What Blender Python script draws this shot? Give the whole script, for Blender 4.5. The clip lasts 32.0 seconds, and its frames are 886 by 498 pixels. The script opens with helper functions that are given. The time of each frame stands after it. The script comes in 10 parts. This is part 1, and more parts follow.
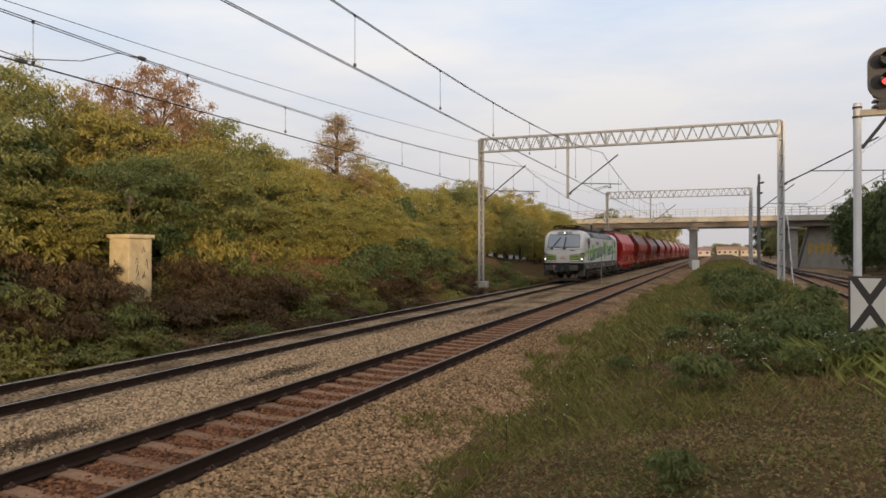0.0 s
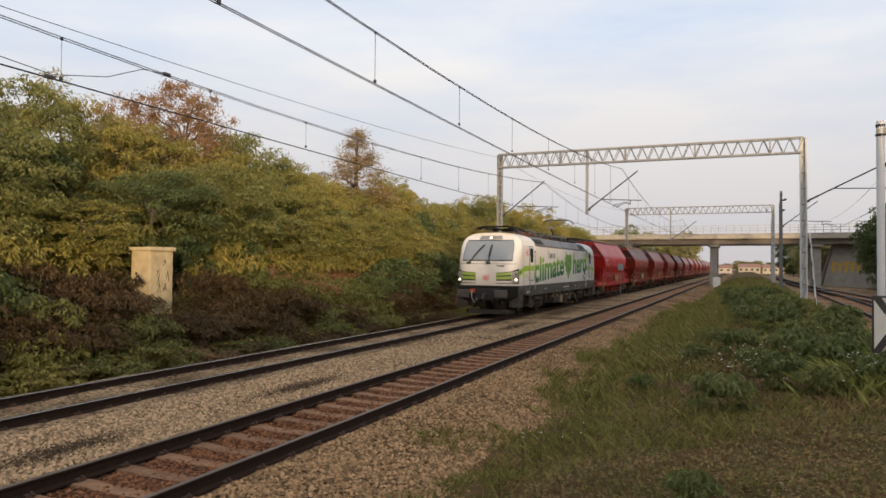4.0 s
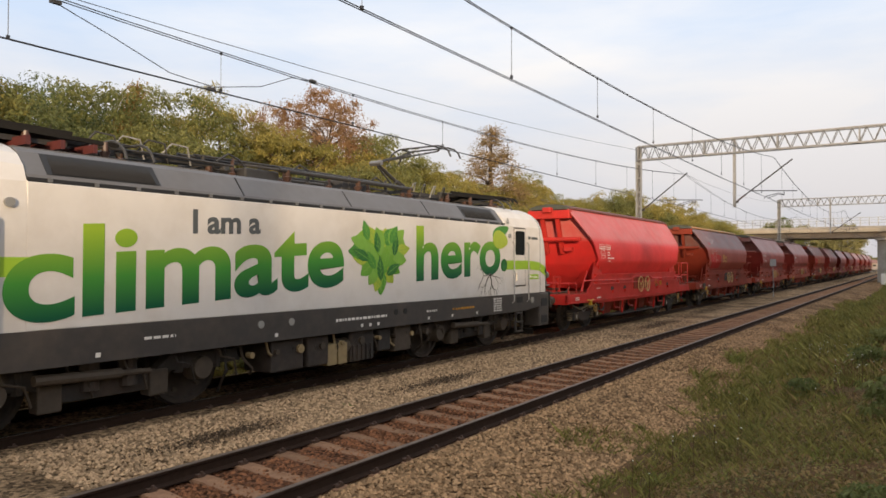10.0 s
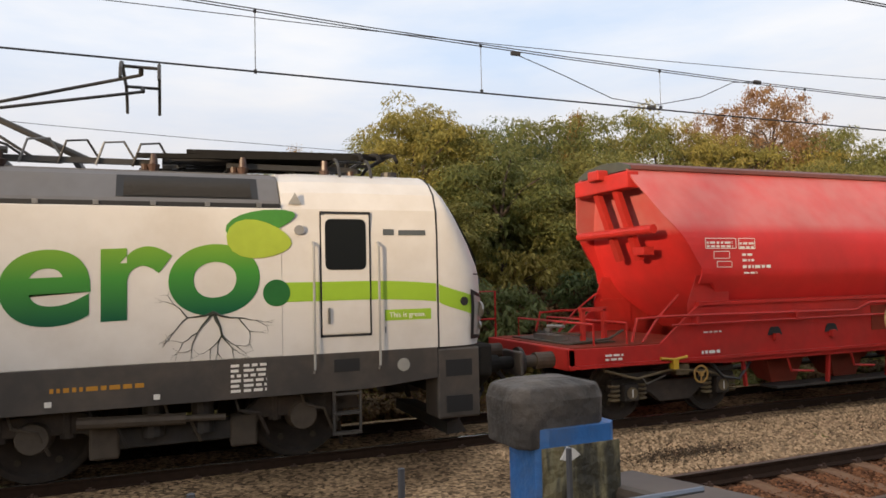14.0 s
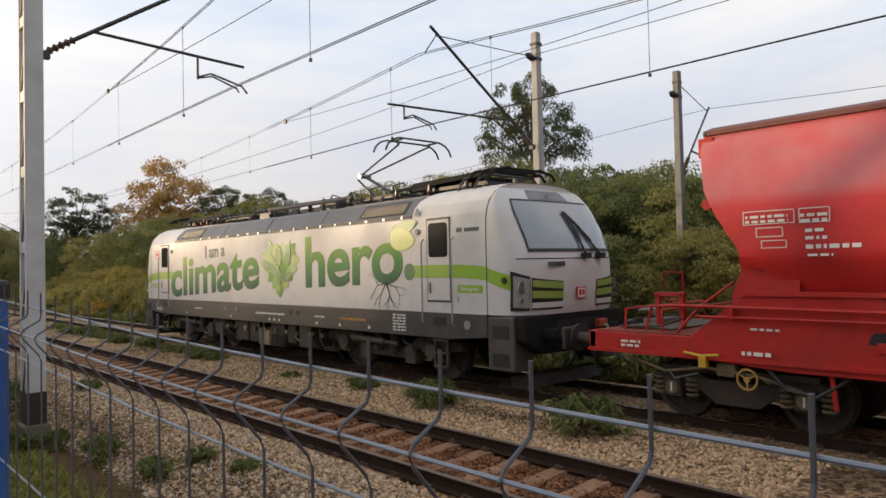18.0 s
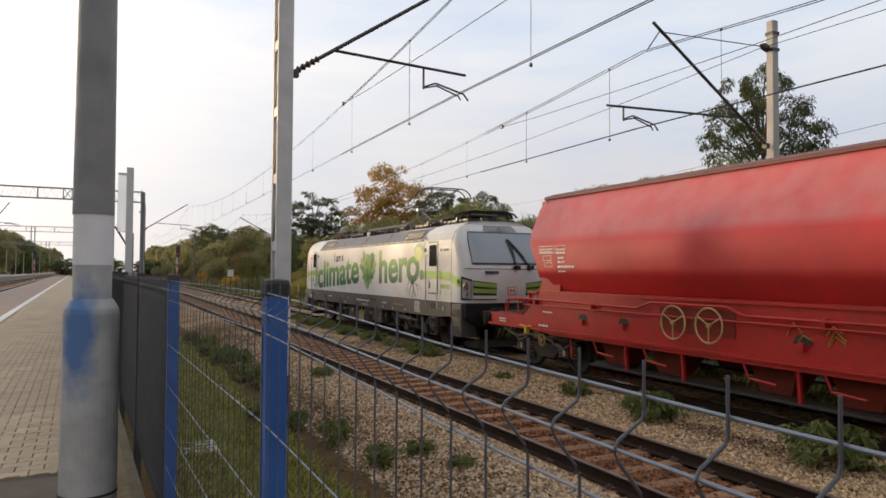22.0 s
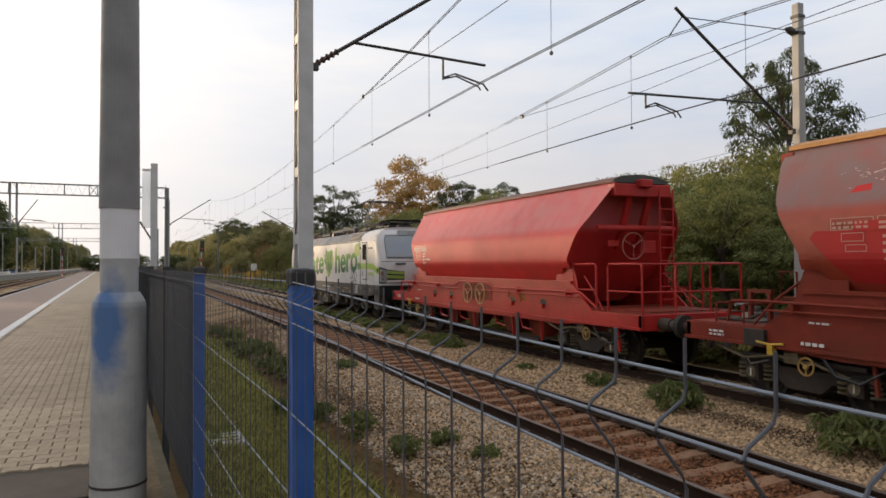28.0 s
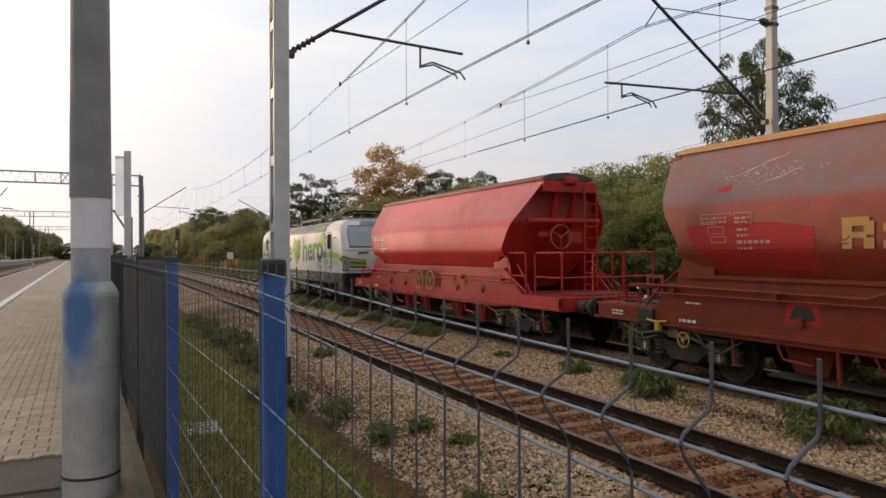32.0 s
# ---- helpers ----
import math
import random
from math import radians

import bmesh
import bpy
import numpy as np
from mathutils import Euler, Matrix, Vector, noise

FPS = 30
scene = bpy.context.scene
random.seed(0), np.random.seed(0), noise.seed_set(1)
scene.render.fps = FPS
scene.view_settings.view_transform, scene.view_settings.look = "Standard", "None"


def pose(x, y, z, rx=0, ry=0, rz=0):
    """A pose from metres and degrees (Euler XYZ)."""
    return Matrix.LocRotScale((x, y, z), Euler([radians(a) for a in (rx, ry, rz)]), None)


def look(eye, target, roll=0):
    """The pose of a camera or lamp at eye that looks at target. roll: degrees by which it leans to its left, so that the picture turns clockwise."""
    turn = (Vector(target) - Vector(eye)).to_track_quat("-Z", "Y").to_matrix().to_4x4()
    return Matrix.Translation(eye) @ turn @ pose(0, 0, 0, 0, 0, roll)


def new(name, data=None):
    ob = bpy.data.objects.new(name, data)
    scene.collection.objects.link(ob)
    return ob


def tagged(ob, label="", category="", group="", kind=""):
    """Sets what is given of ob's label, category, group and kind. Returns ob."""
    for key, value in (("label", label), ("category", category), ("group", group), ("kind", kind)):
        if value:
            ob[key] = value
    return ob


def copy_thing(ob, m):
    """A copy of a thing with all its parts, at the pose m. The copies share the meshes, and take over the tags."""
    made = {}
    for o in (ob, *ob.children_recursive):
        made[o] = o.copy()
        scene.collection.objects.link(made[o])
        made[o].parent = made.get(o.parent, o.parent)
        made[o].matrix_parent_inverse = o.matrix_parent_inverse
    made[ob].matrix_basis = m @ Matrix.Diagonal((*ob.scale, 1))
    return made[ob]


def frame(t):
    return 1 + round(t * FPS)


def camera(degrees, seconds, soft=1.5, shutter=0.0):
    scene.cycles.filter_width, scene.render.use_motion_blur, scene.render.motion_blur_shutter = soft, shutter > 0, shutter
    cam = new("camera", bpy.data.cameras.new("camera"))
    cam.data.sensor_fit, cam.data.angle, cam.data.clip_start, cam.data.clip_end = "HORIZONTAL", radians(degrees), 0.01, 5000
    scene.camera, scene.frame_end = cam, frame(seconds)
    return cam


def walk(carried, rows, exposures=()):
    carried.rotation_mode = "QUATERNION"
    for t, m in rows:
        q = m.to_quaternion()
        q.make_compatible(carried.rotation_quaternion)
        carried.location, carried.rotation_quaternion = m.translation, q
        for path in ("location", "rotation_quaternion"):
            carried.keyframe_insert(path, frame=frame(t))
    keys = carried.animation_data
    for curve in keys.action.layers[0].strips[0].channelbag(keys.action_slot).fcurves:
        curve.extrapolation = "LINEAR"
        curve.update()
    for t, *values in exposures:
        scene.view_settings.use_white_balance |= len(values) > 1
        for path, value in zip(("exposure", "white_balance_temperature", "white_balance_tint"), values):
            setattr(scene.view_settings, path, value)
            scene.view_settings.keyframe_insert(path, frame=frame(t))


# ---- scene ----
cam = camera(64.46, 32.0, soft=1.6)
PATH = [
    (0.0, -0.000, -0.000, 2.231, 0.17, 0.08, 21.55),
    (0.5, 0.029, -0.012, 2.242, 0.40, 0.02, 21.03),
    (1.0, -0.005, -0.009, 2.231, 1.01, -0.20, 20.63),
    (1.5, 0.020, -0.010, 2.239, 1.05, -0.33, 20.68),
    (2.0, -0.021, 0.007, 2.238, 1.37, -0.41, 21.01),
    (2.5, -0.023, -0.017, 2.244, 1.52, -1.20, 25.49),
    (3.0, -0.010, -0.020, 2.229, 1.97, -0.56, 26.63),
    (3.5, 0.021, -0.010, 2.241, 1.40, -0.79, 23.38),
    (5.5, -0.006, -0.026, 2.231, 1.29, 0.14, 23.13),
    (6.0, -0.014, -0.020, 2.233, 1.22, 0.35, 23.57),
    (6.5, 0.010, -0.036, 2.221, 1.18, 0.42, 24.80),
    (7.0, -0.030, -0.033, 2.221, 1.02, 0.67, 26.85),
    (7.5, -0.034, -0.022, 2.232, 0.99, 0.50, 29.09),
    (8.0, -0.052, -0.028, 2.212, 1.01, 0.36, 31.00),
    (8.5, -0.071, -0.029, 2.222, 0.91, 0.37, 33.36),
    (9.0, -0.085, -0.024, 2.219, 1.04, 0.08, 33.81),
    (9.5, -0.075, -0.020, 2.216, 1.26, 0.17, 34.13),
    (10.0, -0.076, -0.011, 2.226, 1.09, -0.12, 33.92),
    (10.5, -0.091, -0.023, 2.210, 1.02, -0.00, 33.93),
    (11.0, -0.078, -0.049, 2.238, 1.32, 0.21, 35.21),
    (11.5, -0.098, -0.061, 2.235, 1.68, 0.41, 37.70),
    (12.0, -0.143, -0.076, 2.236, 1.96, 0.44, 40.21),
    (12.5, -0.201, -0.072, 2.238, 1.88, 0.90, 44.77),
    (13.0, -0.185, -0.129, 2.265, 2.76, 0.83, 54.85),
    (13.5, -0.217, -0.208, 2.264, 2.47, 1.27, 61.00),
    (15.5, -0.165, -0.127, 2.254, 2.87, 0.66, 99.44),
    (16.0, -0.162, -0.098, 2.270, 1.97, 1.95, 109.51),
    (16.5, -0.168, -0.068, 2.249, 1.39, 1.33, 118.59),
    (17.0, -0.145, -0.019, 2.251, 1.36, 0.81, 128.73),
    (17.5, -0.168, 0.073, 2.230, 1.34, 0.85, 133.59),
    (18.0, -0.136, 0.057, 2.244, 1.44, 1.30, 137.71),
    (18.5, -0.138, 0.041, 2.245, 1.23, 1.21, 140.50),
    (19.0, -0.134, 0.035, 2.248, 1.38, 0.78, 142.70),
    (19.5, -0.124, 0.035, 2.235, 1.67, 0.72, 145.22),
    (20.0, -0.106, 0.012, 2.254, 1.75, 0.42, 147.96),
    (20.5, -0.078, -0.022, 2.276, 1.50, 0.27, 149.70),
    (21.0, -0.082, -0.023, 2.255, 1.80, 0.05, 152.07),
    (21.5, -0.072, -0.038, 2.261, 1.96, -0.14, 153.39),
    (22.0, -0.064, -0.054, 2.260, 1.85, -0.35, 154.56),
    (22.5, -0.063, -0.050, 2.252, 1.69, 0.03, 154.70),
    (23.0, -0.049, -0.063, 2.256, 1.17, 0.24, 155.48),
    (23.5, -0.057, -0.063, 2.242, 1.13, 0.22, 156.36),
    (24.0, -0.056, -0.069, 2.250, 1.12, 0.29, 157.10),
    (24.5, -0.055, -0.066, 2.242, 1.27, 0.22, 157.13),
    (26.5, -0.052, -0.085, 2.249, 1.00, -0.03, 156.67),
    (27.0, -0.061, -0.071, 2.242, 0.56, 0.25, 156.61),
    (27.5, -0.060, -0.077, 2.246, 0.74, 0.22, 155.81),
    (28.0, -0.061, -0.073, 2.247, 1.19, 0.28, 156.30),
    (28.5, -0.065, -0.071, 2.250, 1.63, 0.35, 156.15),
    (29.0, -0.065, -0.062, 2.252, 1.58, 0.07, 155.49),
    (29.5, -0.064, -0.059, 2.246, 1.54, 0.03, 155.12),
    (30.0, -0.063, -0.068, 2.249, 1.29, -0.06, 154.90),
    (30.5, -0.065, -0.051, 2.246, 1.34, 0.05, 154.78),
    (31.0, -0.065, -0.054, 2.252, 1.28, 0.02, 154.32),
    (31.5, -0.064, -0.067, 2.253, 0.98, 0.06, 154.37),
    (32.0, -0.072, -0.045, 2.252, 0.25, 0.30, 154.53),
]
walk(cam, [(t, pose(x, y, z, 90 + pitch, roll, yaw)) for t, x, y, z, pitch, roll, yaw in PATH],
     exposures=[(0.0, 0.0), (6.0, 0.03), (12.0, 0.14), (16.0, 0.12), (20.0, 0.0), (32.0, -0.03)])

# ---- sky and sun: a thinly clouded evening sky, low sun behind the platform ----
SUN_AZIMUTH, SUN_HEIGHT = 145.0, 5.5          # degrees from +y towards +x, degrees above the horizon
world = bpy.data.worlds.new("evening_sky")
scene.world = world
world.use_nodes = True
wn, wl = world.node_tree.nodes, world.node_tree.links
wn.clear()
w_out = wn.new("ShaderNodeOutputWorld")
w_bg = wn.new("ShaderNodeBackground")
w_bg.inputs["Strength"].default_value = 0.118
w_sky = wn.new("ShaderNodeTexSky")
w_sky.sky_type = 'NISHITA'
w_sky.sun_disc = False
w_sky.sun_elevation = radians(SUN_HEIGHT)
w_sky.sun_rotation = radians(SUN_AZIMUTH)
w_sky.air_density, w_sky.dust_density, w_sky.ozone_density = 1.0, 1.5, 1.5
w_co = wn.new("ShaderNodeTexCoord")
w_map = wn.new("ShaderNodeMapping")
w_map.inputs["Scale"].default_value = (1.0, 1.0, 4.5)
w_noise = wn.new("ShaderNodeTexNoise")
w_noise.inputs["Scale"].default_value = 1.6
w_noise.inputs["Detail"].default_value = 6.0
w_noise.inputs["Roughness"].default_value = 0.55
w_ramp = wn.new("ShaderNodeValToRGB")
w_ramp.color_ramp.elements[0].position, w_ramp.color_ramp.elements[0].color = 0.34, (0.0, 0.0, 0.0, 1)
w_ramp.color_ramp.elements[1].position, w_ramp.color_ramp.elements[1].color = 0.64, (1.0, 1.0, 1.0, 1)
w_dot = wn.new("ShaderNodeVectorMath")
w_dot.operation = 'DOT_PRODUCT'
w_dot.inputs[1].default_value = (0.91 * math.sin(radians(SUN_AZIMUTH)), 0.91 * math.cos(radians(SUN_AZIMUTH)), 0.41)
w_half = wn.new("ShaderNodeMapRange")
w_half.inputs["From Min"].default_value, w_half.inputs["From Max"].default_value = -1.0, 1.0
w_glow = wn.new("ShaderNodeMath")
w_glow.operation = 'POWER'
w_glow.inputs[1].default_value = 13.0
w_lit = wn.new("ShaderNodeVectorMath")
w_lit.operation = 'SCALE'
w_lit.inputs[0].default_value = (7.6, 6.4, 5.1)         # clouds lit from behind by the low sun
w_thin = wn.new("ShaderNodeMixRGB")
w_thin.inputs[0].default_value = 0.80
w_thin.inputs[2].default_value = (6.2, 7.2, 8.9, 1)        # thin veil over the blue
w_mix = wn.new("ShaderNodeMixRGB")
w_mix.inputs[2].default_value = (7.9, 7.75, 7.7, 1)        # denser cloud
w_sep = wn.new("ShaderNodeSeparateXYZ")
w_low = wn.new("ShaderNodeMapRange")
w_low.inputs["From Min"].default_value, w_low.inputs["From Max"].default_value = 0.0, 0.30
w_low.inputs["To Min"].default_value, w_low.inputs["To Max"].default_value = 0.8, 0.0
w_haze = wn.new("ShaderNodeMixRGB")
w_haze.inputs[2].default_value = (4.6, 4.25, 4.3, 1)        # evening haze along the horizon
w_wide = wn.new("ShaderNodeMath")
w_wide.operation = 'POWER'
w_wide.inputs[1].default_value = 5.0
w_rim = wn.new("ShaderNodeMath")
w_rim.operation = 'MULTIPLY'
w_pale = wn.new("ShaderNodeVectorMath")
w_pale.operation = 'SCALE'
w_pale.inputs[0].default_value = (4.2, 3.9, 3.4)         # bright rim of sky low down on the sunward side
w_add = wn.new("ShaderNodeVectorMath")
w_add.operation = 'ADD'
w_sum = wn.new("ShaderNodeVectorMath")
w_sum.operation = 'ADD'
wl.new(w_co.outputs["Generated"], w_map.inputs["Vector"])
wl.new(w_map.outputs["Vector"], w_noise.inputs["Vector"])
wl.new(w_noise.outputs["Fac"], w_ramp.inputs["Fac"])
wl.new(w_co.outputs["Generated"], w_dot.inputs[0])
wl.new(w_dot.outputs["Value"], w_half.inputs["Value"])
wl.new(w_half.outputs["Result"], w_glow.inputs[0])
wl.new(w_glow.outputs[0], w_lit.inputs["Scale"])
wl.new(w_sky.outputs["Color"], w_thin.inputs[1])
wl.new(w_ramp.outputs["Color"], w_mix.inputs[0])
wl.new(w_thin.outputs[0], w_mix.inputs[1])
wl.new(w_co.outputs["Generated"], w_sep.inputs[0])
wl.new(w_sep.outputs["Z"], w_low.inputs["Value"])
wl.new(w_low.outputs["Result"], w_haze.inputs[0])
wl.new(w_mix.outputs[0], w_haze.inputs[1])
wl.new(w_haze.outputs[0], w_sum.inputs[0])
wl.new(w_lit.outputs["Vector"], w_sum.inputs[1])
wl.new(w_half.outputs["Result"], w_wide.inputs[0])
wl.new(w_wide.outputs[0], w_rim.inputs[0])
wl.new(w_low.outputs["Result"], w_rim.inputs[1])
wl.new(w_rim.outputs[0], w_pale.inputs["Scale"])
wl.new(w_sum.outputs["Vector"], w_add.inputs[0])
wl.new(w_pale.outputs["Vector"], w_add.inputs[1])
wl.new(w_add.outputs["Vector"], w_bg.inputs["Color"])
wl.new(w_bg.outputs["Background"], w_out.inputs["Surface"])

sun_data = bpy.data.lights.new("sun", 'SUN')
sun_data.energy, sun_data.angle, sun_data.color = 5.0, radians(2.5), (1.0, 0.74, 0.46)
sun = new("sun", sun_data)
sa, sh = radians(SUN_AZIMUTH), radians(SUN_HEIGHT)
sun.matrix_world = look((0, 0, 60), (-math.sin(sa) * math.cos(sh), -math.cos(sa) * math.cos(sh), 60 - math.sin(sh)))


# ---- materials ----
MATS = {}


def mat(name, color, rough=0.7, metal=0.0, vary=0.12, scale=6.0, bump=0.0, bump_scale=40.0, tint=None, stain=0.0, stain_scale=1.2,
        per_object=0.0, per_island=0.0, emit=None, glow=0.0, spec=0.5, coat=0.0):
    """A surface with grain and stains at two scales; tint: the colour of the stains."""
    if name in MATS:
        return MATS[name]
    m = bpy.data.materials.new(name)
    m.use_nodes = True
    nt = m.node_tree
    n, l = nt.nodes, nt.links
    b = n["Principled BSDF"]
    b.inputs["Roughness"].default_value = rough
    b.inputs["Metallic"].default_value = metal
    b.inputs["Specular IOR Level"].default_value = spec
    b.inputs["Coat Weight"].default_value = coat
    co = n.new("ShaderNodeTexCoord")
    fine = n.new("ShaderNodeTexNoise")
    fine.inputs["Scale"].default_value, fine.inputs["Detail"].default_value = scale, 5.0
    l.new(co.outputs["Object"], fine.inputs["Vector"])
    rng = n.new("ShaderNodeMapRange")
    rng.inputs["To Min"].default_value, rng.inputs["To Max"].default_value = 1 - vary * 1.6, 1 + vary * 1.6
    l.new(fine.outputs["Fac"], rng.inputs["Value"])
    val = rng.outputs["Result"]
    for amount, node, out in ((per_object, "ShaderNodeObjectInfo", "Random"), (per_island, "ShaderNodeNewGeometry", "Random Per Island")):
        if amount:
            src = n.new(node)
            r2 = n.new("ShaderNodeMapRange")
            r2.inputs["To Min"].default_value, r2.inputs["To Max"].default_value = 1 - amount, 1 + amount
            l.new(src.outputs[out], r2.inputs["Value"])
            mul = n.new("ShaderNodeMath")
            mul.operation = 'MULTIPLY'
            l.new(val, mul.inputs[0])
            l.new(r2.outputs["Result"], mul.inputs[1])
            val = mul.outputs[0]
    base = n.new("ShaderNodeRGB")
    base.outputs[0].default_value = (*color, 1)
    colour = base.outputs[0]
    if stain:
        big = n.new("ShaderNodeTexNoise")
        big.inputs["Scale"].default_value, big.inputs["Detail"].default_value, big.inputs["Roughness"].default_value = stain_scale, 7.0, 0.62
        l.new(co.outputs["Object"], big.inputs["Vector"])
        cr = n.new("ShaderNodeMapRange")
        cr.inputs["From Min"].default_value, cr.inputs["From Max"].default_value = 0.42, 0.68
        cr.inputs["To Max"].default_value = stain
        l.new(big.outputs["Fac"], cr.inputs["Value"])
        mx = n.new("ShaderNodeMixRGB")
        mx.inputs[2].default_value = (*(tint or (0.08, 0.06, 0.05)), 1)
        l.new(cr.outputs["Result"], mx.inputs[0])
        l.new(colour, mx.inputs[1])
        colour = mx.outputs[0]
        rr = n.new("ShaderNodeMapRange")
        rr.inputs["To Min"].default_value, rr.inputs["To Max"].default_value = max(0.05, rough - 0.12), min(1, rough + 0.15)
        l.new(big.outputs["Fac"], rr.inputs["Value"])
        l.new(rr.outputs["Result"], b.inputs["Roughness"])
    vm = n.new("ShaderNodeVectorMath")
    vm.operation = 'SCALE'
    l.new(colour, vm.inputs[0])
    l.new(val, vm.inputs["Scale"])
    l.new(vm.outputs["Vector"], b.inputs["Base Color"])
    if bump:
        bn = n.new("ShaderNodeTexNoise")
        bn.inputs["Scale"].default_value, bn.inputs["Detail"].default_value = bump_scale, 4.0
        l.new(co.outputs["Object"], bn.inputs["Vector"])
        bu = n.new("ShaderNodeBump")
        bu.inputs["Strength"].default_value, bu.inputs["Distance"].default_value = bump, 0.02
        l.new(bn.outputs["Fac"], bu.inputs["Height"])
        l.new(bu.outputs["Normal"], b.inputs["Normal"])
    if emit:
        b.inputs["Emission Color"].default_value = (*emit, 1)
        b.inputs["Emission Strength"].default_value = glow
    MATS[name] = m
    return m


def leaf_mat(name, color, other, spread=0.22):
    """Leaves: two colours mixed clump by clump and tree by tree, a little leaf by leaf, letting some light through."""
    m = bpy.data.materials.new(name)
    m.use_nodes = True
    n, l = m.node_tree.nodes, m.node_tree.links
    b = n["Principled BSDF"]
    b.inputs["Roughness"].default_value = 0.55
    b.inputs["Specular IOR Level"].default_value = 0.18

    def maths(op, x, y, z=None):
        k = n.new("ShaderNodeMath")
        k.operation = op
        for i, v in enumerate((x, y, z)):
            if v is None:
                continue
            if isinstance(v, (int, float)):
                k.inputs[i].default_value = v
            else:
                l.new(v, k.inputs[i])
        return k.outputs[0]
    geo, info, co = n.new("ShaderNodeNewGeometry"), n.new("ShaderNodeObjectInfo"), n.new("ShaderNodeTexCoord")
    waves = []
    for scale in (0.7, 2.6):
        w = n.new("ShaderNodeTexNoise")
        w.inputs["Scale"].default_value, w.inputs["Detail"].default_value = scale, 2.0
        l.new(co.outputs["Object"], w.inputs["Vector"])
        waves.append(w.outputs["Fac"])
    fac = maths('MULTIPLY_ADD', geo.outputs["Random Per Island"], 0.22, -0.62)
    fac = maths('MULTIPLY_ADD', info.outputs["Random"], 0.55, fac)
    fac = maths('MULTIPLY_ADD', waves[0], 0.8, fac)
    fac = maths('MULTIPLY_ADD', waves[1], 0.7, fac)
    clamp = n.new("ShaderNodeClamp")
    l.new(fac, clamp.inputs[0])
    mx = n.new("ShaderNodeMixRGB")
    mx.inputs[1].default_value, mx.inputs[2].default_value = (*color, 1), (*other, 1)
    l.new(clamp.outputs[0], mx.inputs[0])
    r = n.new("ShaderNodeMapRange")
    r.inputs["To Min"].default_value, r.inputs["To Max"].default_value = 1 - spread, 1 + spread
    l.new(geo.outputs["Random Per Island"], r.inputs["Value"])
    vm = n.new("ShaderNodeVectorMath")
    vm.operation = 'SCALE'
    l.new(mx.outputs[0], vm.inputs[0])
    l.new(r.outputs["Result"], vm.inputs["Scale"])
    l.new(vm.outputs["Vector"], b.inputs["Base Color"])
    tr = n.new("ShaderNodeBsdfTranslucent")
    l.new(vm.outputs["Vector"], tr.inputs["Color"])
    ms = n.new("ShaderNodeMixShader")
    ms.inputs[0].default_value = 0.43
    l.new(b.outputs[0], ms.inputs[1])
    l.new(tr.outputs[0], ms.inputs[2])
    l.new(ms.outputs[0], n["Material Output"].inputs["Surface"])
    return m


def gradient_mat(name, low, high, z0, z1, slope=0.0, middle=None):
    """Printed foil whose colour runs from low to high over the height z0 to z1 of its object; slope: rise of the print per metre."""
    m = mat(name, low, rough=0.5, vary=0.04, spec=0.3)
    n, l = m.node_tree.nodes, m.node_tree.links
    co, dot, r, ramp = n.new("ShaderNodeTexCoord"), n.new("ShaderNodeVectorMath"), n.new("ShaderNodeMapRange"), n.new("ShaderNodeValToRGB")
    dot.operation = 'DOT_PRODUCT'
    dot.inputs[1].default_value = (0.0, -slope, 1.0)
    r.inputs["From Min"].default_value, r.inputs["From Max"].default_value = z0, z1
    e = ramp.color_ramp.elements
    e[0].color, e[1].color = (*low, 1), (*high, 1)
    if middle:
        e.new(0.42).color = (*middle, 1)
    l.new(co.outputs["Object"], dot.inputs[0])
    l.new(dot.outputs["Value"], r.inputs["Value"])
    l.new(r.outputs["Result"], ramp.inputs["Fac"])
    l.new(ramp.outputs["Color"], n["Principled BSDF"].inputs["Base Color"])
    return m


def smear(m, centre, size, color):
    """A ragged patch of paint rubbed on a surface about one point of its object."""
    n, l = m.node_tree.nodes, m.node_tree.links
    b = n["Principled BSDF"]
    old = b.inputs["Base Color"].links[0].from_socket
    co, off, sc, ln, no, add, r, mx = (n.new(k) for k in ("ShaderNodeTexCoord", "ShaderNodeVectorMath", "ShaderNodeVectorMath", "ShaderNodeVectorMath", "ShaderNodeTexNoise", "ShaderNodeMath", "ShaderNodeMapRange", "ShaderNodeMixRGB"))
    off.operation, sc.operation, ln.operation, add.operation = 'SUBTRACT', 'DIVIDE', 'LENGTH', 'ADD'
    off.inputs[1].default_value, sc.inputs[1].default_value = centre, size
    no.inputs["Scale"].default_value, no.inputs["Detail"].default_value = 9.0, 5.0
    r.inputs["From Min"].default_value, r.inputs["From Max"].default_value = 1.65, 1.0
    mx.inputs[2].default_value = (*color, 1)
    l.new(co.outputs["Object"], off.inputs[0])
    l.new(off.outputs["Vector"], sc.inputs[0])
    l.new(sc.outputs["Vector"], ln.inputs[0])
    l.new(co.outputs["Object"], no.inputs["Vector"])
    l.new(ln.outputs["Value"], add.inputs[0])
    l.new(no.outputs["Fac"], add.inputs[1])
    l.new(add.outputs[0], r.inputs["Value"])
    l.new(r.outputs["Result"], mx.inputs[0])
    l.new(old, mx.inputs[1])
    l.new(mx.outputs[0], b.inputs["Base Color"])


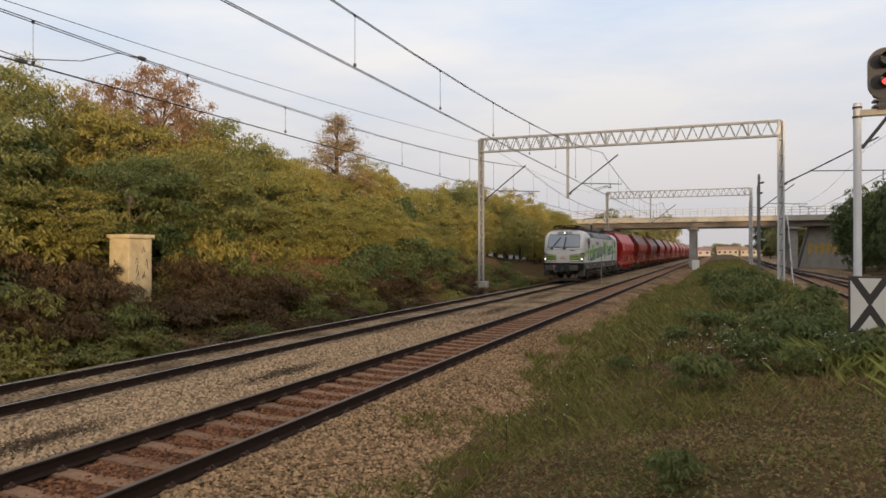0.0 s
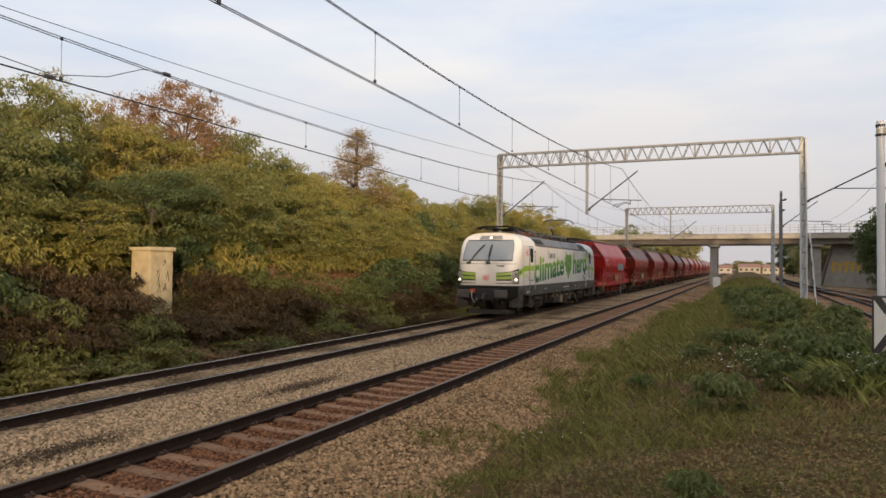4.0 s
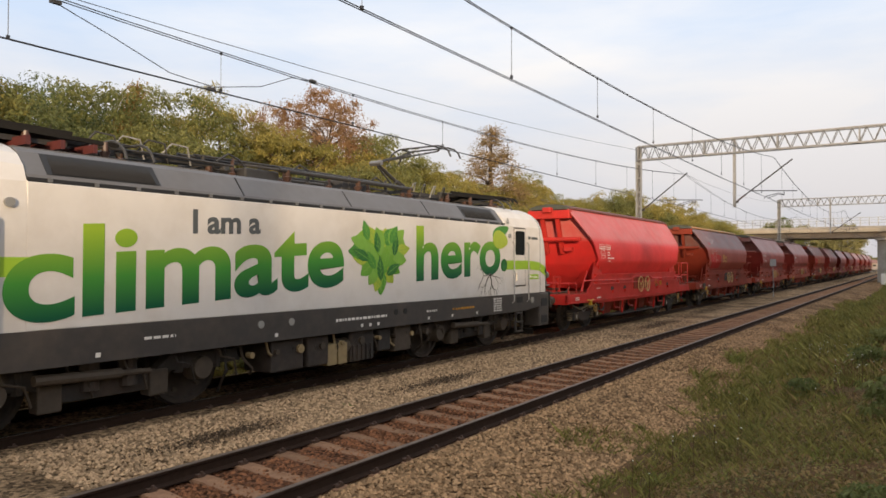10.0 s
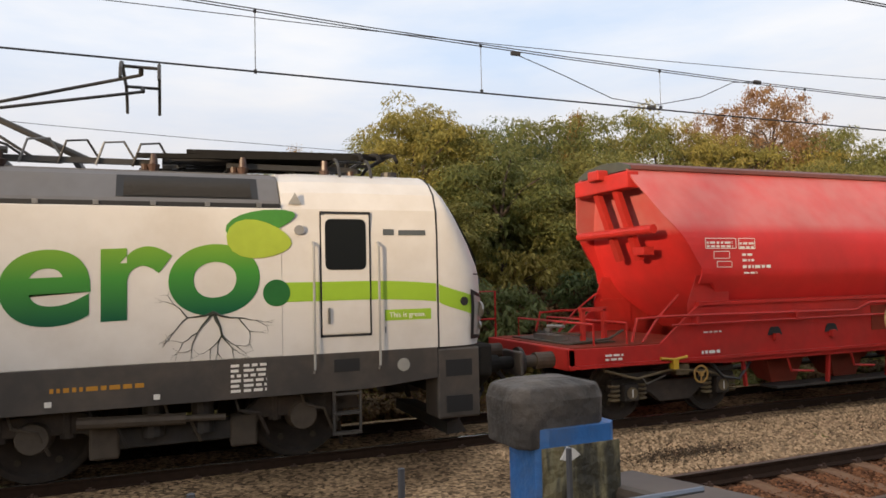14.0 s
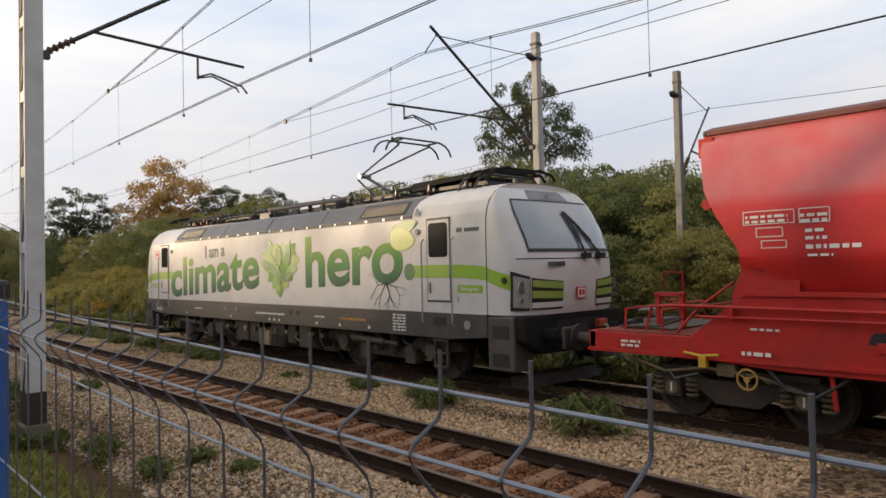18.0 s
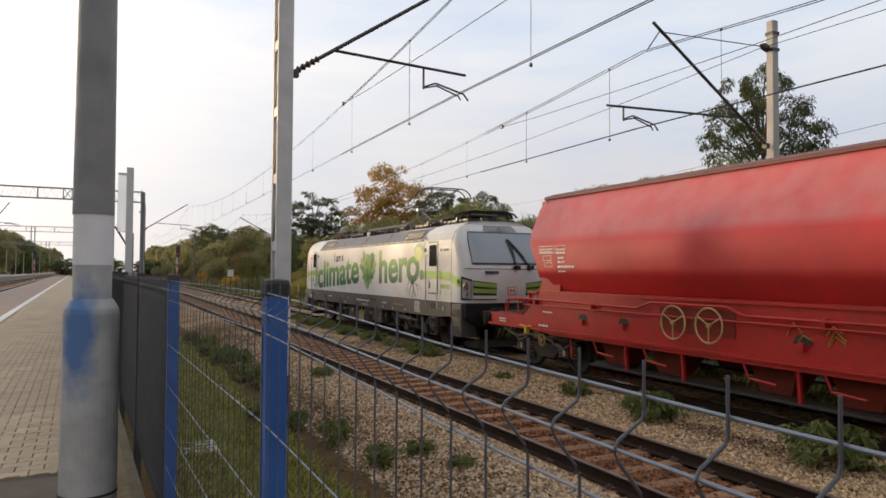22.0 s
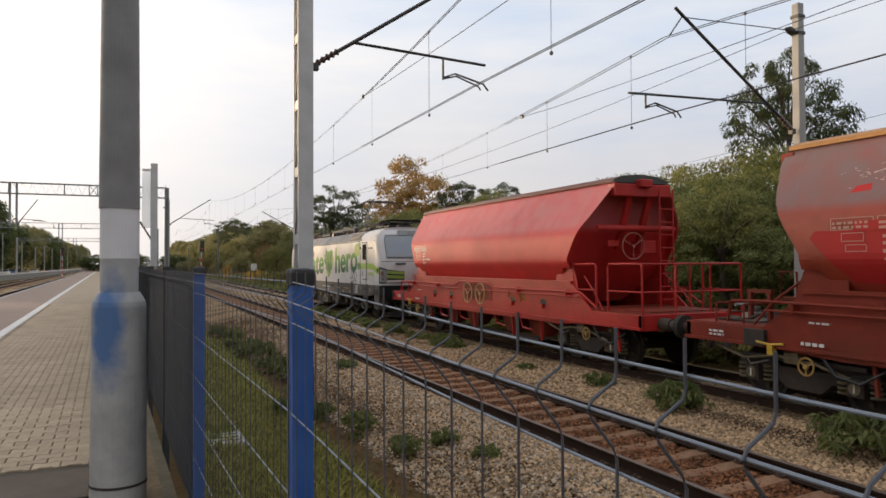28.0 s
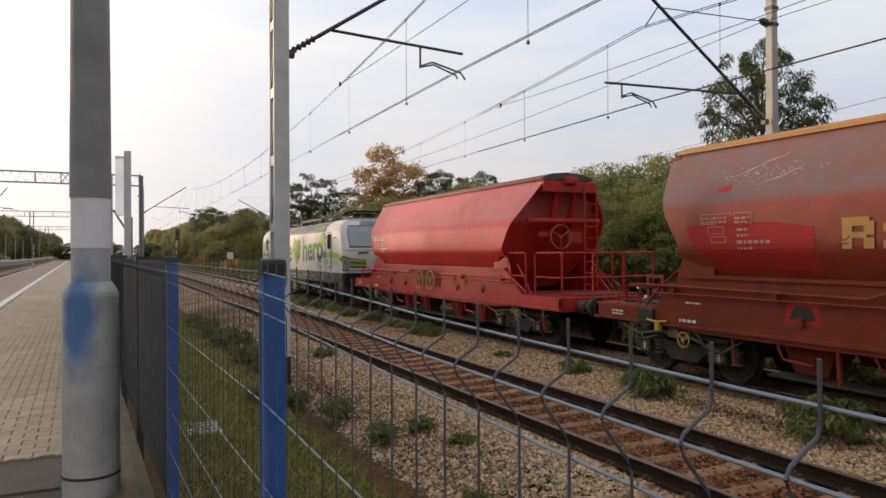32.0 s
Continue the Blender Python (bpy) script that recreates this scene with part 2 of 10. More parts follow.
def streak(m, scale, stops):
    """Runs and stains drawn out along z, through several colours."""
    n, l = m.node_tree.nodes, m.node_tree.links
    co, mp, no, ramp = (n.new(k) for k in ("ShaderNodeTexCoord", "ShaderNodeMapping", "ShaderNodeTexNoise", "ShaderNodeValToRGB"))
    mp.inputs["Scale"].default_value = scale
    no.inputs["Scale"].default_value, no.inputs["Detail"].default_value = 1.0, 5.0
    while len(ramp.color_ramp.elements) < len(stops):
        ramp.color_ramp.elements.new(0.5)
    for e, (p, c) in zip(ramp.color_ramp.elements, stops):
        e.position, e.color = p, (*c, 1)
    l.new(co.outputs["Object"], mp.inputs["Vector"])
    l.new(mp.outputs["Vector"], no.inputs["Vector"])
    l.new(no.outputs["Fac"], ramp.inputs["Fac"])
    l.new(ramp.outputs["Color"], n["Principled BSDF"].inputs["Base Color"])


def dust_and_sheen(m, z0, z1, amount, color):
    """Settled dust and a painted sky sheen over the upper, sloping part of a wagon body."""
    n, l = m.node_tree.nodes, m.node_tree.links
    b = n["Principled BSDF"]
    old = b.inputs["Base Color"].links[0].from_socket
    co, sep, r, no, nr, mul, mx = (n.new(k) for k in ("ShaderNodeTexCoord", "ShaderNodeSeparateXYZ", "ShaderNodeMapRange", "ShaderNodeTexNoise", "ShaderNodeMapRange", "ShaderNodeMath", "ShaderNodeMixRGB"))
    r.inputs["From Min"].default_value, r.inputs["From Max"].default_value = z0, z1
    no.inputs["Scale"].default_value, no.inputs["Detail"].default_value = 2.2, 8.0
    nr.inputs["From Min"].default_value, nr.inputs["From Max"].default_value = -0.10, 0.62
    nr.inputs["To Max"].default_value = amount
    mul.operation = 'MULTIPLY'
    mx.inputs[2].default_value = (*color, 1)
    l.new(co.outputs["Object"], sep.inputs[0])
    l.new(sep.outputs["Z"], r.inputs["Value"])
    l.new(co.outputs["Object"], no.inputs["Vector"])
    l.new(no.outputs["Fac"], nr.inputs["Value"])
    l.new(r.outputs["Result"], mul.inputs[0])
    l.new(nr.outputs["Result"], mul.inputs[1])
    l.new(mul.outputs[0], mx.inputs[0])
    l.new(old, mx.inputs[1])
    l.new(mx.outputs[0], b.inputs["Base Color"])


WHITE = mat("loco_white_paint", (0.60, 0.58, 0.56), 0.42, vary=0.04, scale=3, stain=0.42, stain_scale=0.9, tint=(0.43, 0.385, 0.335), spec=0.4, bump=0.04, bump_scale=1.6)
SKIRT = mat("loco_grey_skirt", (0.046, 0.041, 0.038), 0.5, vary=0.1, stain=0.35, stain_scale=1.5, tint=(0.13, 0.10, 0.075))
ROOFGREY = mat("loco_roof_grey", (0.11, 0.11, 0.118), 0.5, vary=0.08, stain=0.3, tint=(0.10, 0.09, 0.08))
UNDER = mat("underframe_dark", (0.021, 0.018, 0.016), 0.75, vary=0.3, scale=9, stain=0.5, tint=(0.075, 0.05, 0.035), bump=0.2)
# near-black; on the buffer beam it stands in for shade below the nose
FRONT_DARK = mat("buffer_beam_black", (0.012, 0.011, 0.010), 0.8, vary=0.3, scale=9, spec=0.2)
# dusty tan with the low sun's ochre light put into the colour
BOGIE_SUNLIT_TAN = mat("bogie_dusty_sunlit_tan", (0.15, 0.112, 0.062), 0.75, vary=0.25, scale=9, stain=0.6, stain_scale=4, tint=(0.04, 0.032, 0.025), bump=0.2)
KERB = mat("mossy_kerb", (0.14, 0.115, 0.075), 0.95, vary=0.25, scale=9, stain=0.6, stain_scale=3, tint=(0.06, 0.065, 0.025), bump=0.3)
# lit copy of the underframe colour, for parts that catch the light
UNDERLIT = mat("underframe_lit_brown", (0.058, 0.043, 0.030), 0.7, vary=0.25, scale=9, stain=0.5, tint=(0.05, 0.04, 0.03), bump=0.2)
BLACK = mat("black_rubber", (0.012, 0.012, 0.013), 0.55, vary=0.1)
GLASS_DARK = mat("dark_glass", (0.012, 0.014, 0.016), 0.12, vary=0.0, spec=0.25)
SCREEN = mat("windscreen_glass", (0.16, 0.18, 0.20), 0.05, vary=0.03, spec=1.0, coat=0.6)
LIME = mat("lime_stripe", (0.27, 0.44, 0.035), 0.35, vary=0.04)
LIME_DARK = mat("lime_grille", (0.25, 0.35, 0.07), 0.5, vary=0.08)
LAMP_ON = mat("headlight_lit", (0.9, 0.85, 0.7), 0.2, emit=(1.0, 0.86, 0.62), glow=3.2)
LAMP_OFF = mat("headlight_glass", (0.30, 0.295, 0.28), 0.10, vary=0.1, spec=0.8)
LOGO_RED = mat("logo_red", (0.50, 0.025, 0.03), 0.4, vary=0.03)
PAINT_WHITE = mat("white_marking", (0.68, 0.66, 0.62), 0.5, vary=0.08)
PAINT_GREYWHITE = mat("pale_scratch", (0.62, 0.52, 0.47), 0.6, vary=0.1)
PAINT_GREY = mat("grey_marking", (0.075, 0.085, 0.09), 0.5, vary=0.05)
PAINT_ORANGE = mat("orange_marking", (0.42, 0.20, 0.02), 0.5, vary=0.08)
STEEL = mat("bare_steel", (0.28, 0.27, 0.26), 0.38, metal=0.8, vary=0.12, scale=20)
DARKSTEEL = mat("dark_steel", (0.045, 0.043, 0.042), 0.5, metal=0.3, vary=0.2, scale=14)
REDROOF = mat("roof_gear_red", (0.075, 0.016, 0.014), 0.6, vary=0.2)
SOCKET_RED = mat("socket_orange_red", (0.36, 0.060, 0.025), 0.55, vary=0.1)
INSUL = mat("insulator_brown", (0.07, 0.04, 0.03), 0.3, vary=0.1)
GREEN_TEXT = gradient_mat("green_foil", (0.004, 0.080, 0.036), (0.250, 0.385, 0.026), 1.84, 2.96, 0.057, (0.045, 0.215, 0.030))
GREEN_HERO = gradient_mat("green_foil_second", (0.004, 0.080, 0.036), (0.250, 0.385, 0.026), 1.76, 2.90, 0.034, (0.045, 0.215, 0.030))
LEAF_FOIL = gradient_mat("leaf_foil", (0.060, 0.245, 0.030), (0.235, 0.41, 0.060), 1.6, 3.1)
LEAF_FOIL_DARK = mat("leaf_foil_dark", (0.055, 0.21, 0.035), 0.35, vary=0.15)
LEAF_FOIL_YELLOW = mat("leaf_foil_yellow", (0.32, 0.41, 0.045), 0.35, vary=0.1)
ROOT_LEAF = mat("leaf_foil_deep", (0.02, 0.12, 0.03), 0.35, vary=0.1)
OLIVE_GEAR = mat("roof_gear_olive", (0.12, 0.10, 0.045), 0.6, vary=0.15)
LEAF_FOIL_PALE = mat("leaf_foil_pale", (0.165, 0.35, 0.055), 0.35, vary=0.12)
ROOT_FOIL = mat("root_foil", (0.035, 0.04, 0.03), 0.4, vary=0.1)
WAGON_RED = mat("wagon_red", (0.53, 0.024, 0.023), 0.50, vary=0.10, scale=2.5, stain=0.40, stain_scale=0.8, tint=(0.26, 0.032, 0.028), spec=0.36, bump=0.06, bump_scale=1.3)
WAGON_FRAME_RED = mat("wagon_frame_red", (0.42, 0.024, 0.020), 0.45, spec=0.25, vary=0.12, stain=0.4, stain_scale=1.6, tint=(0.20, 0.035, 0.025))
WAGON_RUST = mat("wagon_weathered_red", (0.27, 0.036, 0.018), 0.5, spec=0.35, vary=0.16, scale=3, stain=0.5, stain_scale=0.7, tint=(0.18, 0.036, 0.018))
WAGON_RUST2 = mat("wagon_brown_red", (0.215, 0.031, 0.016), 0.65, spec=0.2, vary=0.16, scale=3, stain=0.6, stain_scale=0.8, tint=(0.10, 0.035, 0.022))
WAGON_DULL = mat("wagon_dull_red", (0.30, 0.036, 0.027), 0.45, vary=0.14, scale=3, stain=0.55, stain_scale=0.8, tint=(0.17, 0.035, 0.025))
# paler above the fold: dust, with the sky's sheen mixed into the colour
dust_and_sheen(WAGON_RED, 2.93, 3.10, 0.58, (0.44, 0.20, 0.195))
dust_and_sheen(WAGON_RUST, 2.96, 3.10, 1.0, (0.165, 0.100, 0.098))
dust_and_sheen(WAGON_DULL, 2.93, 3.10, 0.85, (0.27, 0.155, 0.145))
WAGON_PATCH = mat("wagon_fresh_patch", (0.40, 0.022, 0.022), 0.6, vary=0.08, scale=4, stain=0.4, stain_scale=2.0, tint=(0.24, 0.03, 0.022), spec=0.2)
ROOF_BROWN = mat("wagon_roof_brown", (0.12, 0.030, 0.020), 0.6, vary=0.2, stain=0.4, tint=(0.06, 0.03, 0.02))
ROOF_OCHRE = mat("wagon_roof_ochre", (0.33, 0.15, 0.030), 0.6, vary=0.15, stain=0.3, tint=(0.15, 0.07, 0.03))
HATCH_GREY = mat("hatch_dark_green", (0.05, 0.055, 0.045), 0.6, vary=0.2)
YELLOW_DUST = mat("release_wheel_ochre", (0.34, 0.20, 0.05), 0.6, vary=0.15, stain=0.4, stain_scale=8, tint=(0.16, 0.10, 0.05))
YELLOW = mat("hook_yellow", (0.50, 0.30, 0.02), 0.5, vary=0.1)
WHEEL_ROSE = mat("handwheel_faded_red", (0.30, 0.10, 0.075), 0.6, vary=0.15)
WHEEL_CREAM = mat("handwheel_cream", (0.42, 0.27, 0.11), 0.55, vary=0.12)
RAIL_SIDE = mat("rail_rust", (0.030, 0.017, 0.011), 0.9, spec=0.15, vary=0.2, scale=12, stain=0.4, tint=(0.03, 0.02, 0.016), bump=0.15)
RAIL_TOP = mat("rail_polished", (0.40, 0.39, 0.38), 0.22, metal=0.85, vary=0.06, scale=15)
RAIL_DULL = mat("rail_top_dull", (0.13, 0.095, 0.072), 0.5, metal=0.35, vary=0.18, scale=15, stain=0.4, stain_scale=3, tint=(0.07, 0.045, 0.032))
SLEEPER = mat("sleeper_concrete", (0.26, 0.150, 0.088), 0.9, vary=0.2, scale=14, stain=0.7, stain_scale=5, tint=(0.17, 0.085, 0.05), per_object=0.18, bump=0.3, spec=0.15)
CLIP = mat("rail_fastening", (0.075, 0.042, 0.028), 0.75, vary=0.2)
ACRYLIC = mat("sign_acrylic", (0.85, 0.86, 0.86), 0.35, vary=0.03)
ACRYLIC.node_tree.nodes["Principled BSDF"].inputs["Transmission Weight"].default_value = 0.75
ACRYLIC.node_tree.nodes["Principled BSDF"].inputs["IOR"].default_value = 1.05
GALV_DARK = mat("old_mast_steel", (0.13, 0.13, 0.128), 0.6, metal=0.2, vary=0.12, scale=5, stain=0.3, tint=(0.09, 0.085, 0.075))
GALV = mat("galvanised_mast", (0.25, 0.255, 0.26), 0.5, metal=0.25, vary=0.1, scale=5, stain=0.3, tint=(0.17, 0.165, 0.15))
CONCRETE = mat("concrete_pole", (0.36, 0.35, 0.33), 0.85, vary=0.12, scale=8, stain=0.4, stain_scale=2.0, tint=(0.20, 0.19, 0.17), bump=0.15)
CONCRETE_D = mat("concrete_old", (0.30, 0.28, 0.25), 0.9, vary=0.15, scale=5, stain=0.5, tint=(0.16, 0.14, 0.12), bump=0.2)
GIRDER_DARK = mat("girder_dark_steel", (0.17, 0.145, 0.12), 0.75, vary=0.12, scale=2, stain=0.4, tint=(0.10, 0.08, 0.065))
BRIDGE_PAINT = mat("bridge_girder", (0.33, 0.29, 0.23), 0.75, vary=0.1, scale=2, stain=0.4, tint=(0.26, 0.21, 0.16))
HOUSE_PALE = mat("house_render", (0.40, 0.34, 0.30), 0.85, vary=0.08, stain=0.3, tint=(0.4, 0.33, 0.27))
ROOF_TILE = mat("house_roof_tile", (0.24, 0.13, 0.10), 0.8, vary=0.15, stain=0.3, tint=(0.14, 0.08, 0.06))
WIRE = mat("overhead_wire", (0.035, 0.036, 0.042), 0.5, metal=0.4, vary=0.1)
BLUE = mat("fence_blue", (0.016, 0.085, 0.30), 0.38, vary=0.1, scale=8, stain=0.3, stain_scale=5, tint=(0.05, 0.13, 0.34), coat=0.1)
BLUE_OLD = mat("fence_blue_scuffed", (0.03, 0.13, 0.36), 0.5, vary=0.15, scale=14, stain=0.8, stain_scale=22, tint=(0.08, 0.10, 0.13), bump=0.2, bump_scale=60)
PEELED = mat("peeled_paint", (0.24, 0.19, 0.10), 0.7, vary=0.3, scale=30, bump=0.5, bump_scale=70)
streak(PEELED, (55, 55, 11), ((0.30, (0.012, 0.013, 0.012)), (0.43, (0.045, 0.040, 0.025)), (0.52, (0.20, 0.175, 0.095)), (0.60, (0.10, 0.075, 0.030)), (0.70, (0.13, 0.23, 0.33))))
# cross wires: the glint of the sky is put into this paler blue
WIREBLUE = mat("fence_wire", (0.165, 0.195, 0.245), 0.42, metal=0.35, vary=0.2, scale=8, stain=0.4, stain_scale=4, tint=(0.10, 0.11, 0.12))
WIREBROWN = mat("fence_wire_weathered", (0.085, 0.090, 0.105), 0.55, metal=0.2, vary=0.25, scale=8, stain=0.6, stain_scale=3, tint=(0.060, 0.048, 0.040))
WIREDARK = mat("fence_wire_dark", (0.045, 0.047, 0.05), 0.6, vary=0.25, scale=8)
SCREEN_DARK = mat("fence_screen", (0.019, 0.029, 0.050), 0.7, vary=0.15, scale=3, stain=0.4, stain_scale=1.5, tint=(0.03, 0.032, 0.035))
CAP_WORN = mat("post_cap_dusty", (0.045, 0.038, 0.033), 0.75, vary=0.4, scale=30, stain=0.8, stain_scale=18, tint=(0.135, 0.112, 0.092), bump=0.4, bump_scale=60)
CAP = mat("post_cap_black", (0.022, 0.022, 0.023), 0.7, vary=0.3, scale=25, bump=0.2)
MAST_PALE = mat("mast_pale_paint", (0.50, 0.50, 0.49), 0.6, vary=0.08, scale=5, stain=0.35, stain_scale=1.6, tint=(0.30, 0.29, 0.27))
LAMP_GREY = mat("lamp_post_grey", (0.30, 0.30, 0.295), 0.6, vary=0.1, scale=5, stain=0.4, stain_scale=2.4, tint=(0.21, 0.20, 0.185))
LAMP_DARK = mat("lamp_post_dark", (0.21, 0.21, 0.208), 0.6, vary=0.1, scale=5, stain=0.4, stain_scale=2.4, tint=(0.12, 0.115, 0.11))
LAMP_WHITE = mat("lamp_post_white", (0.62, 0.62, 0.63), 0.55, vary=0.05, scale=9, stain=0.2, tint=(0.48, 0.47, 0.45))
LAMP_BLUE = mat("lamp_post_smeared", (0.37, 0.37, 0.36), 0.7, vary=0.14, scale=5, stain=0.6, stain_scale=3.0, tint=(0.20, 0.20, 0.195))
smear(LAMP_BLUE, (0.075, 0.14, 1.86), (0.12, 0.12, 0.42), (0.075, 0.150, 0.31))
PAVER = mat("paver_beige", (0.40, 0.31, 0.21), 0.85, vary=0.1, scale=30, stain=0.3, stain_scale=1.0, tint=(0.20, 0.16, 0.115), per_object=0.14, per_island=0.12, bump=0.25, bump_scale=150)
SAND = mat("joint_sand", (0.200, 0.140, 0.078), 0.95, vary=0.35, scale=14, stain=0.6, stain_scale=5, tint=(0.095, 0.080, 0.040), bump=0.5, bump_scale=60)
PAVER_RED = mat("paver_red", (0.27, 0.195, 0.155), 0.85, vary=0.1, scale=30, stain=0.3, tint=(0.20, 0.14, 0.11), bump=0.2)
JOINT = mat("paving_joint", (0.075, 0.058, 0.042), 0.95, vary=0.2, scale=20)
LINE_WHITE = mat("platform_line", (0.62, 0.60, 0.57), 0.7, vary=0.08, scale=12, stain=0.3, tint=(0.42, 0.38, 0.33))
STONE = mat("ballast_stone", (0.385, 0.265, 0.158), 0.95, spec=0.12, vary=0.15, scale=25, per_island=0.50, bump=0.3, bump_scale=90)
STONE_BROWN = mat("ballast_earthy_stone", (0.300, 0.190, 0.102), 0.95, spec=0.12, vary=0.15, scale=25, per_island=0.55, bump=0.3, bump_scale=90)
STONE_RED = mat("ballast_rusty_stone", (0.185, 0.082, 0.040), 0.95, spec=0.12, vary=0.2, scale=25, per_island=0.65, bump=0.3, bump_scale=90)
SIGN_WHITE = mat("sign_white", (0.60, 0.57, 0.52), 0.5, vary=0.05)
SIGN_BLACK = mat("sign_black", (0.03, 0.025, 0.022), 0.5, vary=0.1)
SIGNAL_DIM = mat("signal_lamp_dim", (0.4, 0.03, 0.02), 0.3, emit=(1.0, 0.10, 0.05), glow=0.08)
SIGNAL_RED = mat("signal_lamp_red", (0.5, 0.02, 0.02), 0.3, emit=(1.0, 0.05, 0.05), glow=1.6)
BOX_CREAM = mat("cabinet_cream", (0.46, 0.37, 0.22), 0.7, vary=0.1, scale=6, stain=0.55, stain_scale=2.4, tint=(0.27, 0.19, 0.10))
BOX_TAN = mat("equipment_tan", (0.27, 0.20, 0.10), 0.7, vary=0.15, stain=0.5, stain_scale=4, tint=(0.12, 0.085, 0.045))
BARK = mat("bark", (0.075, 0.055, 0.042), 0.9, vary=0.3, scale=12, bump=0.5, bump_scale=30)
GREEN_LEAF = leaf_mat("leaves_green", (0.118, 0.145, 0.050), (0.265, 0.240, 0.076))
LIME_LEAF = leaf_mat("leaves_yellow_green", (0.195, 0.195, 0.052), (0.370, 0.290, 0.082))
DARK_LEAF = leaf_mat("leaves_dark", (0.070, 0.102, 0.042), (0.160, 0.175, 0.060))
ORANGE_LEAF = leaf_mat("leaves_orange", (0.31, 0.165, 0.050), (0.25, 0.170, 0.050))
RUST_LEAF = leaf_mat("leaves_rust", (0.30, 0.160, 0.080), (0.27, 0.190, 0.100))
GRASS = leaf_mat("grass_blades", (0.125, 0.145, 0.036), (0.265, 0.220, 0.068), 0.40)
GRASS_DRY = leaf_mat("grass_dry", (0.190, 0.125, 0.052), (0.300, 0.205, 0.090), 0.40)
GRASS_FRESH = leaf_mat("grass_fresh", (0.160, 0.205, 0.045), (0.30, 0.28, 0.085), 0.40)
OAK_LEAF = leaf_mat("leaves_oak", (0.36, 0.205, 0.060), (0.30, 0.225, 0.065))
GOLD_LEAF = leaf_mat("leaves_gold", (0.56, 0.270, 0.045), (0.50, 0.330, 0.060))
WEED_LEAF = leaf_mat("weed_leaves", (0.105, 0.135, 0.043), (0.210, 0.212, 0.070))
BIRCH_LEAF = leaf_mat("leaves_birch", (0.27, 0.215, 0.115), (0.34, 0.225, 0.110))
WOOD_LEAF = leaf_mat("leaves_far_wood", (0.205, 0.215, 0.095), (0.34, 0.295, 0.125))
STONE_GREY = mat("ballast_grey_stone", (0.36, 0.295, 0.225), 0.95, spec=0.12, vary=0.15, scale=25, per_island=0.6, bump=0.3, bump_scale=90)
DEAD = leaf_mat("dead_weeds", (0.105, 0.072, 0.050), (0.150, 0.108, 0.070), 0.4)
ROBINIA_LEAF = leaf_mat("leaves_locust", (0.050, 0.068, 0.032), (0.100, 0.115, 0.046))
DRY = leaf_mat("dry_stalks", (0.085, 0.056, 0.032), (0.165, 0.105, 0.048), 0.35)
FLOWER = mat("flower_white", (0.62, 0.62, 0.52), 0.7, vary=0.1)


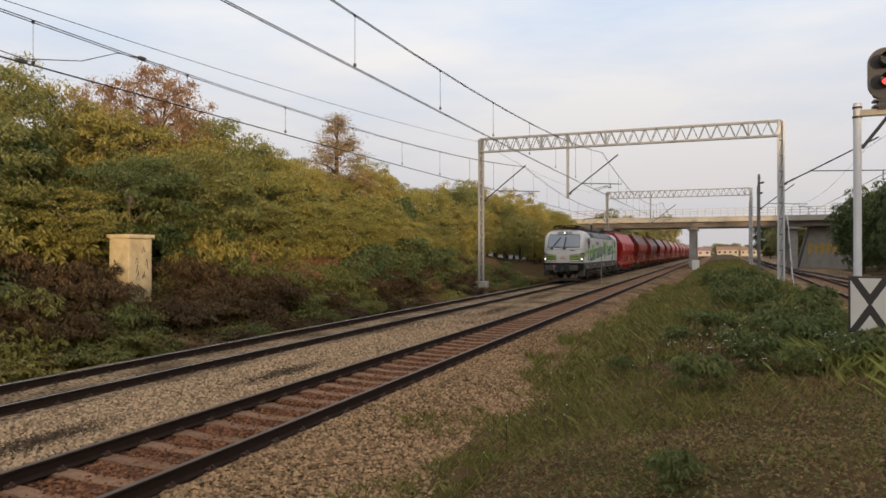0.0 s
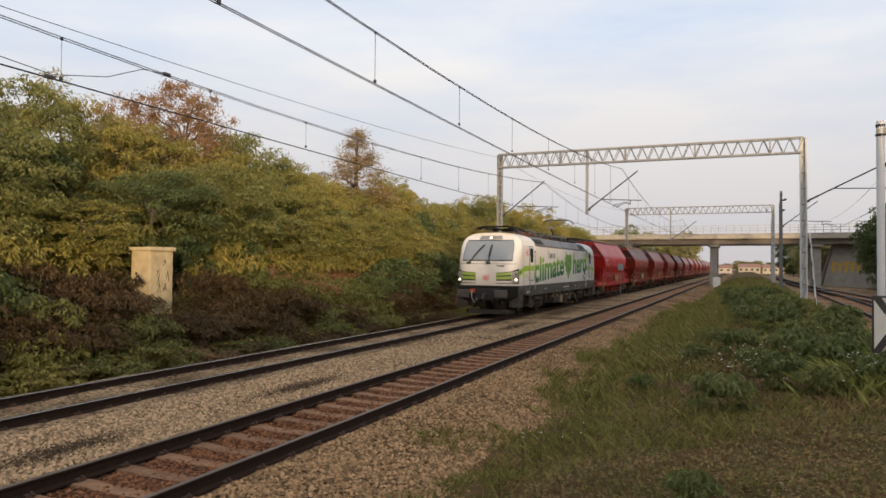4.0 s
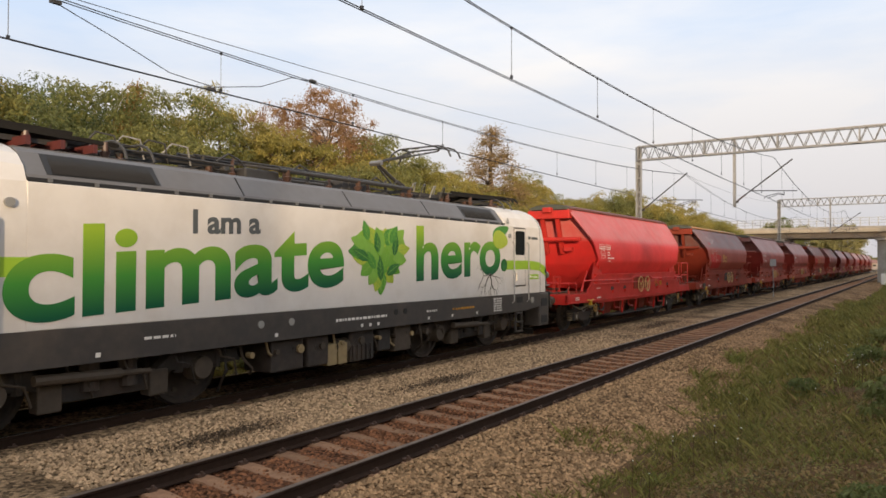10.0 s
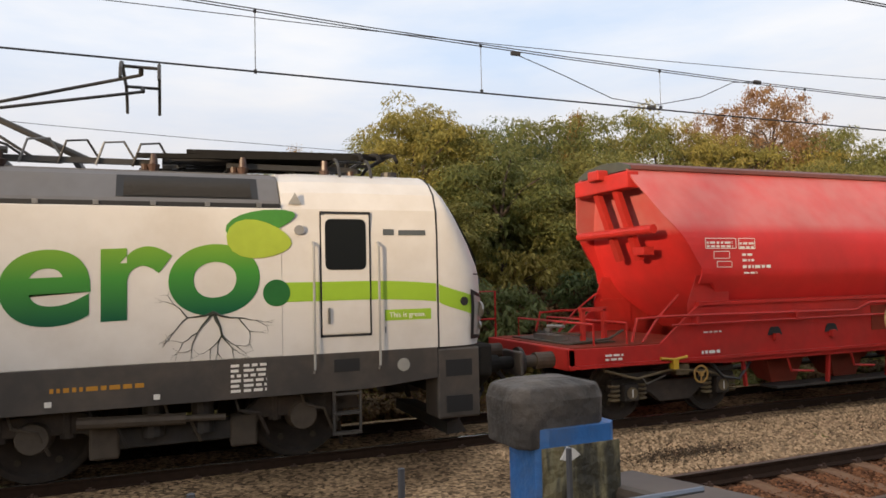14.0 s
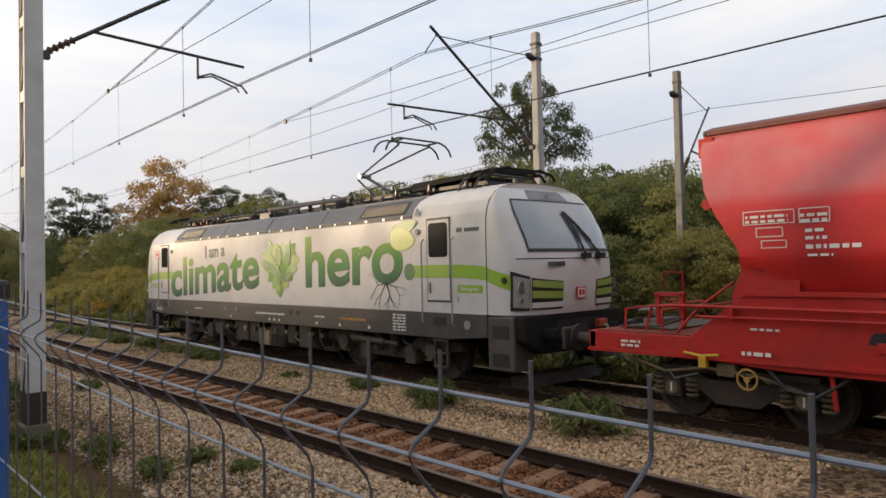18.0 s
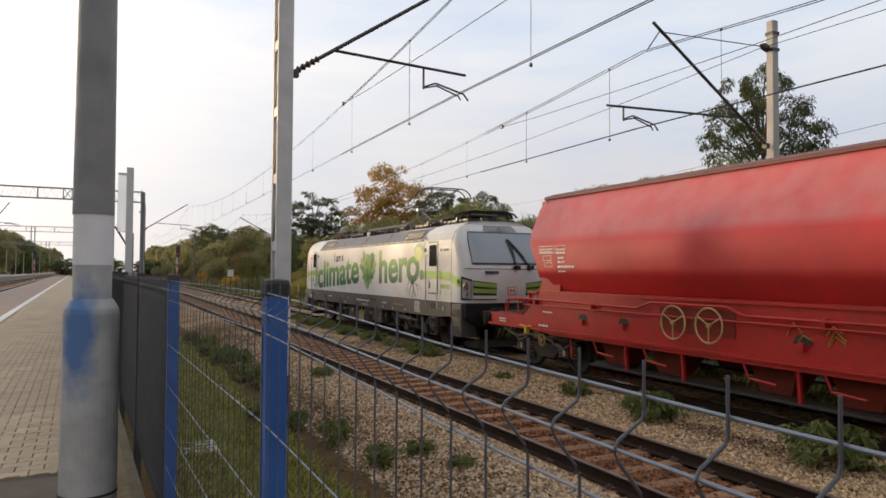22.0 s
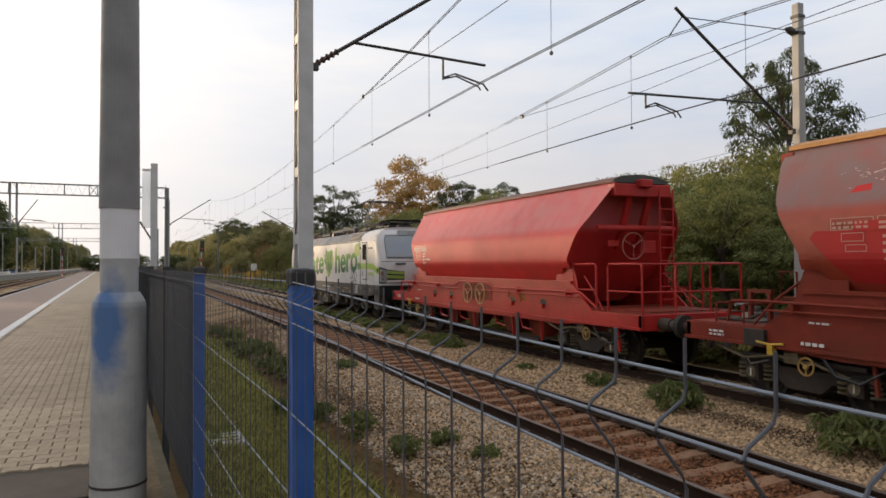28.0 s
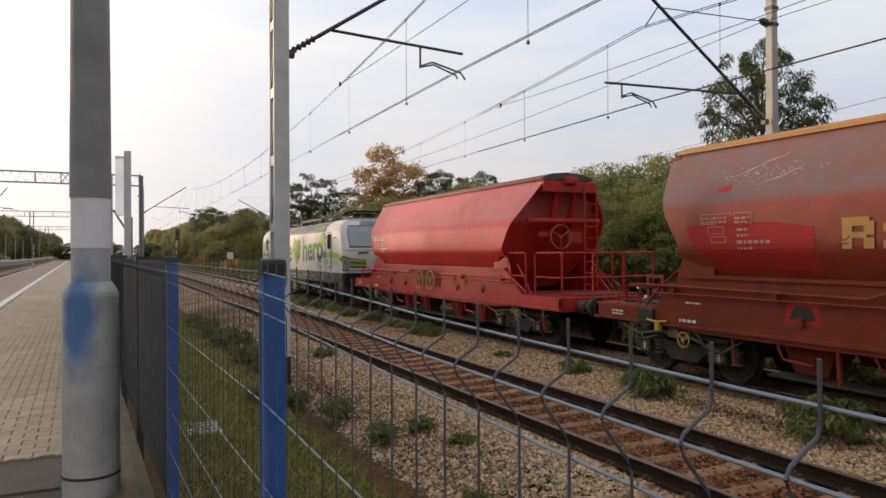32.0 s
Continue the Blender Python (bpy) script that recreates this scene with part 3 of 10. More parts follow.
# ---- mesh helpers ----
class Build:
    """Collects vertices and faces of one mesh."""

    def __init__(self):
        self.v, self.f = [], []

    def box(self, x0, y0, z0, x1, y1, z1):
        k = len(self.v)
        self.v += [(x, y, z) for x in (x0, x1) for y in (y0, y1) for z in (z0, z1)]
        self.f += [tuple(k + i for i in q) for q in ((0, 1, 3, 2), (4, 6, 7, 5), (0, 4, 5, 1), (2, 3, 7, 6), (0, 2, 6, 4), (1, 5, 7, 3))]
        return self

    def loft(self, rings, cap=True, closed=True):
        k, n = len(self.v), len(rings[0])
        for r in rings:
            self.v += [tuple(p) for p in r]
        for i in range(len(rings) - 1):
            for j in range(n if closed else n - 1):
                a, b = k + i * n + j, k + i * n + (j + 1) % n
                self.f.append((a, b, b + n, a + n))
        if cap:
            self.f.append(tuple(k + j for j in reversed(range(n))))
            self.f.append(tuple(k + (len(rings) - 1) * n + j for j in range(n)))
        return self

    def tube(self, pts, r, n=8, cap=True):
        pts = [Vector(p) for p in pts]
        radii = r if isinstance(r, (list, tuple)) else [r] * len(pts)
        rings = []
        for i, p in enumerate(pts):
            d = (pts[min(i + 1, len(pts) - 1)] - pts[max(i - 1, 0)]).normalized()
            a = d.cross(Vector((0, 0, 1)) if abs(d.z) < 0.95 else Vector((1, 0, 0))).normalized()
            b = a.cross(d)
            rings.append([p + radii[i] * (a * math.cos(t) + b * math.sin(t)) for t in (2 * math.pi * j / n for j in range(n))])
        return self.loft(rings, cap)

    def beam(self, p, q, w, h):
        """A straight bar of w x h from p to q; h is the upright side."""
        p, q = Vector(p), Vector(q)
        d = (q - p).normalized()
        a = d.cross(Vector((0, 0, 1)) if abs(d.z) < 0.95 else Vector((0, 1, 0))).normalized()
        b = a.cross(d)
        return self.loft([[e + a * (sx * w / 2) + b * (sy * h / 2) for sx, sy in ((-1, -1), (1, -1), (1, 1), (-1, 1))] for e in (p, q)])

    def prism(self, profile, axis, t0, t1):
        """profile: points (a, b) in the plane across the axis, in the order of the other two axes."""
        def at(a, b, t):
            return {"x": (t, a, b), "y": (a, t, b), "z": (a, b, t)}[axis]
        return self.loft([[at(a, b, t) for a, b in profile] for t in (t0, t1)])

    def disc(self, c, r, axis, depth, n=20, hole=0.0):
        k = {"x": (0, 1, 2), "y": (1, 0, 2), "z": (2, 0, 1)}[axis]
        ring = []
        for off in (-depth / 2, depth / 2):
            q = []
            for j in range(n):
                p = list(c)
                p[k[0]] += off
                p[k[1]] += r * math.cos(2 * math.pi * j / n)
                p[k[2]] += r * math.sin(2 * math.pi * j / n)
                q.append(tuple(p))
            ring.append(q)
        return self.loft(ring)

    def torus(self, c, r, tube, axis, n=20):
        k = {"x": (0, 1, 2), "y": (1, 0, 2), "z": (2, 0, 1)}[axis]
        m, base = 6, len(self.v)
        for j in range(n):
            a = 2 * math.pi * j / n
            for i in range(m):
                t = 2 * math.pi * i / m
                p = list(c)
                p[k[1]] += (r + tube * math.cos(t)) * math.cos(a)
                p[k[2]] += (r + tube * math.cos(t)) * math.sin(a)
                p[k[0]] += tube * math.sin(t)
                self.v.append(tuple(p))
        for j in range(n):
            for i in range(m):
                a, b = base + j * m, base + (j + 1) % n * m
                self.f.append((a + i, a + (i + 1) % m, b + (i + 1) % m, b + i))
        return self

    def mesh(self, name, material, smooth=False):
        me = bpy.data.meshes.new(name)
        me.from_pydata(self.v, [], self.f)
        me.materials.append(material)
        bm = bmesh.new()
        bm.from_mesh(me)
        bmesh.ops.recalc_face_normals(bm, faces=bm.faces)
        bm.to_mesh(me)
        bm.free()
        if smooth:
            for p in me.polygons:
                p.use_smooth = True
        me.update()
        return me


def part(name, shape, material, parent=None, label="", smooth=False, bevel=0.0, auto=False, raw=False):
    """Links a shape (a Build or a mesh) as one mesh object under a thing or a part."""
    me = shape if isinstance(shape, bpy.types.Mesh) else shape.mesh(name, material, smooth)
    ob = new(name, me)
    if parent is not None:
        ob.parent = parent
    if label:
        tagged(ob, label)
    if bevel:
        mod = ob.modifiers.new("edge", 'BEVEL')
        mod.width, mod.segments, mod.limit_method = bevel, 2, 'ANGLE'
        mod.harden_normals = False
    return ob


def thing(name, m, label, category, group="", kind=""):
    e = new(name)
    e.matrix_basis = m
    return tagged(e, label, category, group, kind)


def text_mesh(name, words, height, material, width=None, bold=0.0):
    """Flat lettering in the built-in font, lying in its own x-y plane; height is that of a tall letter."""
    c = bpy.data.curves.new(name, 'FONT')
    c.body, c.size, c.offset, c.extrude, c.resolution_u = words, 1.0, bold, 0.004, 10
    ob = bpy.data.objects.new(name, c)
    scene.collection.objects.link(ob)
    bpy.context.view_layer.update()
    me = bpy.data.meshes.new_from_object(ob.evaluated_get(bpy.context.evaluated_depsgraph_get()))
    bpy.data.objects.remove(ob)
    co = np.array([v.co for v in me.vertices])
    lo, hi = co.min(0), co.max(0)
    sy = height / 0.73
    sx = sy if width is None else width / (hi[0] - lo[0])
    co[:, 0] = (co[:, 0] - lo[0]) * sx
    co[:, 1] *= sy
    me.vertices.foreach_set("co", co.ravel())
    me.materials.clear()
    me.materials.append(material)
    me.update()
    return me


def side_text(me, y, z, x, slope=0.0):
    """Turns flat lettering upright on a side that faces +x; slope: rise per metre."""
    co = np.array([v.co for v in me.vertices])
    out = np.stack([x + co[:, 2], y + co[:, 0], z + co[:, 1] + slope * co[:, 0]], 1)
    me.vertices.foreach_set("co", out.ravel())
    me.update()
    return me


def letters(me):
    """Splits lettering along y into one mesh a letter."""
    group = list(range(len(me.vertices)))

    def root(i):
        while group[i] != i:
            group[i] = group[group[i]]
            i = group[i]
        return i
    for e in me.edges:
        a, b = root(e.vertices[0]), root(e.vertices[1])
        group[a] = b
    spans = {}
    for p in me.polygons:
        spans.setdefault(root(p.vertices[0]), []).append(p)
    pieces = []
    for polys in spans.values():
        ys = [me.vertices[i].co.y for p in polys for i in p.vertices]
        pieces.append([min(ys), max(ys), polys])
    pieces.sort(key=lambda q: q[0])
    joined = []
    for a, b, polys in pieces:
        if joined and a < joined[-1][1] - 0.03:
            joined[-1][1] = max(b, joined[-1][1])
            joined[-1][2] += polys
        else:
            joined.append([a, b, polys])
    out = []
    for a, b, polys in joined:
        index = {}
        for p in polys:
            for i in p.vertices:
                index.setdefault(i, len(index))
        m = bpy.data.meshes.new(me.name)
        m.from_pydata([me.vertices[i].co for i in index], [], [tuple(index[i] for i in p.vertices) for p in polys])
        m.materials.append(me.materials[0])
        m.update()
        out.append(m)
    return out


def bars(b, y, z, x, w, h, rows, rng, gap=0.45):
    """Rows of short bars in place of small print, on a side that faces +x."""
    step = h / rows
    for r in range(rows):
        u = 0.0
        while u < w:
            s = min(w - u, rng.uniform(0.03, 0.12))
            b.box(x, y + u, z + r * step, x + 0.003, y + u + s, z + r * step + step * (1 - gap))
            u += s + 0.03
    return b


# ---- ground, track beds and tracks ----
def smooth(a, b, v):
    t = np.clip((v - a) / (b - a), 0, 1)
    return t * t * (3 - 2 * t)


BEND_Y, BEND_X = [-400, 0, 20, 40, 90, 400], [12.0, 0.0, -0.75, -0.3, 0.55, 2.0]


def bend4(y):
    """The outermost track joins its neighbour before the bridge."""
    return float(np.interp(y, [-400, 0, 30, 60, 105, 400], [12.0, 0.0, -0.7, -2.2, -3.7, -2.3]))


def bend3(y):
    """Sideways shift of the two tracks beyond the platform, which curve away both ways."""
    return float(np.interp(y, BEND_Y, BEND_X))


def ground_z(x, y):
    x, y = np.asarray(x, float), np.asarray(y, float)
    xr = np.where(x > 3.0, x - np.interp(y, BEND_Y, BEND_X), x)
    xr = np.where(x > 3.0, np.maximum(xr, 3.0), xr)
    flat = np.interp(xr, [-500, -60, -14.2, -12.9, -3.9, -3.3, -2.4, -1.0, 0.3, 2.6, 3.6, 4.6, 14.2, 15.0, 22, 60, 500],
                     [0.6, 0.2, -0.45, -0.36, -0.36, -0.42, -0.22, 0.30, 0.52, 0.62, 0.40, -0.36, -0.36, -0.5, 0.3, 0.8, 1.0])
    low = np.interp(xr, [-500, -60, -14.2, -12.9, -3.9, -3.3, -2.0, -0.6, 3.2, 4.2, 4.6, 14.2, 15.0, 22, 60, 500],
                    [0.6, 0.2, -0.45, -0.36, -0.36, -0.42, -0.30, -0.10, -0.10, -0.36, -0.36, -0.36, -0.5, 0.1, 0.6, 1.0])
    k = smooth(-1.0, 0.6, y)
    z = flat * k + low * (1 - k)
    bank = np.interp(x, [-500, -60, -30, -22, -17.5, -15.3, -13.5], [0.0, 1.0, 3.0, 2.9, 2.3, 1.25, 0.0])
    z = z + bank * (0.25 + 0.75 * smooth(-2, 7, y)) * (1 - 0.6 * smooth(45, 90, y))
    return z


def axis_steps(*spans):
    out = []
    for a, b, s in spans:
        out += list(np.arange(a, b - 1e-6, s))
    return np.array(out + [spans[-1][1]])


def wobble(x, y):
    """Small unevenness of the soil beside the tracks."""
    x, y = np.asarray(x, float), np.asarray(y, float)
    w = np.array([noise.noise((a * 0.9, b * 0.9, 0)) * 0.05 + noise.noise((a * 0.25, b * 0.25, 3)) * 0.08 for a, b in zip(x.ravel(), y.ravel())]).reshape(x.shape)
    return np.where((x < -13.2) | ((x > -3.3) & (x < 3.4)), w, 0)


def surf(x, y):
    return ground_z(x, y) + wobble(x, y)


gx = axis_steps((-900, -100, 100), (-100, -30, 10), (-30, -16, 1.2), (-16, -12.8, 0.4), (-12.8, -3.9, 1.1), (-3.9, 5, 0.25), (5, 15, 1), (15, 40, 5), (40, 900, 86))
gy = axis_steps((-900, -100, 100), (-100, -20, 8), (-20, -4, 1.2), (-4, 22, 0.4), (22, 60, 2), (60, 120, 6), (120, 900, 78))
GX, GY = np.meshgrid(gx, gy, indexing="ij")
GZ = ground_z(GX, GY)
GZ = GZ + wobble(GX, GY)
verts = np.stack([GX, GY, GZ], -1).reshape(-1, 3)
ny = len(gy)
faces = [(i * ny + j, (i + 1) * ny + j, (i + 1) * ny + j + 1, i * ny + j + 1) for i in range(len(gx) - 1) for j in range(ny - 1)]
me = bpy.data.meshes.new("ground")
me.from_pydata(verts.tolist(), [], faces)
SOIL = mat("soil_and_moss", (0.100, 0.056, 0.025), 0.95, vary=0.4, scale=9, stain=0.9, stain_scale=1.1, tint=(0.070, 0.064, 0.022), bump=0.8, bump_scale=24, spec=0.08)
me.materials.append(SOIL)
for p in me.polygons:
    p.use_smooth = True
ground = tagged(new("ground", me), "brown soil with moss and short grass", "ground", kind="structure")


def ballast_mat(name, light, dark, cell):
    m = mat(name, light, 0.95, vary=0.1, spec=0.08)
    n, l = m.node_tree.nodes, m.node_tree.links
    b = n["Principled BSDF"]
    co, vo, big = n.new("ShaderNodeTexCoord"), n.new("ShaderNodeTexVoronoi"), n.new("ShaderNodeTexNoise")
    vo.inputs["Scale"].default_value = cell
    big.inputs["Scale"].default_value, big.inputs["Detail"].default_value = 0.55, 5
    mx, mul, ramp = n.new("ShaderNodeMixRGB"), n.new("ShaderNodeVectorMath"), n.new("ShaderNodeMapRange")
    mx.inputs[1].default_value, mx.inputs[2].default_value = (*light, 1), (*dark, 1)
    r2 = n.new("ShaderNodeMapRange")
    r2.inputs["From Min"].default_value, r2.inputs["From Max"].default_value = 0.42, 0.64
    l.new(co.outputs["Object"], vo.inputs["Vector"])
    l.new(co.outputs["Object"], big.inputs["Vector"])
    l.new(big.outputs["Fac"], r2.inputs["Value"])
    l.new(r2.outputs["Result"], mx.inputs[0])
    sep = n.new("ShaderNodeSeparateColor")
    l.new(vo.outputs["Color"], sep.inputs[0])
    ramp.inputs["To Min"].default_value, ramp.inputs["To Max"].default_value = 0.22, 1.75
    l.new(sep.outputs[0], ramp.inputs["Value"])
    mul.operation = 'SCALE'
    l.new(mx.outputs[0], mul.inputs[0])
    l.new(ramp.outputs["Result"], mul.inputs["Scale"])
    l.new(mul.outputs["Vector"], b.inputs["Base Color"])
    bu = n.new("ShaderNodeBump")
    bu.inputs["Strength"].default_value, bu.inputs["Distance"].default_value = 1.0, 0.04
    bu.invert = True
    l.new(vo.outputs["Distance"], bu.inputs["Height"])
    l.new(bu.outputs["Normal"], b.inputs["Normal"])
    return m


BALLAST = ballast_mat("ballast", (0.310, 0.212, 0.124), (0.135, 0.090, 0.052), 21)
BALLAST_BROWN = ballast_mat("ballast_earthy", (0.245, 0.150, 0.078), (0.115, 0.068, 0.034), 21)
BALLAST_RED = ballast_mat("ballast_rusty", (0.120, 0.055, 0.029), (0.072, 0.037, 0.022), 21)
T1, T2, T3, T4 = -6.008, -10.468, 6.9, 11.2
BED = -0.198


def strip(name, xs_zs, y0, y1, step, material, label, shift=None):
    ys = np.arange(y0, y1 + 0.01, step)
    b = Build()
    b.loft([[(x + (shift(y) if shift else 0), y, z + (0.025 * noise.noise((x * 1.3, y * 0.7, 5)) if -0.34 < z else 0)) for x, z in xs_zs] for y in ys], cap=False, closed=False)
    ob = part(name, b, material, smooth=True)
    return tagged(ob, label, "ballast", kind="structure")


strip("ballast_bed", [(-13.0, -0.42), (-12.55, -0.24), (-12.0, -0.145), (-11.25, -0.15), (-11.0, -0.165), (-9.95, -0.165), (-9.7, -0.15), (-9.2, -0.14), (-8.3, -0.15), (-7.4, -0.145), (-6.95, -0.14), (-6.84, -0.165)],
      -400, 400, 1.6, BALLAST, "pale crushed-stone ballast between the tracks")
strip("ballast_crib", [(-6.84, -0.165), (-6.7, BED), (-6.4, BED), (-5.6, BED), (-5.3, BED), (-5.17, -0.165)], -400, 400, 1.6, BALLAST_RED, "rust-stained ballast between the rails")
strip("ballast_shoulder", [(-5.17, -0.165), (-5.08, -0.14), (-4.7, -0.145), (-4.2, -0.21), (-3.4, -0.36), (-3.0, -0.44)], -400, -5.6, 1.6, BALLAST, "pale crushed-stone ballast shoulder")
strip("ballast_shoulder_old", [(-5.17, -0.165), (-5.08, -0.14), (-4.7, -0.145), (-4.2, -0.21), (-3.4, -0.36), (-3.0, -0.44)], -5.6, 400, 1.6, BALLAST_BROWN, "earthy brown ballast shoulder beside the grass")
strip("ballast_bed_far", [(4.5, -0.44), (5.0, BED), (6.0, BED), (8, BED), (10, BED), (12.2, BED), (13.4, BED - 0.02), (14.2, -0.44)], -400, 400, 4, BALLAST,
      "crushed-stone ballast of the tracks beyond the platform", bend3)

RAIL_PROFILE = [(-0.07, -0.165), (0.07, -0.165), (0.07, -0.15), (0.012, -0.13), (0.010, -0.045), (0.034, -0.032), (0.036, -0.006), (-0.036, -0.006), (-0.034, -0.032), (-0.010, -0.045), (-0.012, -0.13), (-0.07, -0.15)]
sleeper_mesh = Build().loft([[(x, s * w, z) for s, z, w in ((-1, -0.32, 0.14), (1, -0.32, 0.14), (1, zt, 0.105), (-1, zt, 0.105))] for x, zt in ((-1.25, -0.185), (-0.95, -0.155), (-0.5, -0.164), (-0.32, -0.182), (0.32, -0.182), (0.5, -0.164), (0.95, -0.155), (1.25, -0.185))]).mesh("sleeper", SLEEPER)


def clips_at(b, y):
    for side in (-0.7535, 0.7535):
        for k in (-1, 1):
            b.box(side + k * 0.075 - 0.03, y - 0.05, -0.16, side + k * 0.075 + 0.03, y + 0.05, -0.125)
            b.box(side + k * 0.10 - 0.014, y - 0.014, -0.13, side + k * 0.10 + 0.014, y + 0.014, -0.095)


def track(name, x, y0, y1, s0, s1, top, label, shift=None):
    """Two rails on sleepers; sleepers one by one between s0 and s1, in one mesh beyond that."""
    t = thing(name, pose(x, 0, 0), label, "railway track", kind="structure")
    ys = np.arange(y0, y1 + 0.1, 2.0 if not shift else 4.0)
    for side in (-0.7535, 0.7535):
        b = Build()
        b.loft([[(side + px + (shift(y) if shift else 0), y, pz) for px, pz in RAIL_PROFILE] for y in (ys if shift else (y0, y1))])
        r = part("rail", b, RAIL_SIDE, t)
        h = Build()
        h.loft([[(side + px + (shift(y) if shift else 0), y, pz) for px, pz in ((-0.034, -0.0055), (0.034, -0.0055), (0.026, 0.0), (-0.026, 0.0))] for y in (ys if shift else (y0, y1))])
        part("rail_head", h, top, r)
    far, c = Build(), Build()
    for i, y in enumerate(np.arange(y0, y1, 0.6)):
        if s0 <= y <= s1:
            ob = new("sleeper", sleeper_mesh)
            ob.parent = t
            ob.location = (shift(y) if shift else 0, y, 0)
            clips_at(c, y)
        elif -130 < y < 190:
            o = shift(y) if shift else 0
            far.box(o - 1.25, y - 0.12, -0.3, o + 1.25, y + 0.12, -0.17)
    if far.v:
        tagged(part("far_sleepers", far, SLEEPER, t), kind="stuff")
    if c.v:
        tagged(part("fastenings", c, CLIP, t), kind="stuff")
    return t


track("track_1", T1, -400, 400, -40, 60, RAIL_DULL, "rusty-sided rails on worn concrete sleepers with reddish ballast")
track("track_2", T2, -400, 400, -40, 60, RAIL_TOP, "polished rails on concrete sleepers carrying the train")
track("track_3", T3, -300, 300, 20, 70, RAIL_TOP, "rails on sleepers beyond the platform", bend3)
track("track_4", T4, -300, 300, 20, 70, RAIL_TOP, "rails on sleepers of the outer track", bend4)


# ---- locomotive: origin on the track centre at rail level, +y towards its rear ----
RAIL2 = T2
HALF_W = 1.475


def nose_point(a, z, end, off=0.0):
    """A point of the cab's nose at height z; a from 0 (side) over 90 (front) to 180 degrees."""
    depth = float(np.interp(z, [1.30, 1.45, 1.9, 2.30, 2.46, 2.75, 3.10, 3.40, 3.55, 3.66, 3.74], [0.80, 0.86, 0.90, 0.88, 0.84, 0.70, 0.48, 0.26, 0.12, 0.0, -0.25]))
    w = float(np.interp(z, [1.30, 2.9, 3.2, 3.42, 3.58, 3.68, 3.74], [HALF_W, HALF_W, 1.45, 1.36, 1.20, 1.00, 0.80]))
    c, s = math.cos(a), math.sin(a)
    n = 2 / 3.3
    x = math.copysign(abs(c) ** n, c) * (w + off)
    y = 8.03 + (depth + off) * abs(s) ** n if depth > 0 else 8.03 + depth
    return Vector((x, end * y, z))


def nose_patch(b, z0, z1, a0, a1, end, off, nz=4, na=10, slope=0.0):
    rows = []
    for i in range(nz + 1):
        z = z0 + (z1 - z0) * i / nz
        rows.append([nose_point(radians(a0 + (a1 - a0) * j / na), z + slope * j / na, end, off) for j in range(na + 1)])
    b.loft(rows, cap=False, closed=False)
    return b


def nose_quad(b, outer, inner, a0, a1, end, off, nz=3, na=8):
    """A patch of the nose between two edges; outer, inner: (low, high) heights at the angles a0 and a1."""
    rows = []
    for i in range(nz + 1):
        row = []
        for j in range(na + 1):
            u = j / na
            lo, hi = outer[0] + (inner[0] - outer[0]) * u, outer[1] + (inner[1] - outer[1]) * u
            row.append(nose_point(radians(a0 + (a1 - a0) * u), lo + (hi - lo) * i / nz, end, off))
        rows.append(row)
    return b.loft(rows, cap=False, closed=False)


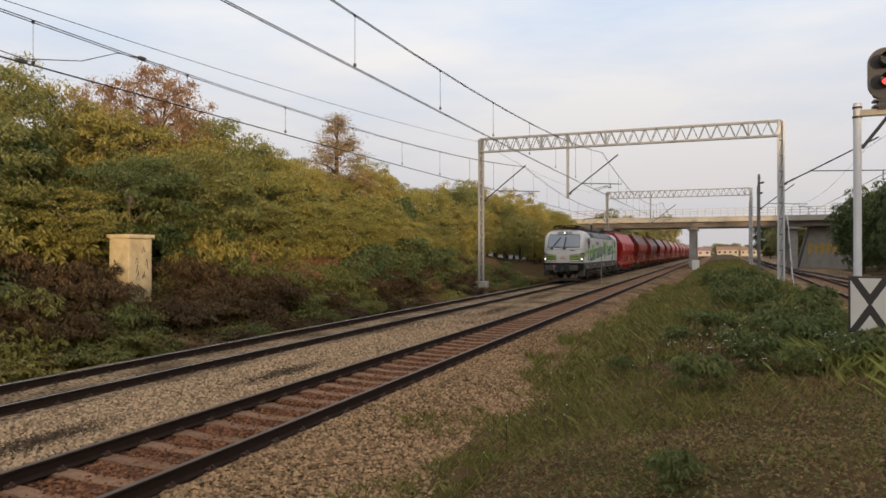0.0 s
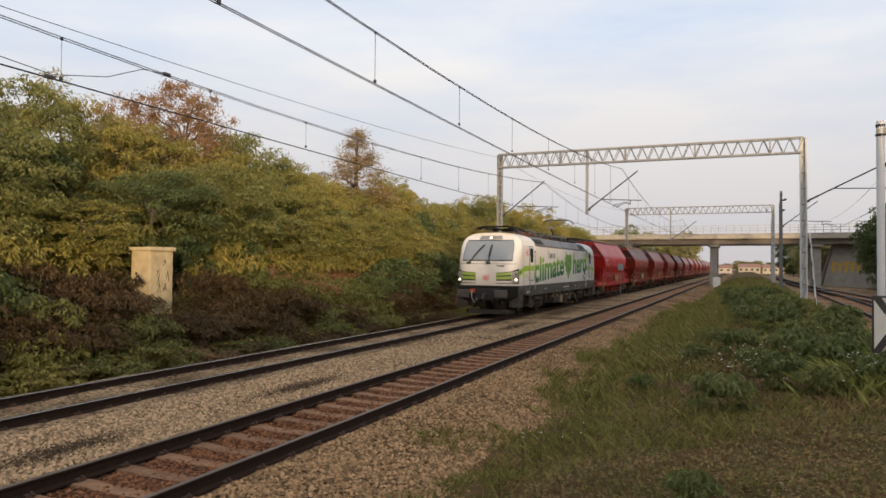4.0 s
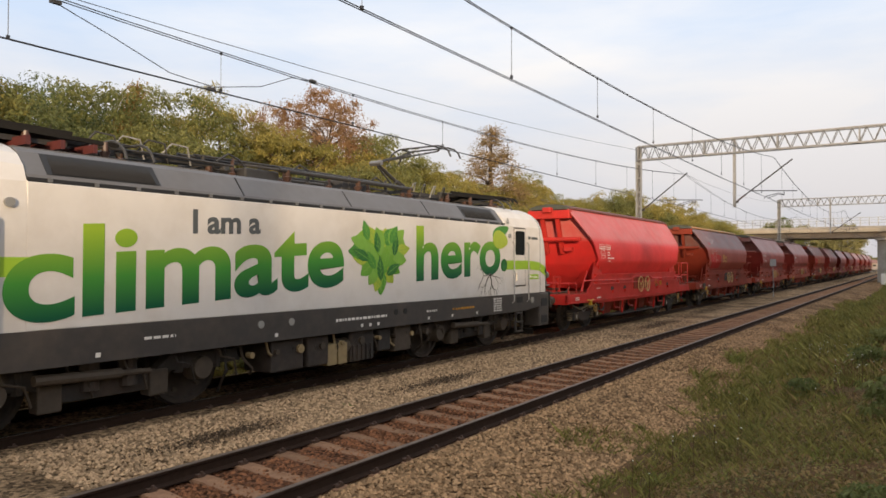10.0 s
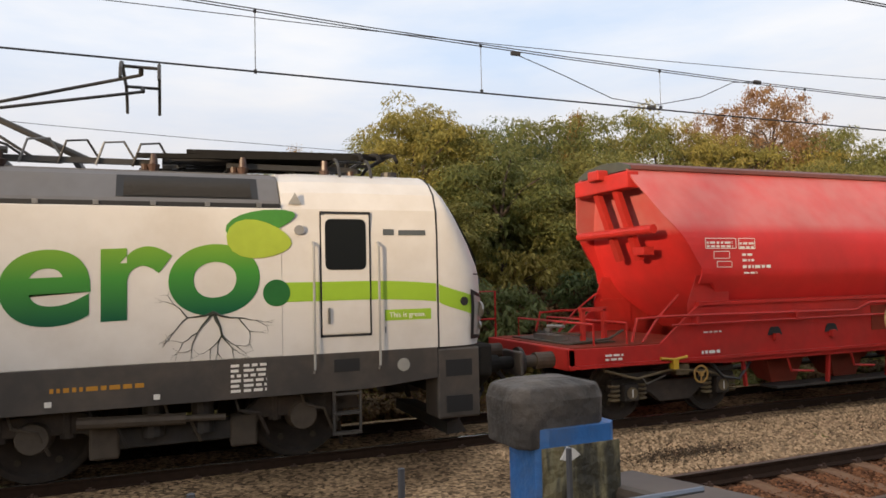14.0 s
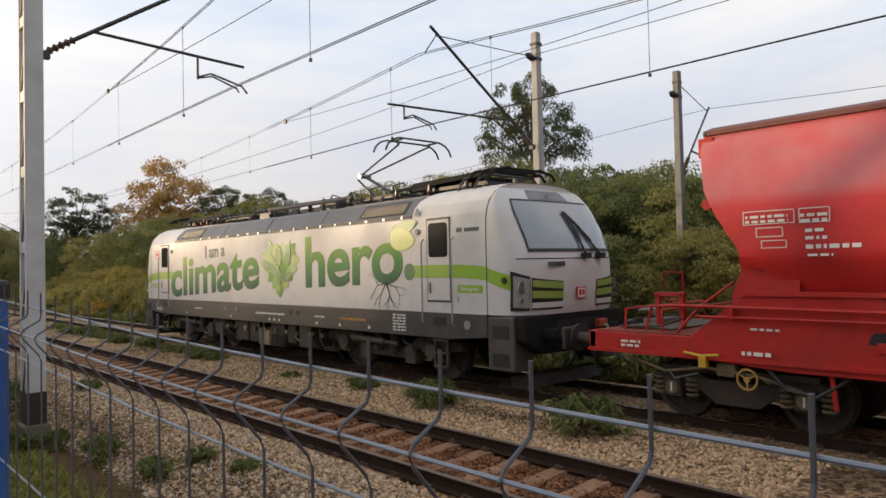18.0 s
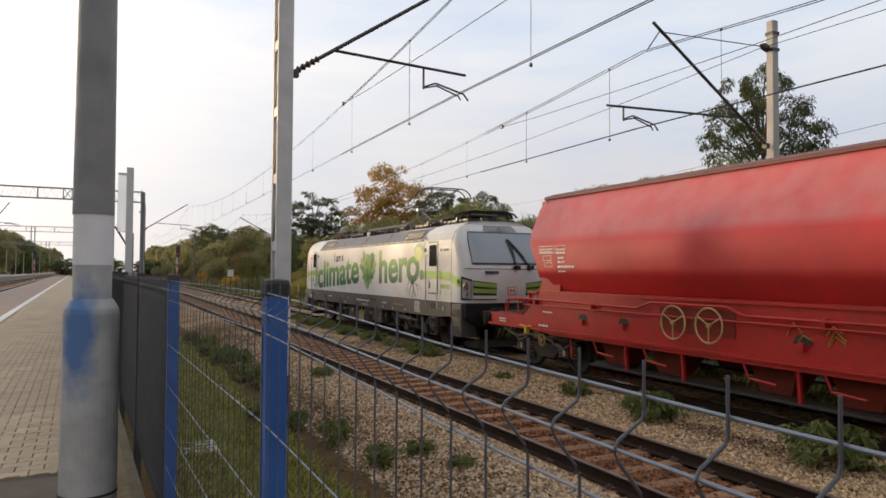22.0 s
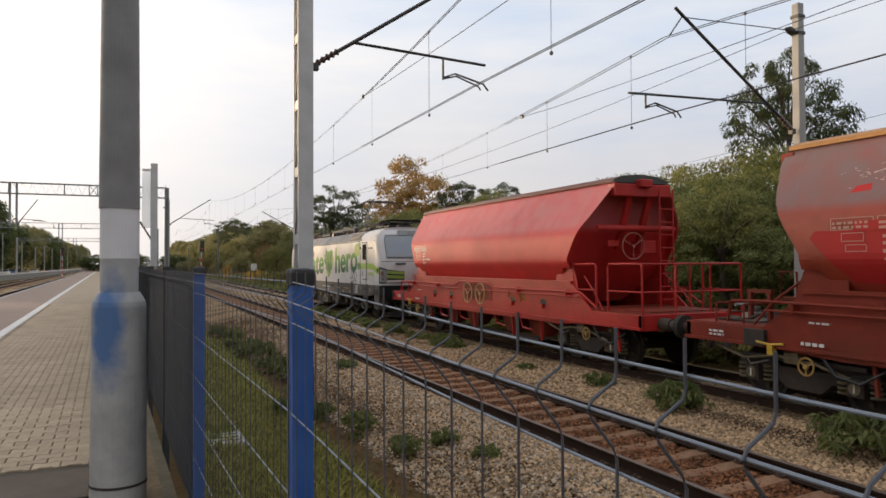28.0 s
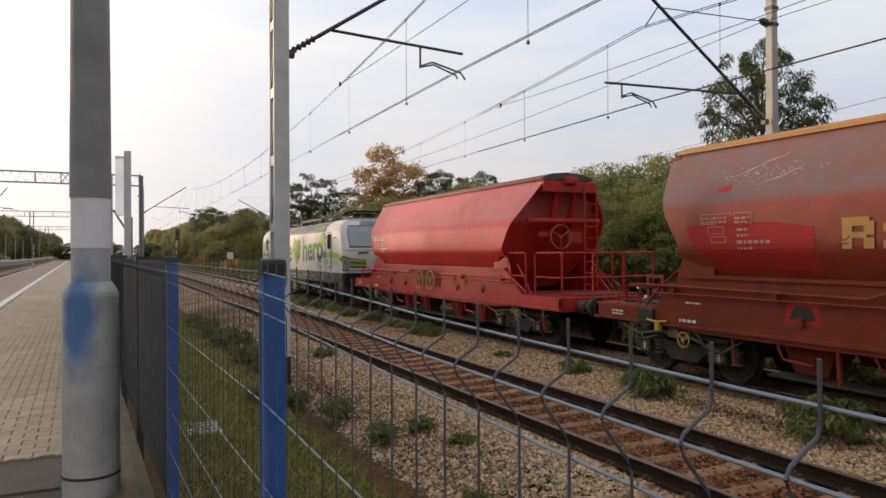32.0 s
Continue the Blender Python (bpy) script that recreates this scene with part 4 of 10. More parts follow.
def cab(loco, end):
    """One end of the locomotive."""
    b = Build()
    zs = [1.38, 1.5, 1.7, 1.9, 2.1, 2.3, 2.46, 2.6, 2.75, 2.92, 3.1, 3.25, 3.4, 3.5, 3.58, 3.64, 3.69, 3.74]
    angs = [radians(180 * j / 40) for j in range(41)]
    b.loft([[nose_point(a, z, end) for a in angs] for z in zs], cap=False, closed=False)
    k = len(b.v)
    b.v.append((0, end * 7.6, 3.76))
    top = k - 41
    for j in range(40):
        b.f.append((top + j, top + j + 1, k))
    shell = part("cab_nose", b, WHITE, loco, "white rounded cab front", smooth=True)
    s = Build()
    prof = [(-HALF_W, 1.38), (-HALF_W, 2.9), (-1.45, 3.2), (-1.36, 3.42), (-1.20, 3.58), (-1.0, 3.68), (-0.8, 3.74), (-0.4, 3.77), (0.4, 3.77), (0.8, 3.74), (1.0, 3.68), (1.20, 3.58), (1.36, 3.42), (1.45, 3.2), (HALF_W, 2.9), (HALF_W, 1.38)]
    low = [(x, z - 0.02 if z > 3.3 else z) for x, z in prof]
    s.loft([[(x, end * 5.97, z) for x, z in low], [(x, end * 6.25, z) for x, z in prof], [(x, end * 8.015, z) for x, z in prof]])
    part("cab_side", s, WHITE, loco, "white cab side panels", bevel=0.0)
    seam = Build()
    seam.loft([[(x * 1.001, end * y, z) for x, z in prof] for y in (8.01, 8.035)], cap=False, closed=False)
    part("cab_seam", seam, BLACK, loco)
    w = Build()
    nose_patch(w, 2.47, 3.43, 47.5, 132.5, end, 0.022, 8, 20)
    part("windscreen_frame", w, BLACK, shell, smooth=True)
    w = Build()
    nose_patch(w, 2.52, 3.39, 49.5, 130.5, end, 0.034, 8, 20)
    part("windscreen", w, SCREEN, shell, "grey-tinted reflecting windscreen", smooth=True)
    # grille: two lime slats over a white one, rising towards the sides
    for a0, a1 in ((48, 81), (132, 99)):
        g = Build()
        nose_quad(g, (1.47, 2.02), (1.47, 1.95), a0, a1, end, 0.010, 3, 10)
        rim = part("grille_rim", g, BLACK, shell, smooth=True)
        for z0, z1, lift, m in ((1.50, 1.595, 0.0, WHITE), (1.65, 1.775, 0.025, LIME_DARK), (1.815, 1.935, 0.05, LIME_DARK)):
            g = Build()
            nose_quad(g, (z0 + lift, z1 + lift), (z0, z1), a0 + (0.8 if a0 < 90 else -0.8), a1, end, 0.020, 2, 10)
            part("grille_slat", g, m, rim, smooth=True)
    for a0, a1 in ((22, 46.5), (158, 133.5)):
        s = 1 if a0 < 90 else -1
        g = Build()
        nose_quad(g, (1.46, 2.14), (1.46, 2.04), a0, a1, end, 0.014, 3, 8)
        rim = part("headlight_rim", g, BLACK, shell, smooth=True)
        g = Build()
        nose_quad(g, (1.52, 2.06), (1.50, 1.995), a0 + s * 3.5, a1 - s * 0.8, end, 0.024, 3, 8)
        part("headlight", g, LAMP_OFF, rim, "clear glass headlight cluster", smooth=True)
        for zz, on in ((1.64, True), (1.86, False)):
            p = nose_point(radians((a0 + a1) / 2 + s * 2), zz, end, 0.034)
            part("lamp", Build().disc(tuple(p), 0.048 if on else 0.105, "y", 0.03, 18), LAMP_ON if end < 0 and on else STEEL, rim, "lit warm-white lamp" if end < 0 and on else "unlit lamp")
    g = Build()
    nose_quad(g, (3.45, 3.63), (3.45, 3.63), 76, 104, end, 0.016, 3, 8)
    part("top_light_housing", g, LAMP_DARK, shell, "grey housing of the top light", smooth=True)
    p = nose_point(radians(90), 3.52, end, 0.02)
    part("top_light", Build().disc((0, p.y, 3.53), 0.046, "y", 0.06, 14), LAMP_ON if end < 0 else LAMP_OFF, shell)
    em = part("emblem", Build().box(-0.135, end * 8.945 - 0.012, 1.63, 0.135, end * 8.945 + 0.012, 1.83), LOGO_RED, shell, "red framed emblem plate")
    part("emblem_field", Build().box(-0.115, end * 8.945 - 0.015, 1.65, 0.115, end * 8.945 + 0.015, 1.81), PAINT_WHITE, em)
    part("emblem_sign", Build().box(-0.085, end * 8.945 - 0.018, 1.68, -0.015, end * 8.945 + 0.018, 1.78).box(0.015, end * 8.945 - 0.018, 1.68, 0.085, end * 8.945 + 0.018, 1.78), LOGO_RED, em)
    for x, lean in (((-0.80, 0.62), (0.12, 0.06)) if end < 0 else ((-0.62, 0.55), (-0.16, 0.10))):
        q = []
        for k, z in enumerate((2.40, 2.66, 2.95, 3.22)):
            xx = x + lean * k / 3
            c = min(0.98, abs(xx) / 1.45)
            a = math.acos(c ** 1.65) if xx >= 0 else math.pi - math.acos(c ** 1.65)
            p = nose_point(a, z, end, 0.075)
            q.append((xx, p.y, z))
        part("wiper", Build().tube(q, [0.024, 0.02, 0.02, 0.014], 5), BLACK, shell)
        part("wiper_blade", Build().tube([(v[0] - 0.05, v[1], v[2]) for v in q[1:]], 0.014, 5), BLACK, shell)
        part("wiper_foot", Build().box(x - 0.08, q[0][1] - 0.06, 2.35, x + 0.08, q[0][1] + 0.06, 2.44), BLACK, shell)
    g = Build()
    nose_patch(g, 2.335, 2.355, 30, 150, end, 0.004, 1, 20)
    part("nose_seam", g, BLACK, shell)
    for a in (14, 166):
        p = nose_point(radians(a), 1.98, end, 0.006)
        part("nose_port", Build().disc(tuple(p), 0.06, "x", 0.02, 14), BLACK, shell)
    g = Build()
    for i in range(6):
        g.box(0.42 + 0.075 * i, end * 8.90 - 0.004, 2.21, 0.475 + 0.075 * i, end * 8.90 + 0.03, 2.29)
    part("number_bars", g, PAINT_GREY, shell)
    # lime stripe: level on the side, bowing down towards the front
    for side in (1, -1):
        def bow(y):
            return 0.055 * max(0.0, (y - 7.0) / 1.03) ** 2
        g = Build()
        ys = [5.95, 6.4] + [7.0 + 0.1 * i for i in range(11)]
        g.loft([[(side * (HALF_W + 0.004), end * y, 2.04 - bow(y)), (side * (HALF_W + 0.004), end * y, 2.28 - bow(y))] for y in ys], cap=False, closed=False)
        part("stripe", g, LIME, loco, "lime-green stripe")
        g = Build()
        rows = []
        for i in range(11):
            u = i / 10
            a = radians(0.03 + 25 * u ** 3) if side > 0 else radians(179.97 - 25 * u ** 3)
            drop = 0.055 + 0.10 * u + 0.09 * u ** 2
            rows.append([nose_point(a, 2.04 - drop, end, 0.005), nose_point(a, 2.28 - drop * 0.92, end, 0.005)])
        g.loft(rows, cap=False, closed=False)
        part("stripe_front", g, LIME, shell, smooth=True)
    # doors, only on the long sides
    for side in (1, -1):
        X = side * HALF_W
        y0, y1 = (6.44, 7.10)
        door = part("cab_door", Build().prism([(end * (y0 + 0.02), 1.62), (end * (y1 - 0.02), 1.62), (end * (y1 - 0.02), 3.12), (end * (y0 + 0.02), 3.12)], "x", X - side * 0.02, X + side * 0.014), WHITE, loco,
                    "white cab door with a rounded window", bevel=0.006)
        fr = Build()
        for a, b2, c, d in ((y0, y1, 1.58, 1.61), (y0, y1, 3.14, 3.17), (y0, y0 + 0.022, 1.58, 3.17), (y1 - 0.022, y1, 1.58, 3.17)):
            fr.box(min(X, X + side * 0.008), min(end * a, end * b2), c, max(X, X + side * 0.008), max(end * a, end * b2), d)
        part("door_seal", fr, BLACK, door)
        win = []
        for cx, cz, s0 in ((y1 - 0.14, 3.0, 0), (y0 + 0.14, 3.0, 90), (y0 + 0.14, 2.50, 180), (y1 - 0.14, 2.50, 270)):
            for j in range(5):
                a = radians(s0 + 22.5 * j)
                win.append((end * (cx + 0.075 * math.cos(a)), cz + 0.075 * math.sin(a)))
        part("door_window", Build().prism(win, "x", X + side * 0.005, X + side * 0.02), GLASS_DARK, door, "dark door window")
        part("door_stripe", Build().prism([(end * (y0 + 0.02), 2.04), (end * (y1 - 0.02), 2.04), (end * (y1 - 0.02), 2.28), (end * (y0 + 0.02), 2.28)], "x", X + side * 0.014, X + side * 0.018), LIME, door)
        part("door_handle", Build().tube([(X + side * 0.035, end * (y0 + 0.1 if end > 0 else y1 - 0.1), 1.75), (X + side * 0.035, end * (y0 + 0.1 if end > 0 else y1 - 0.1), 1.95)], 0.018, 6), STEEL, door)
        for yy in (y0 - 0.09, y1 + 0.09):
            part("grab_rail", Build().tube([(X + side * 0.01, end * yy, 1.15), (X + side * 0.07, end * yy, 1.2), (X + side * 0.07, end * yy, 2.72), (X + side * 0.01, end * yy, 2.78)], 0.016, 6), LAMP_GREY, loco)
        part("step_recess", Build().box(min(X - side * 0.02, X + side * 0.012), min(end * 6.60, end * 6.93), 1.14, max(X - side * 0.02, X + side * 0.012), max(end * 6.60, end * 6.93), 1.30), BLACK, loco)
        lad = Build()
        for yy in (6.60, 6.94):
            lad.beam((X - side * 0.03, end * yy, 0.35), (X - side * 0.03, end * yy, 1.0), 0.05, 0.03)
        for z in (0.37, 0.62, 0.86):
            lad.beam((X - side * 0.03, end * 6.60, z), (X - side * 0.03, end * 6.94, z), 0.12, 0.03)
        part("step_ladder", lad, SKIRT, loco, "grey step ladder below the cab door")
        part("marker_lamp", Build().disc((X + side * 0.005, end * 7.52, 1.18), 0.085, "x", 0.03, 16), LAMP_OFF, loco)
        part("round_light", Build().disc((X + side * 0.01, end * 6.18, 2.93), 0.06, "x", 0.06, 12), LAMP_DARK, loco)
        part("slogan_plate", Build().prism([(end * 7.28, 1.76), (end * 7.92, 1.76), (end * 7.92, 1.90), (end * 7.28, 1.90)], "x", X, X + side * 0.004), LIME, loco, "small lime-green plate with white lettering")
        # lower front corner of the skirt with the big step
        part("corner_step", Build().box(min(X - side * 0.5, X - side * 0.01), min(end * 8.0, end * 8.62), 0.42, max(X - side * 0.5, X - side * 0.01), max(end * 8.0, end * 8.62), 1.36), SKIRT, loco, "dark grey corner step box", bevel=0.03)
        for z in (0.50, 0.98):
            part("corner_step_opening", Build().box(min(X - side * 0.2, X), min(end * 8.12, end * 8.5), z, max(X - side * 0.2, X), max(end * 8.12, end * 8.5), z + 0.22), BLACK, loco)
        part("buffer", Build().tube([(side * 0.875, end * 8.85, 1.03), (side * 0.875, end * 9.16, 1.03)], 0.13, 14).tube([(side * 0.875, end * 9.16, 1.03), (side * 0.875, end * 9.40, 1.03)], 0.095, 14), FRONT_DARK, loco, "dark steel buffer")
        part("buffer_plate", Build().box(side * 0.875 - 0.30, min(end * 9.40, end * 9.46), 0.85, side * 0.875 + 0.30, max(end * 9.40, end * 9.46), 1.21), SKIRT, loco, "dark rectangular buffer plate", bevel=0.05)
    part("front_beam", Build().prism([(-1.0, 0.70), (1.0, 0.70), (1.42, 0.95), (1.42, 1.38), (-1.42, 1.38), (-1.42, 0.95)], "y", end * 8.05, end * 8.84), FRONT_DARK, loco, "buffer beam in near-black for its shade", bevel=0.04)
    part("front_recess", Build().box(-0.62, min(end * 8.83, end * 8.85), 0.74, 0.62, max(end * 8.83, end * 8.85), 1.26), BLACK, loco)
    part("rail_guard", Build().loft([[(-1.15, end * 8.25, 0.14), (1.15, end * 8.25, 0.14), (1.15, end * 8.25, 0.30), (-1.15, end * 8.25, 0.30)], [(-0.95, end * 8.62, 0.11), (0.95, end * 8.62, 0.11), (0.95, end * 8.52, 0.30), (-0.95, end * 8.52, 0.30)]]), UNDER, loco, "dark rusty rail guard")
    for x in (-0.75, 0.75):
        part("guard_bracket", Build().beam((x, end * 8.35, 0.38), (x, end * 8.2, 0.80), 0.10, 0.06), UNDER, loco)
    part("coupling", Build().tube([(0, end * 8.8, 1.0), (0, end * 9.2, 1.0), (0, end * 9.32, 0.82), (0.02, end * 9.2, 0.62)], 0.06, 8), DARKSTEEL, loco)
    part("heating_cable", Build().tube([(-0.62, end * 8.86, 1.12), (-0.62, end * 9.05, 1.10), (-0.60, end * 9.08, 0.85), (-0.52, end * 8.98, 0.62), (-0.42, end * 8.90, 0.80)], 0.026, 8), LAMP_GREY, loco, "pale heating cable")
    part("cable_socket", Build().box(-0.74, min(end * 8.84, end * 8.98), 1.06, -0.52, max(end * 8.84, end * 8.98), 1.22), SOCKET_RED, loco, "orange-red cable socket", bevel=0.02)
    for x in (-0.45, 0.35, 0.55):
        part("air_hose", Build().tube([(x, end * 8.84, 0.92), (x, end * 9.02, 0.86), (x + 0.03, end * 9.06, 0.62), (x + 0.05, end * 8.95, 0.45)], 0.028, 6), BLACK, loco)


def wheelset(parent, y, r, name="wheelset"):
    """Two wheels on an axle, turning about its own origin."""
    e = new(name)
    e.parent = parent
    e.matrix_basis = pose(0, y, r)
    for side in (-1, 1):
        b = Build()
        x = side * 0.72
        rings = []
        for xx, rr in ((x - side * 0.035, 0.09), (x - side * 0.045, r - 0.08), (x - side * 0.06, r + 0.028), (x - side * 0.03, r + 0.028), (x - side * 0.02, r), (x + side * 0.065, r - 0.004), (x + side * 0.07, r - 0.07), (x + side * 0.03, r - 0.10), (x + side * 0.03, 0.14), (x + side * 0.09, 0.11)):
            rings.append([(xx, rr * math.cos(2 * math.pi * j / 28), rr * math.sin(2 * math.pi * j / 28)) for j in range(28)])
        b.loft(rings)
        part("wheel", b, UNDER, e, smooth=False)
        d = Build()
        for j in range(6):
            a = 2 * math.pi * j / 6
            d.disc((x + side * 0.045, (r - 0.2) * math.cos(a), (r - 0.2) * math.sin(a)), 0.04, "x", 0.03, 8)
        tagged(part("wheel_bolts", d, UNDERLIT, e), kind="stuff")
    part("axle", Build().tube([(-0.72, 0, 0), (0.72, 0, 0)], 0.085, 12), UNDER, e)
    return e


def loco_bogie(loco, yc, wheels):
    for side in (-1, 1):
        x = side * 1.08
        b = Build()
        prof = [(yc - 2.3, 0.62), (yc - 2.2, 0.82), (yc - 1.0, 0.86), (yc - 0.7, 0.62), (yc + 0.7, 0.62), (yc + 1.0, 0.86), (yc + 2.2, 0.82), (yc + 2.3, 0.62), (yc + 1.0, 0.60), (yc + 0.7, 0.38), (yc - 0.7, 0.38), (yc - 1.0, 0.60)]
        b.prism(prof, "x", x - 0.09, x + 0.09)
        part("bogie_frame", b, UNDER, loco, "dark steel bogie frame", bevel=0.02)
        for dy in (-1.5, 1.5):
            part("axle_box", Build().tube([(x - side * 0.1, yc + dy, 0.60), (x + side * 0.20, yc + dy, 0.60)], [0.21, 0.17], 16), UNDERLIT, loco, bevel=0.01)
            for k in (-0.34, 0.34):
                part("axle_spring", Build().tube([(x + side * 0.02, yc + dy + k, 0.56), (x + side * 0.02, yc + dy + k, 0.92)], 0.085, 10), UNDER, loco)
            part("brake_unit", Build().box(x - 0.12, yc + dy * 0.52 - 0.16, 0.28, x + 0.12, yc + dy * 0.52 + 0.16, 0.66), UNDERLIT, loco, bevel=0.03)
            part("sand_pipe", Build().tube([(x + side * 0.14, yc + dy * 1.28, 0.92), (x + side * 0.16, yc + dy * 1.30, 0.5), (x - side * 0.2, yc + dy * 1.38, 0.12)], 0.028, 6), UNDER, loco)
        part("damper", Build().tube([(x + side * 0.24, yc - 1.05, 0.74), (x + side * 0.24, yc + 0.1, 0.70)], 0.07, 10).tube([(x + side * 0.24, yc + 0.1, 0.70), (x + side * 0.24, yc + 0.55, 0.68)], 0.04, 8), UNDERLIT, loco, "brown yaw damper")
        part("bogie_spring", Build().tube([(x + side * 0.08, yc - 0.25, 0.5), (x + side * 0.08, yc - 0.25, 1.0)], 0.13, 12), UNDER, loco)
        part("bogie_spring", Build().tube([(x + side * 0.08, yc + 0.3, 0.5), (x + side * 0.08, yc + 0.3, 1.0)], 0.13, 12), UNDER, loco)
    for dy in (-1.5, 1.5):
        wheels.append((wheelset(loco, yc + dy, 0.625), 0.625))


def pantograph(loco, y, up, face):
    """y: foot of the lower arm; face: which way the knee points; up: raised to the wire or folded."""
    base = Build()
    for x in (-0.5, 0.5):
        base.beam((x, y - 0.9, 3.86), (x, y + 0.9, 3.86), 0.07, 0.07)
    for yy in (y - 0.85, y, y + 0.85):
        base.beam((-0.5, yy, 3.86), (0.5, yy, 3.86), 0.07, 0.07)
    part("pantograph_frame", base, DARKSTEEL, loco, "dark steel pantograph base frame")
    for x in (-0.5, 0.5):
        for yy in (y - 0.8, y + 0.8):
            part("insulator", Build().tube([(x, yy, 3.66), (x, yy, 3.70), (x, yy, 3.71), (x, yy, 3.76), (x, yy, 3.77), (x, yy, 3.84)], [0.05, 0.09, 0.05, 0.09, 0.05, 0.06], 10), INSUL, loco)
    if up:
        knee, head = (0, y + face * 1.15, 4.53), (0, y - face * 0.75, 5.02)
    else:
        knee, head = (0, y + face * 1.45, 3.92), (0, y - face * 0.75, 3.90)
    foot = (0, y + face * -0.1, 3.94)
    part("lower_arm", Build().tube([foot, knee], [0.05, 0.038], 8), DARKSTEEL, loco)
    part("knee_joint", Build().tube([(-0.16, knee[1], knee[2]), (0.16, knee[1], knee[2])], 0.06, 10), STEEL, loco, "grey knee joint")
    part("thrust_rod", Build().tube([(0.12, y + face * 0.5, 3.92), (0.12, knee[1] + face * 0.12, knee[2] - 0.08)], 0.022, 6), DARKSTEEL, loco)
    up_arm = Build()
    for x in (-1, 1):
        up_arm.tube([(x * 0.10, knee[1], knee[2] + 0.02), (x * 0.42, head[1], head[2])], 0.022, 6)
    part("upper_arm", up_arm, DARKSTEEL, loco)
    hb = Build()
    for dy in (-0.22, 0.22):
        hb.tube([(-0.97, head[1] + dy, head[2] - 0.20), (-0.90, head[1] + dy, head[2] - 0.06), (-0.78, head[1] + dy, head[2] + 0.04), (-0.6, head[1] + dy, head[2] + 0.10), (0.6, head[1] + dy, head[2] + 0.10), (0.78, head[1] + dy, head[2] + 0.04), (0.90, head[1] + dy, head[2] - 0.06), (0.97, head[1] + dy, head[2] - 0.20)], 0.022, 6)
    for x in (-0.5, 0.5):
        hb.tube([(x, head[1] - 0.22, head[2] + 0.08), (x, head[1] + 0.22, head[2] + 0.08)], 0.022, 6)
        hb.tube([(x * 0.85, head[1], head[2]), (x, head[1], head[2] + 0.08)], 0.03, 6)
    part("collector_head", hb, DARKSTEEL, loco, "black collector head with bent horns")


def locomotive():
    loco = thing("locomotive", pose(RAIL2, 40, 0), "white electric locomotive with green slogan and dark grey skirt", "locomotive")
    wheels = []
    b = Build()
    prof = [(-HALF_W, 1.38), (-HALF_W, 3.19), (-1.44, 3.22), (1.44, 3.22), (HALF_W, 3.19), (HALF_W, 1.38)]
    b.prism(prof, "y", -5.97, 5.97)
    part("body_side", b, WHITE, loco, "white side wall with printed slogan", bevel=0.01)
    r = Build()
    r.prism([(-1.43, 3.22), (-1.40, 3.30), (-1.16, 3.60), (-1.05, 3.66), (1.05, 3.66), (1.16, 3.60), (1.40, 3.30), (1.43, 3.22)], "y", -5.96, 5.96)
    part("roof", r, ROOFGREY, loco, "grey sloping roof panels", bevel=0.01)
    for side in (-1, 1):
        e = Build()
        e.box(min(side * 1.43, side * 1.465), -5.96, 3.20, max(side * 1.43, side * 1.465), 5.96, 3.255)
        part("roof_edge", e, BLACK, loco)
        for i in range(20):
            y = -5.7 + 0.6 * i
            part("roof_bolt", Build().box(min(side * 1.45, side * 1.48), y - 0.03, 3.21, max(side * 1.45, side * 1.48), y + 0.03, 3.26), STEEL, loco)
        for y in (-4.9, 4.9):
            g = Build()
            for i in range(16):
                t = i / 15
                x, z = 1.38 - 0.21 * t, 3.335 + 0.235 * t
                g.box(min(side * x, side * (x + 0.012)), y - 0.72, z, max(side * x, side * (x + 0.012)), y + 0.72, z + 0.010)
            f = Build().loft([[(side * 1.395, yy, 3.315), (side * 1.165, yy, 3.60), (side * 1.15, yy, 3.59), (side * 1.38, yy, 3.305)] for yy in (y - 0.8, y + 0.8)])
            v = part("roof_vent", f, BLACK, loco, "black louvred roof vent")
            part("vent_louvres", g, DARKSTEEL, v)
        for y in (-2.6, 0.0, 2.6):
            part("roof_joint", Build().loft([[(side * 1.412, yy, 3.295), (side * 1.165, yy, 3.606), (side * 1.15, yy, 3.59), (side * 1.39, yy, 3.29)] for yy in (y - 0.012, y + 0.012)]), BLACK, loco)
        k = Build()
        k.prism([(-8.0, 0.98), (-7.3, 0.92), (-7.0, 0.90), (7.0, 0.90), (7.3, 0.92), (8.0, 0.98), (8.0, 1.38), (-8.0, 1.38)], "x", side * (HALF_W - 0.10), side * (HALF_W + 0.004))
        part("skirt", k, SKIRT, loco, "dark grey lower side skirt", bevel=0.006)
    # roof gear
    gear = Build()
    gear.tube([(-0.6, -2.4, 3.95), (-0.6, 2.4, 3.95)], 0.04, 8)
    gear.tube([(0.7, -1.2, 3.92), (0.7, 2.9, 3.92)], 0.045, 8)
    gear.tube([(0.7, -1.2, 3.92), (0.2, -1.9, 4.0), (0.2, -3.0, 4.02)], 0.03, 6)
    part("roof_busbar", gear, DARKSTEEL, loco, "dark roof busbars")
    for x, y in ((-0.6, -2.2), (-0.6, 0), (-0.6, 2.2), (0.7, -1), (0.7, 1.0), (0.7, 2.8)):
        part("insulator", Build().tube([(x, y, 3.64), (x, y, 3.70), (x, y, 3.72), (x, y, 3.80), (x, y, 3.82), (x, y, 3.93)], [0.05, 0.1, 0.05, 0.1, 0.05, 0.06], 10), INSUL, loco)
    part("roof_switch", Build().box(-0.2, 0.9, 3.66, 0.35, 1.7, 3.98), DARKSTEEL, loco, bevel=0.03)
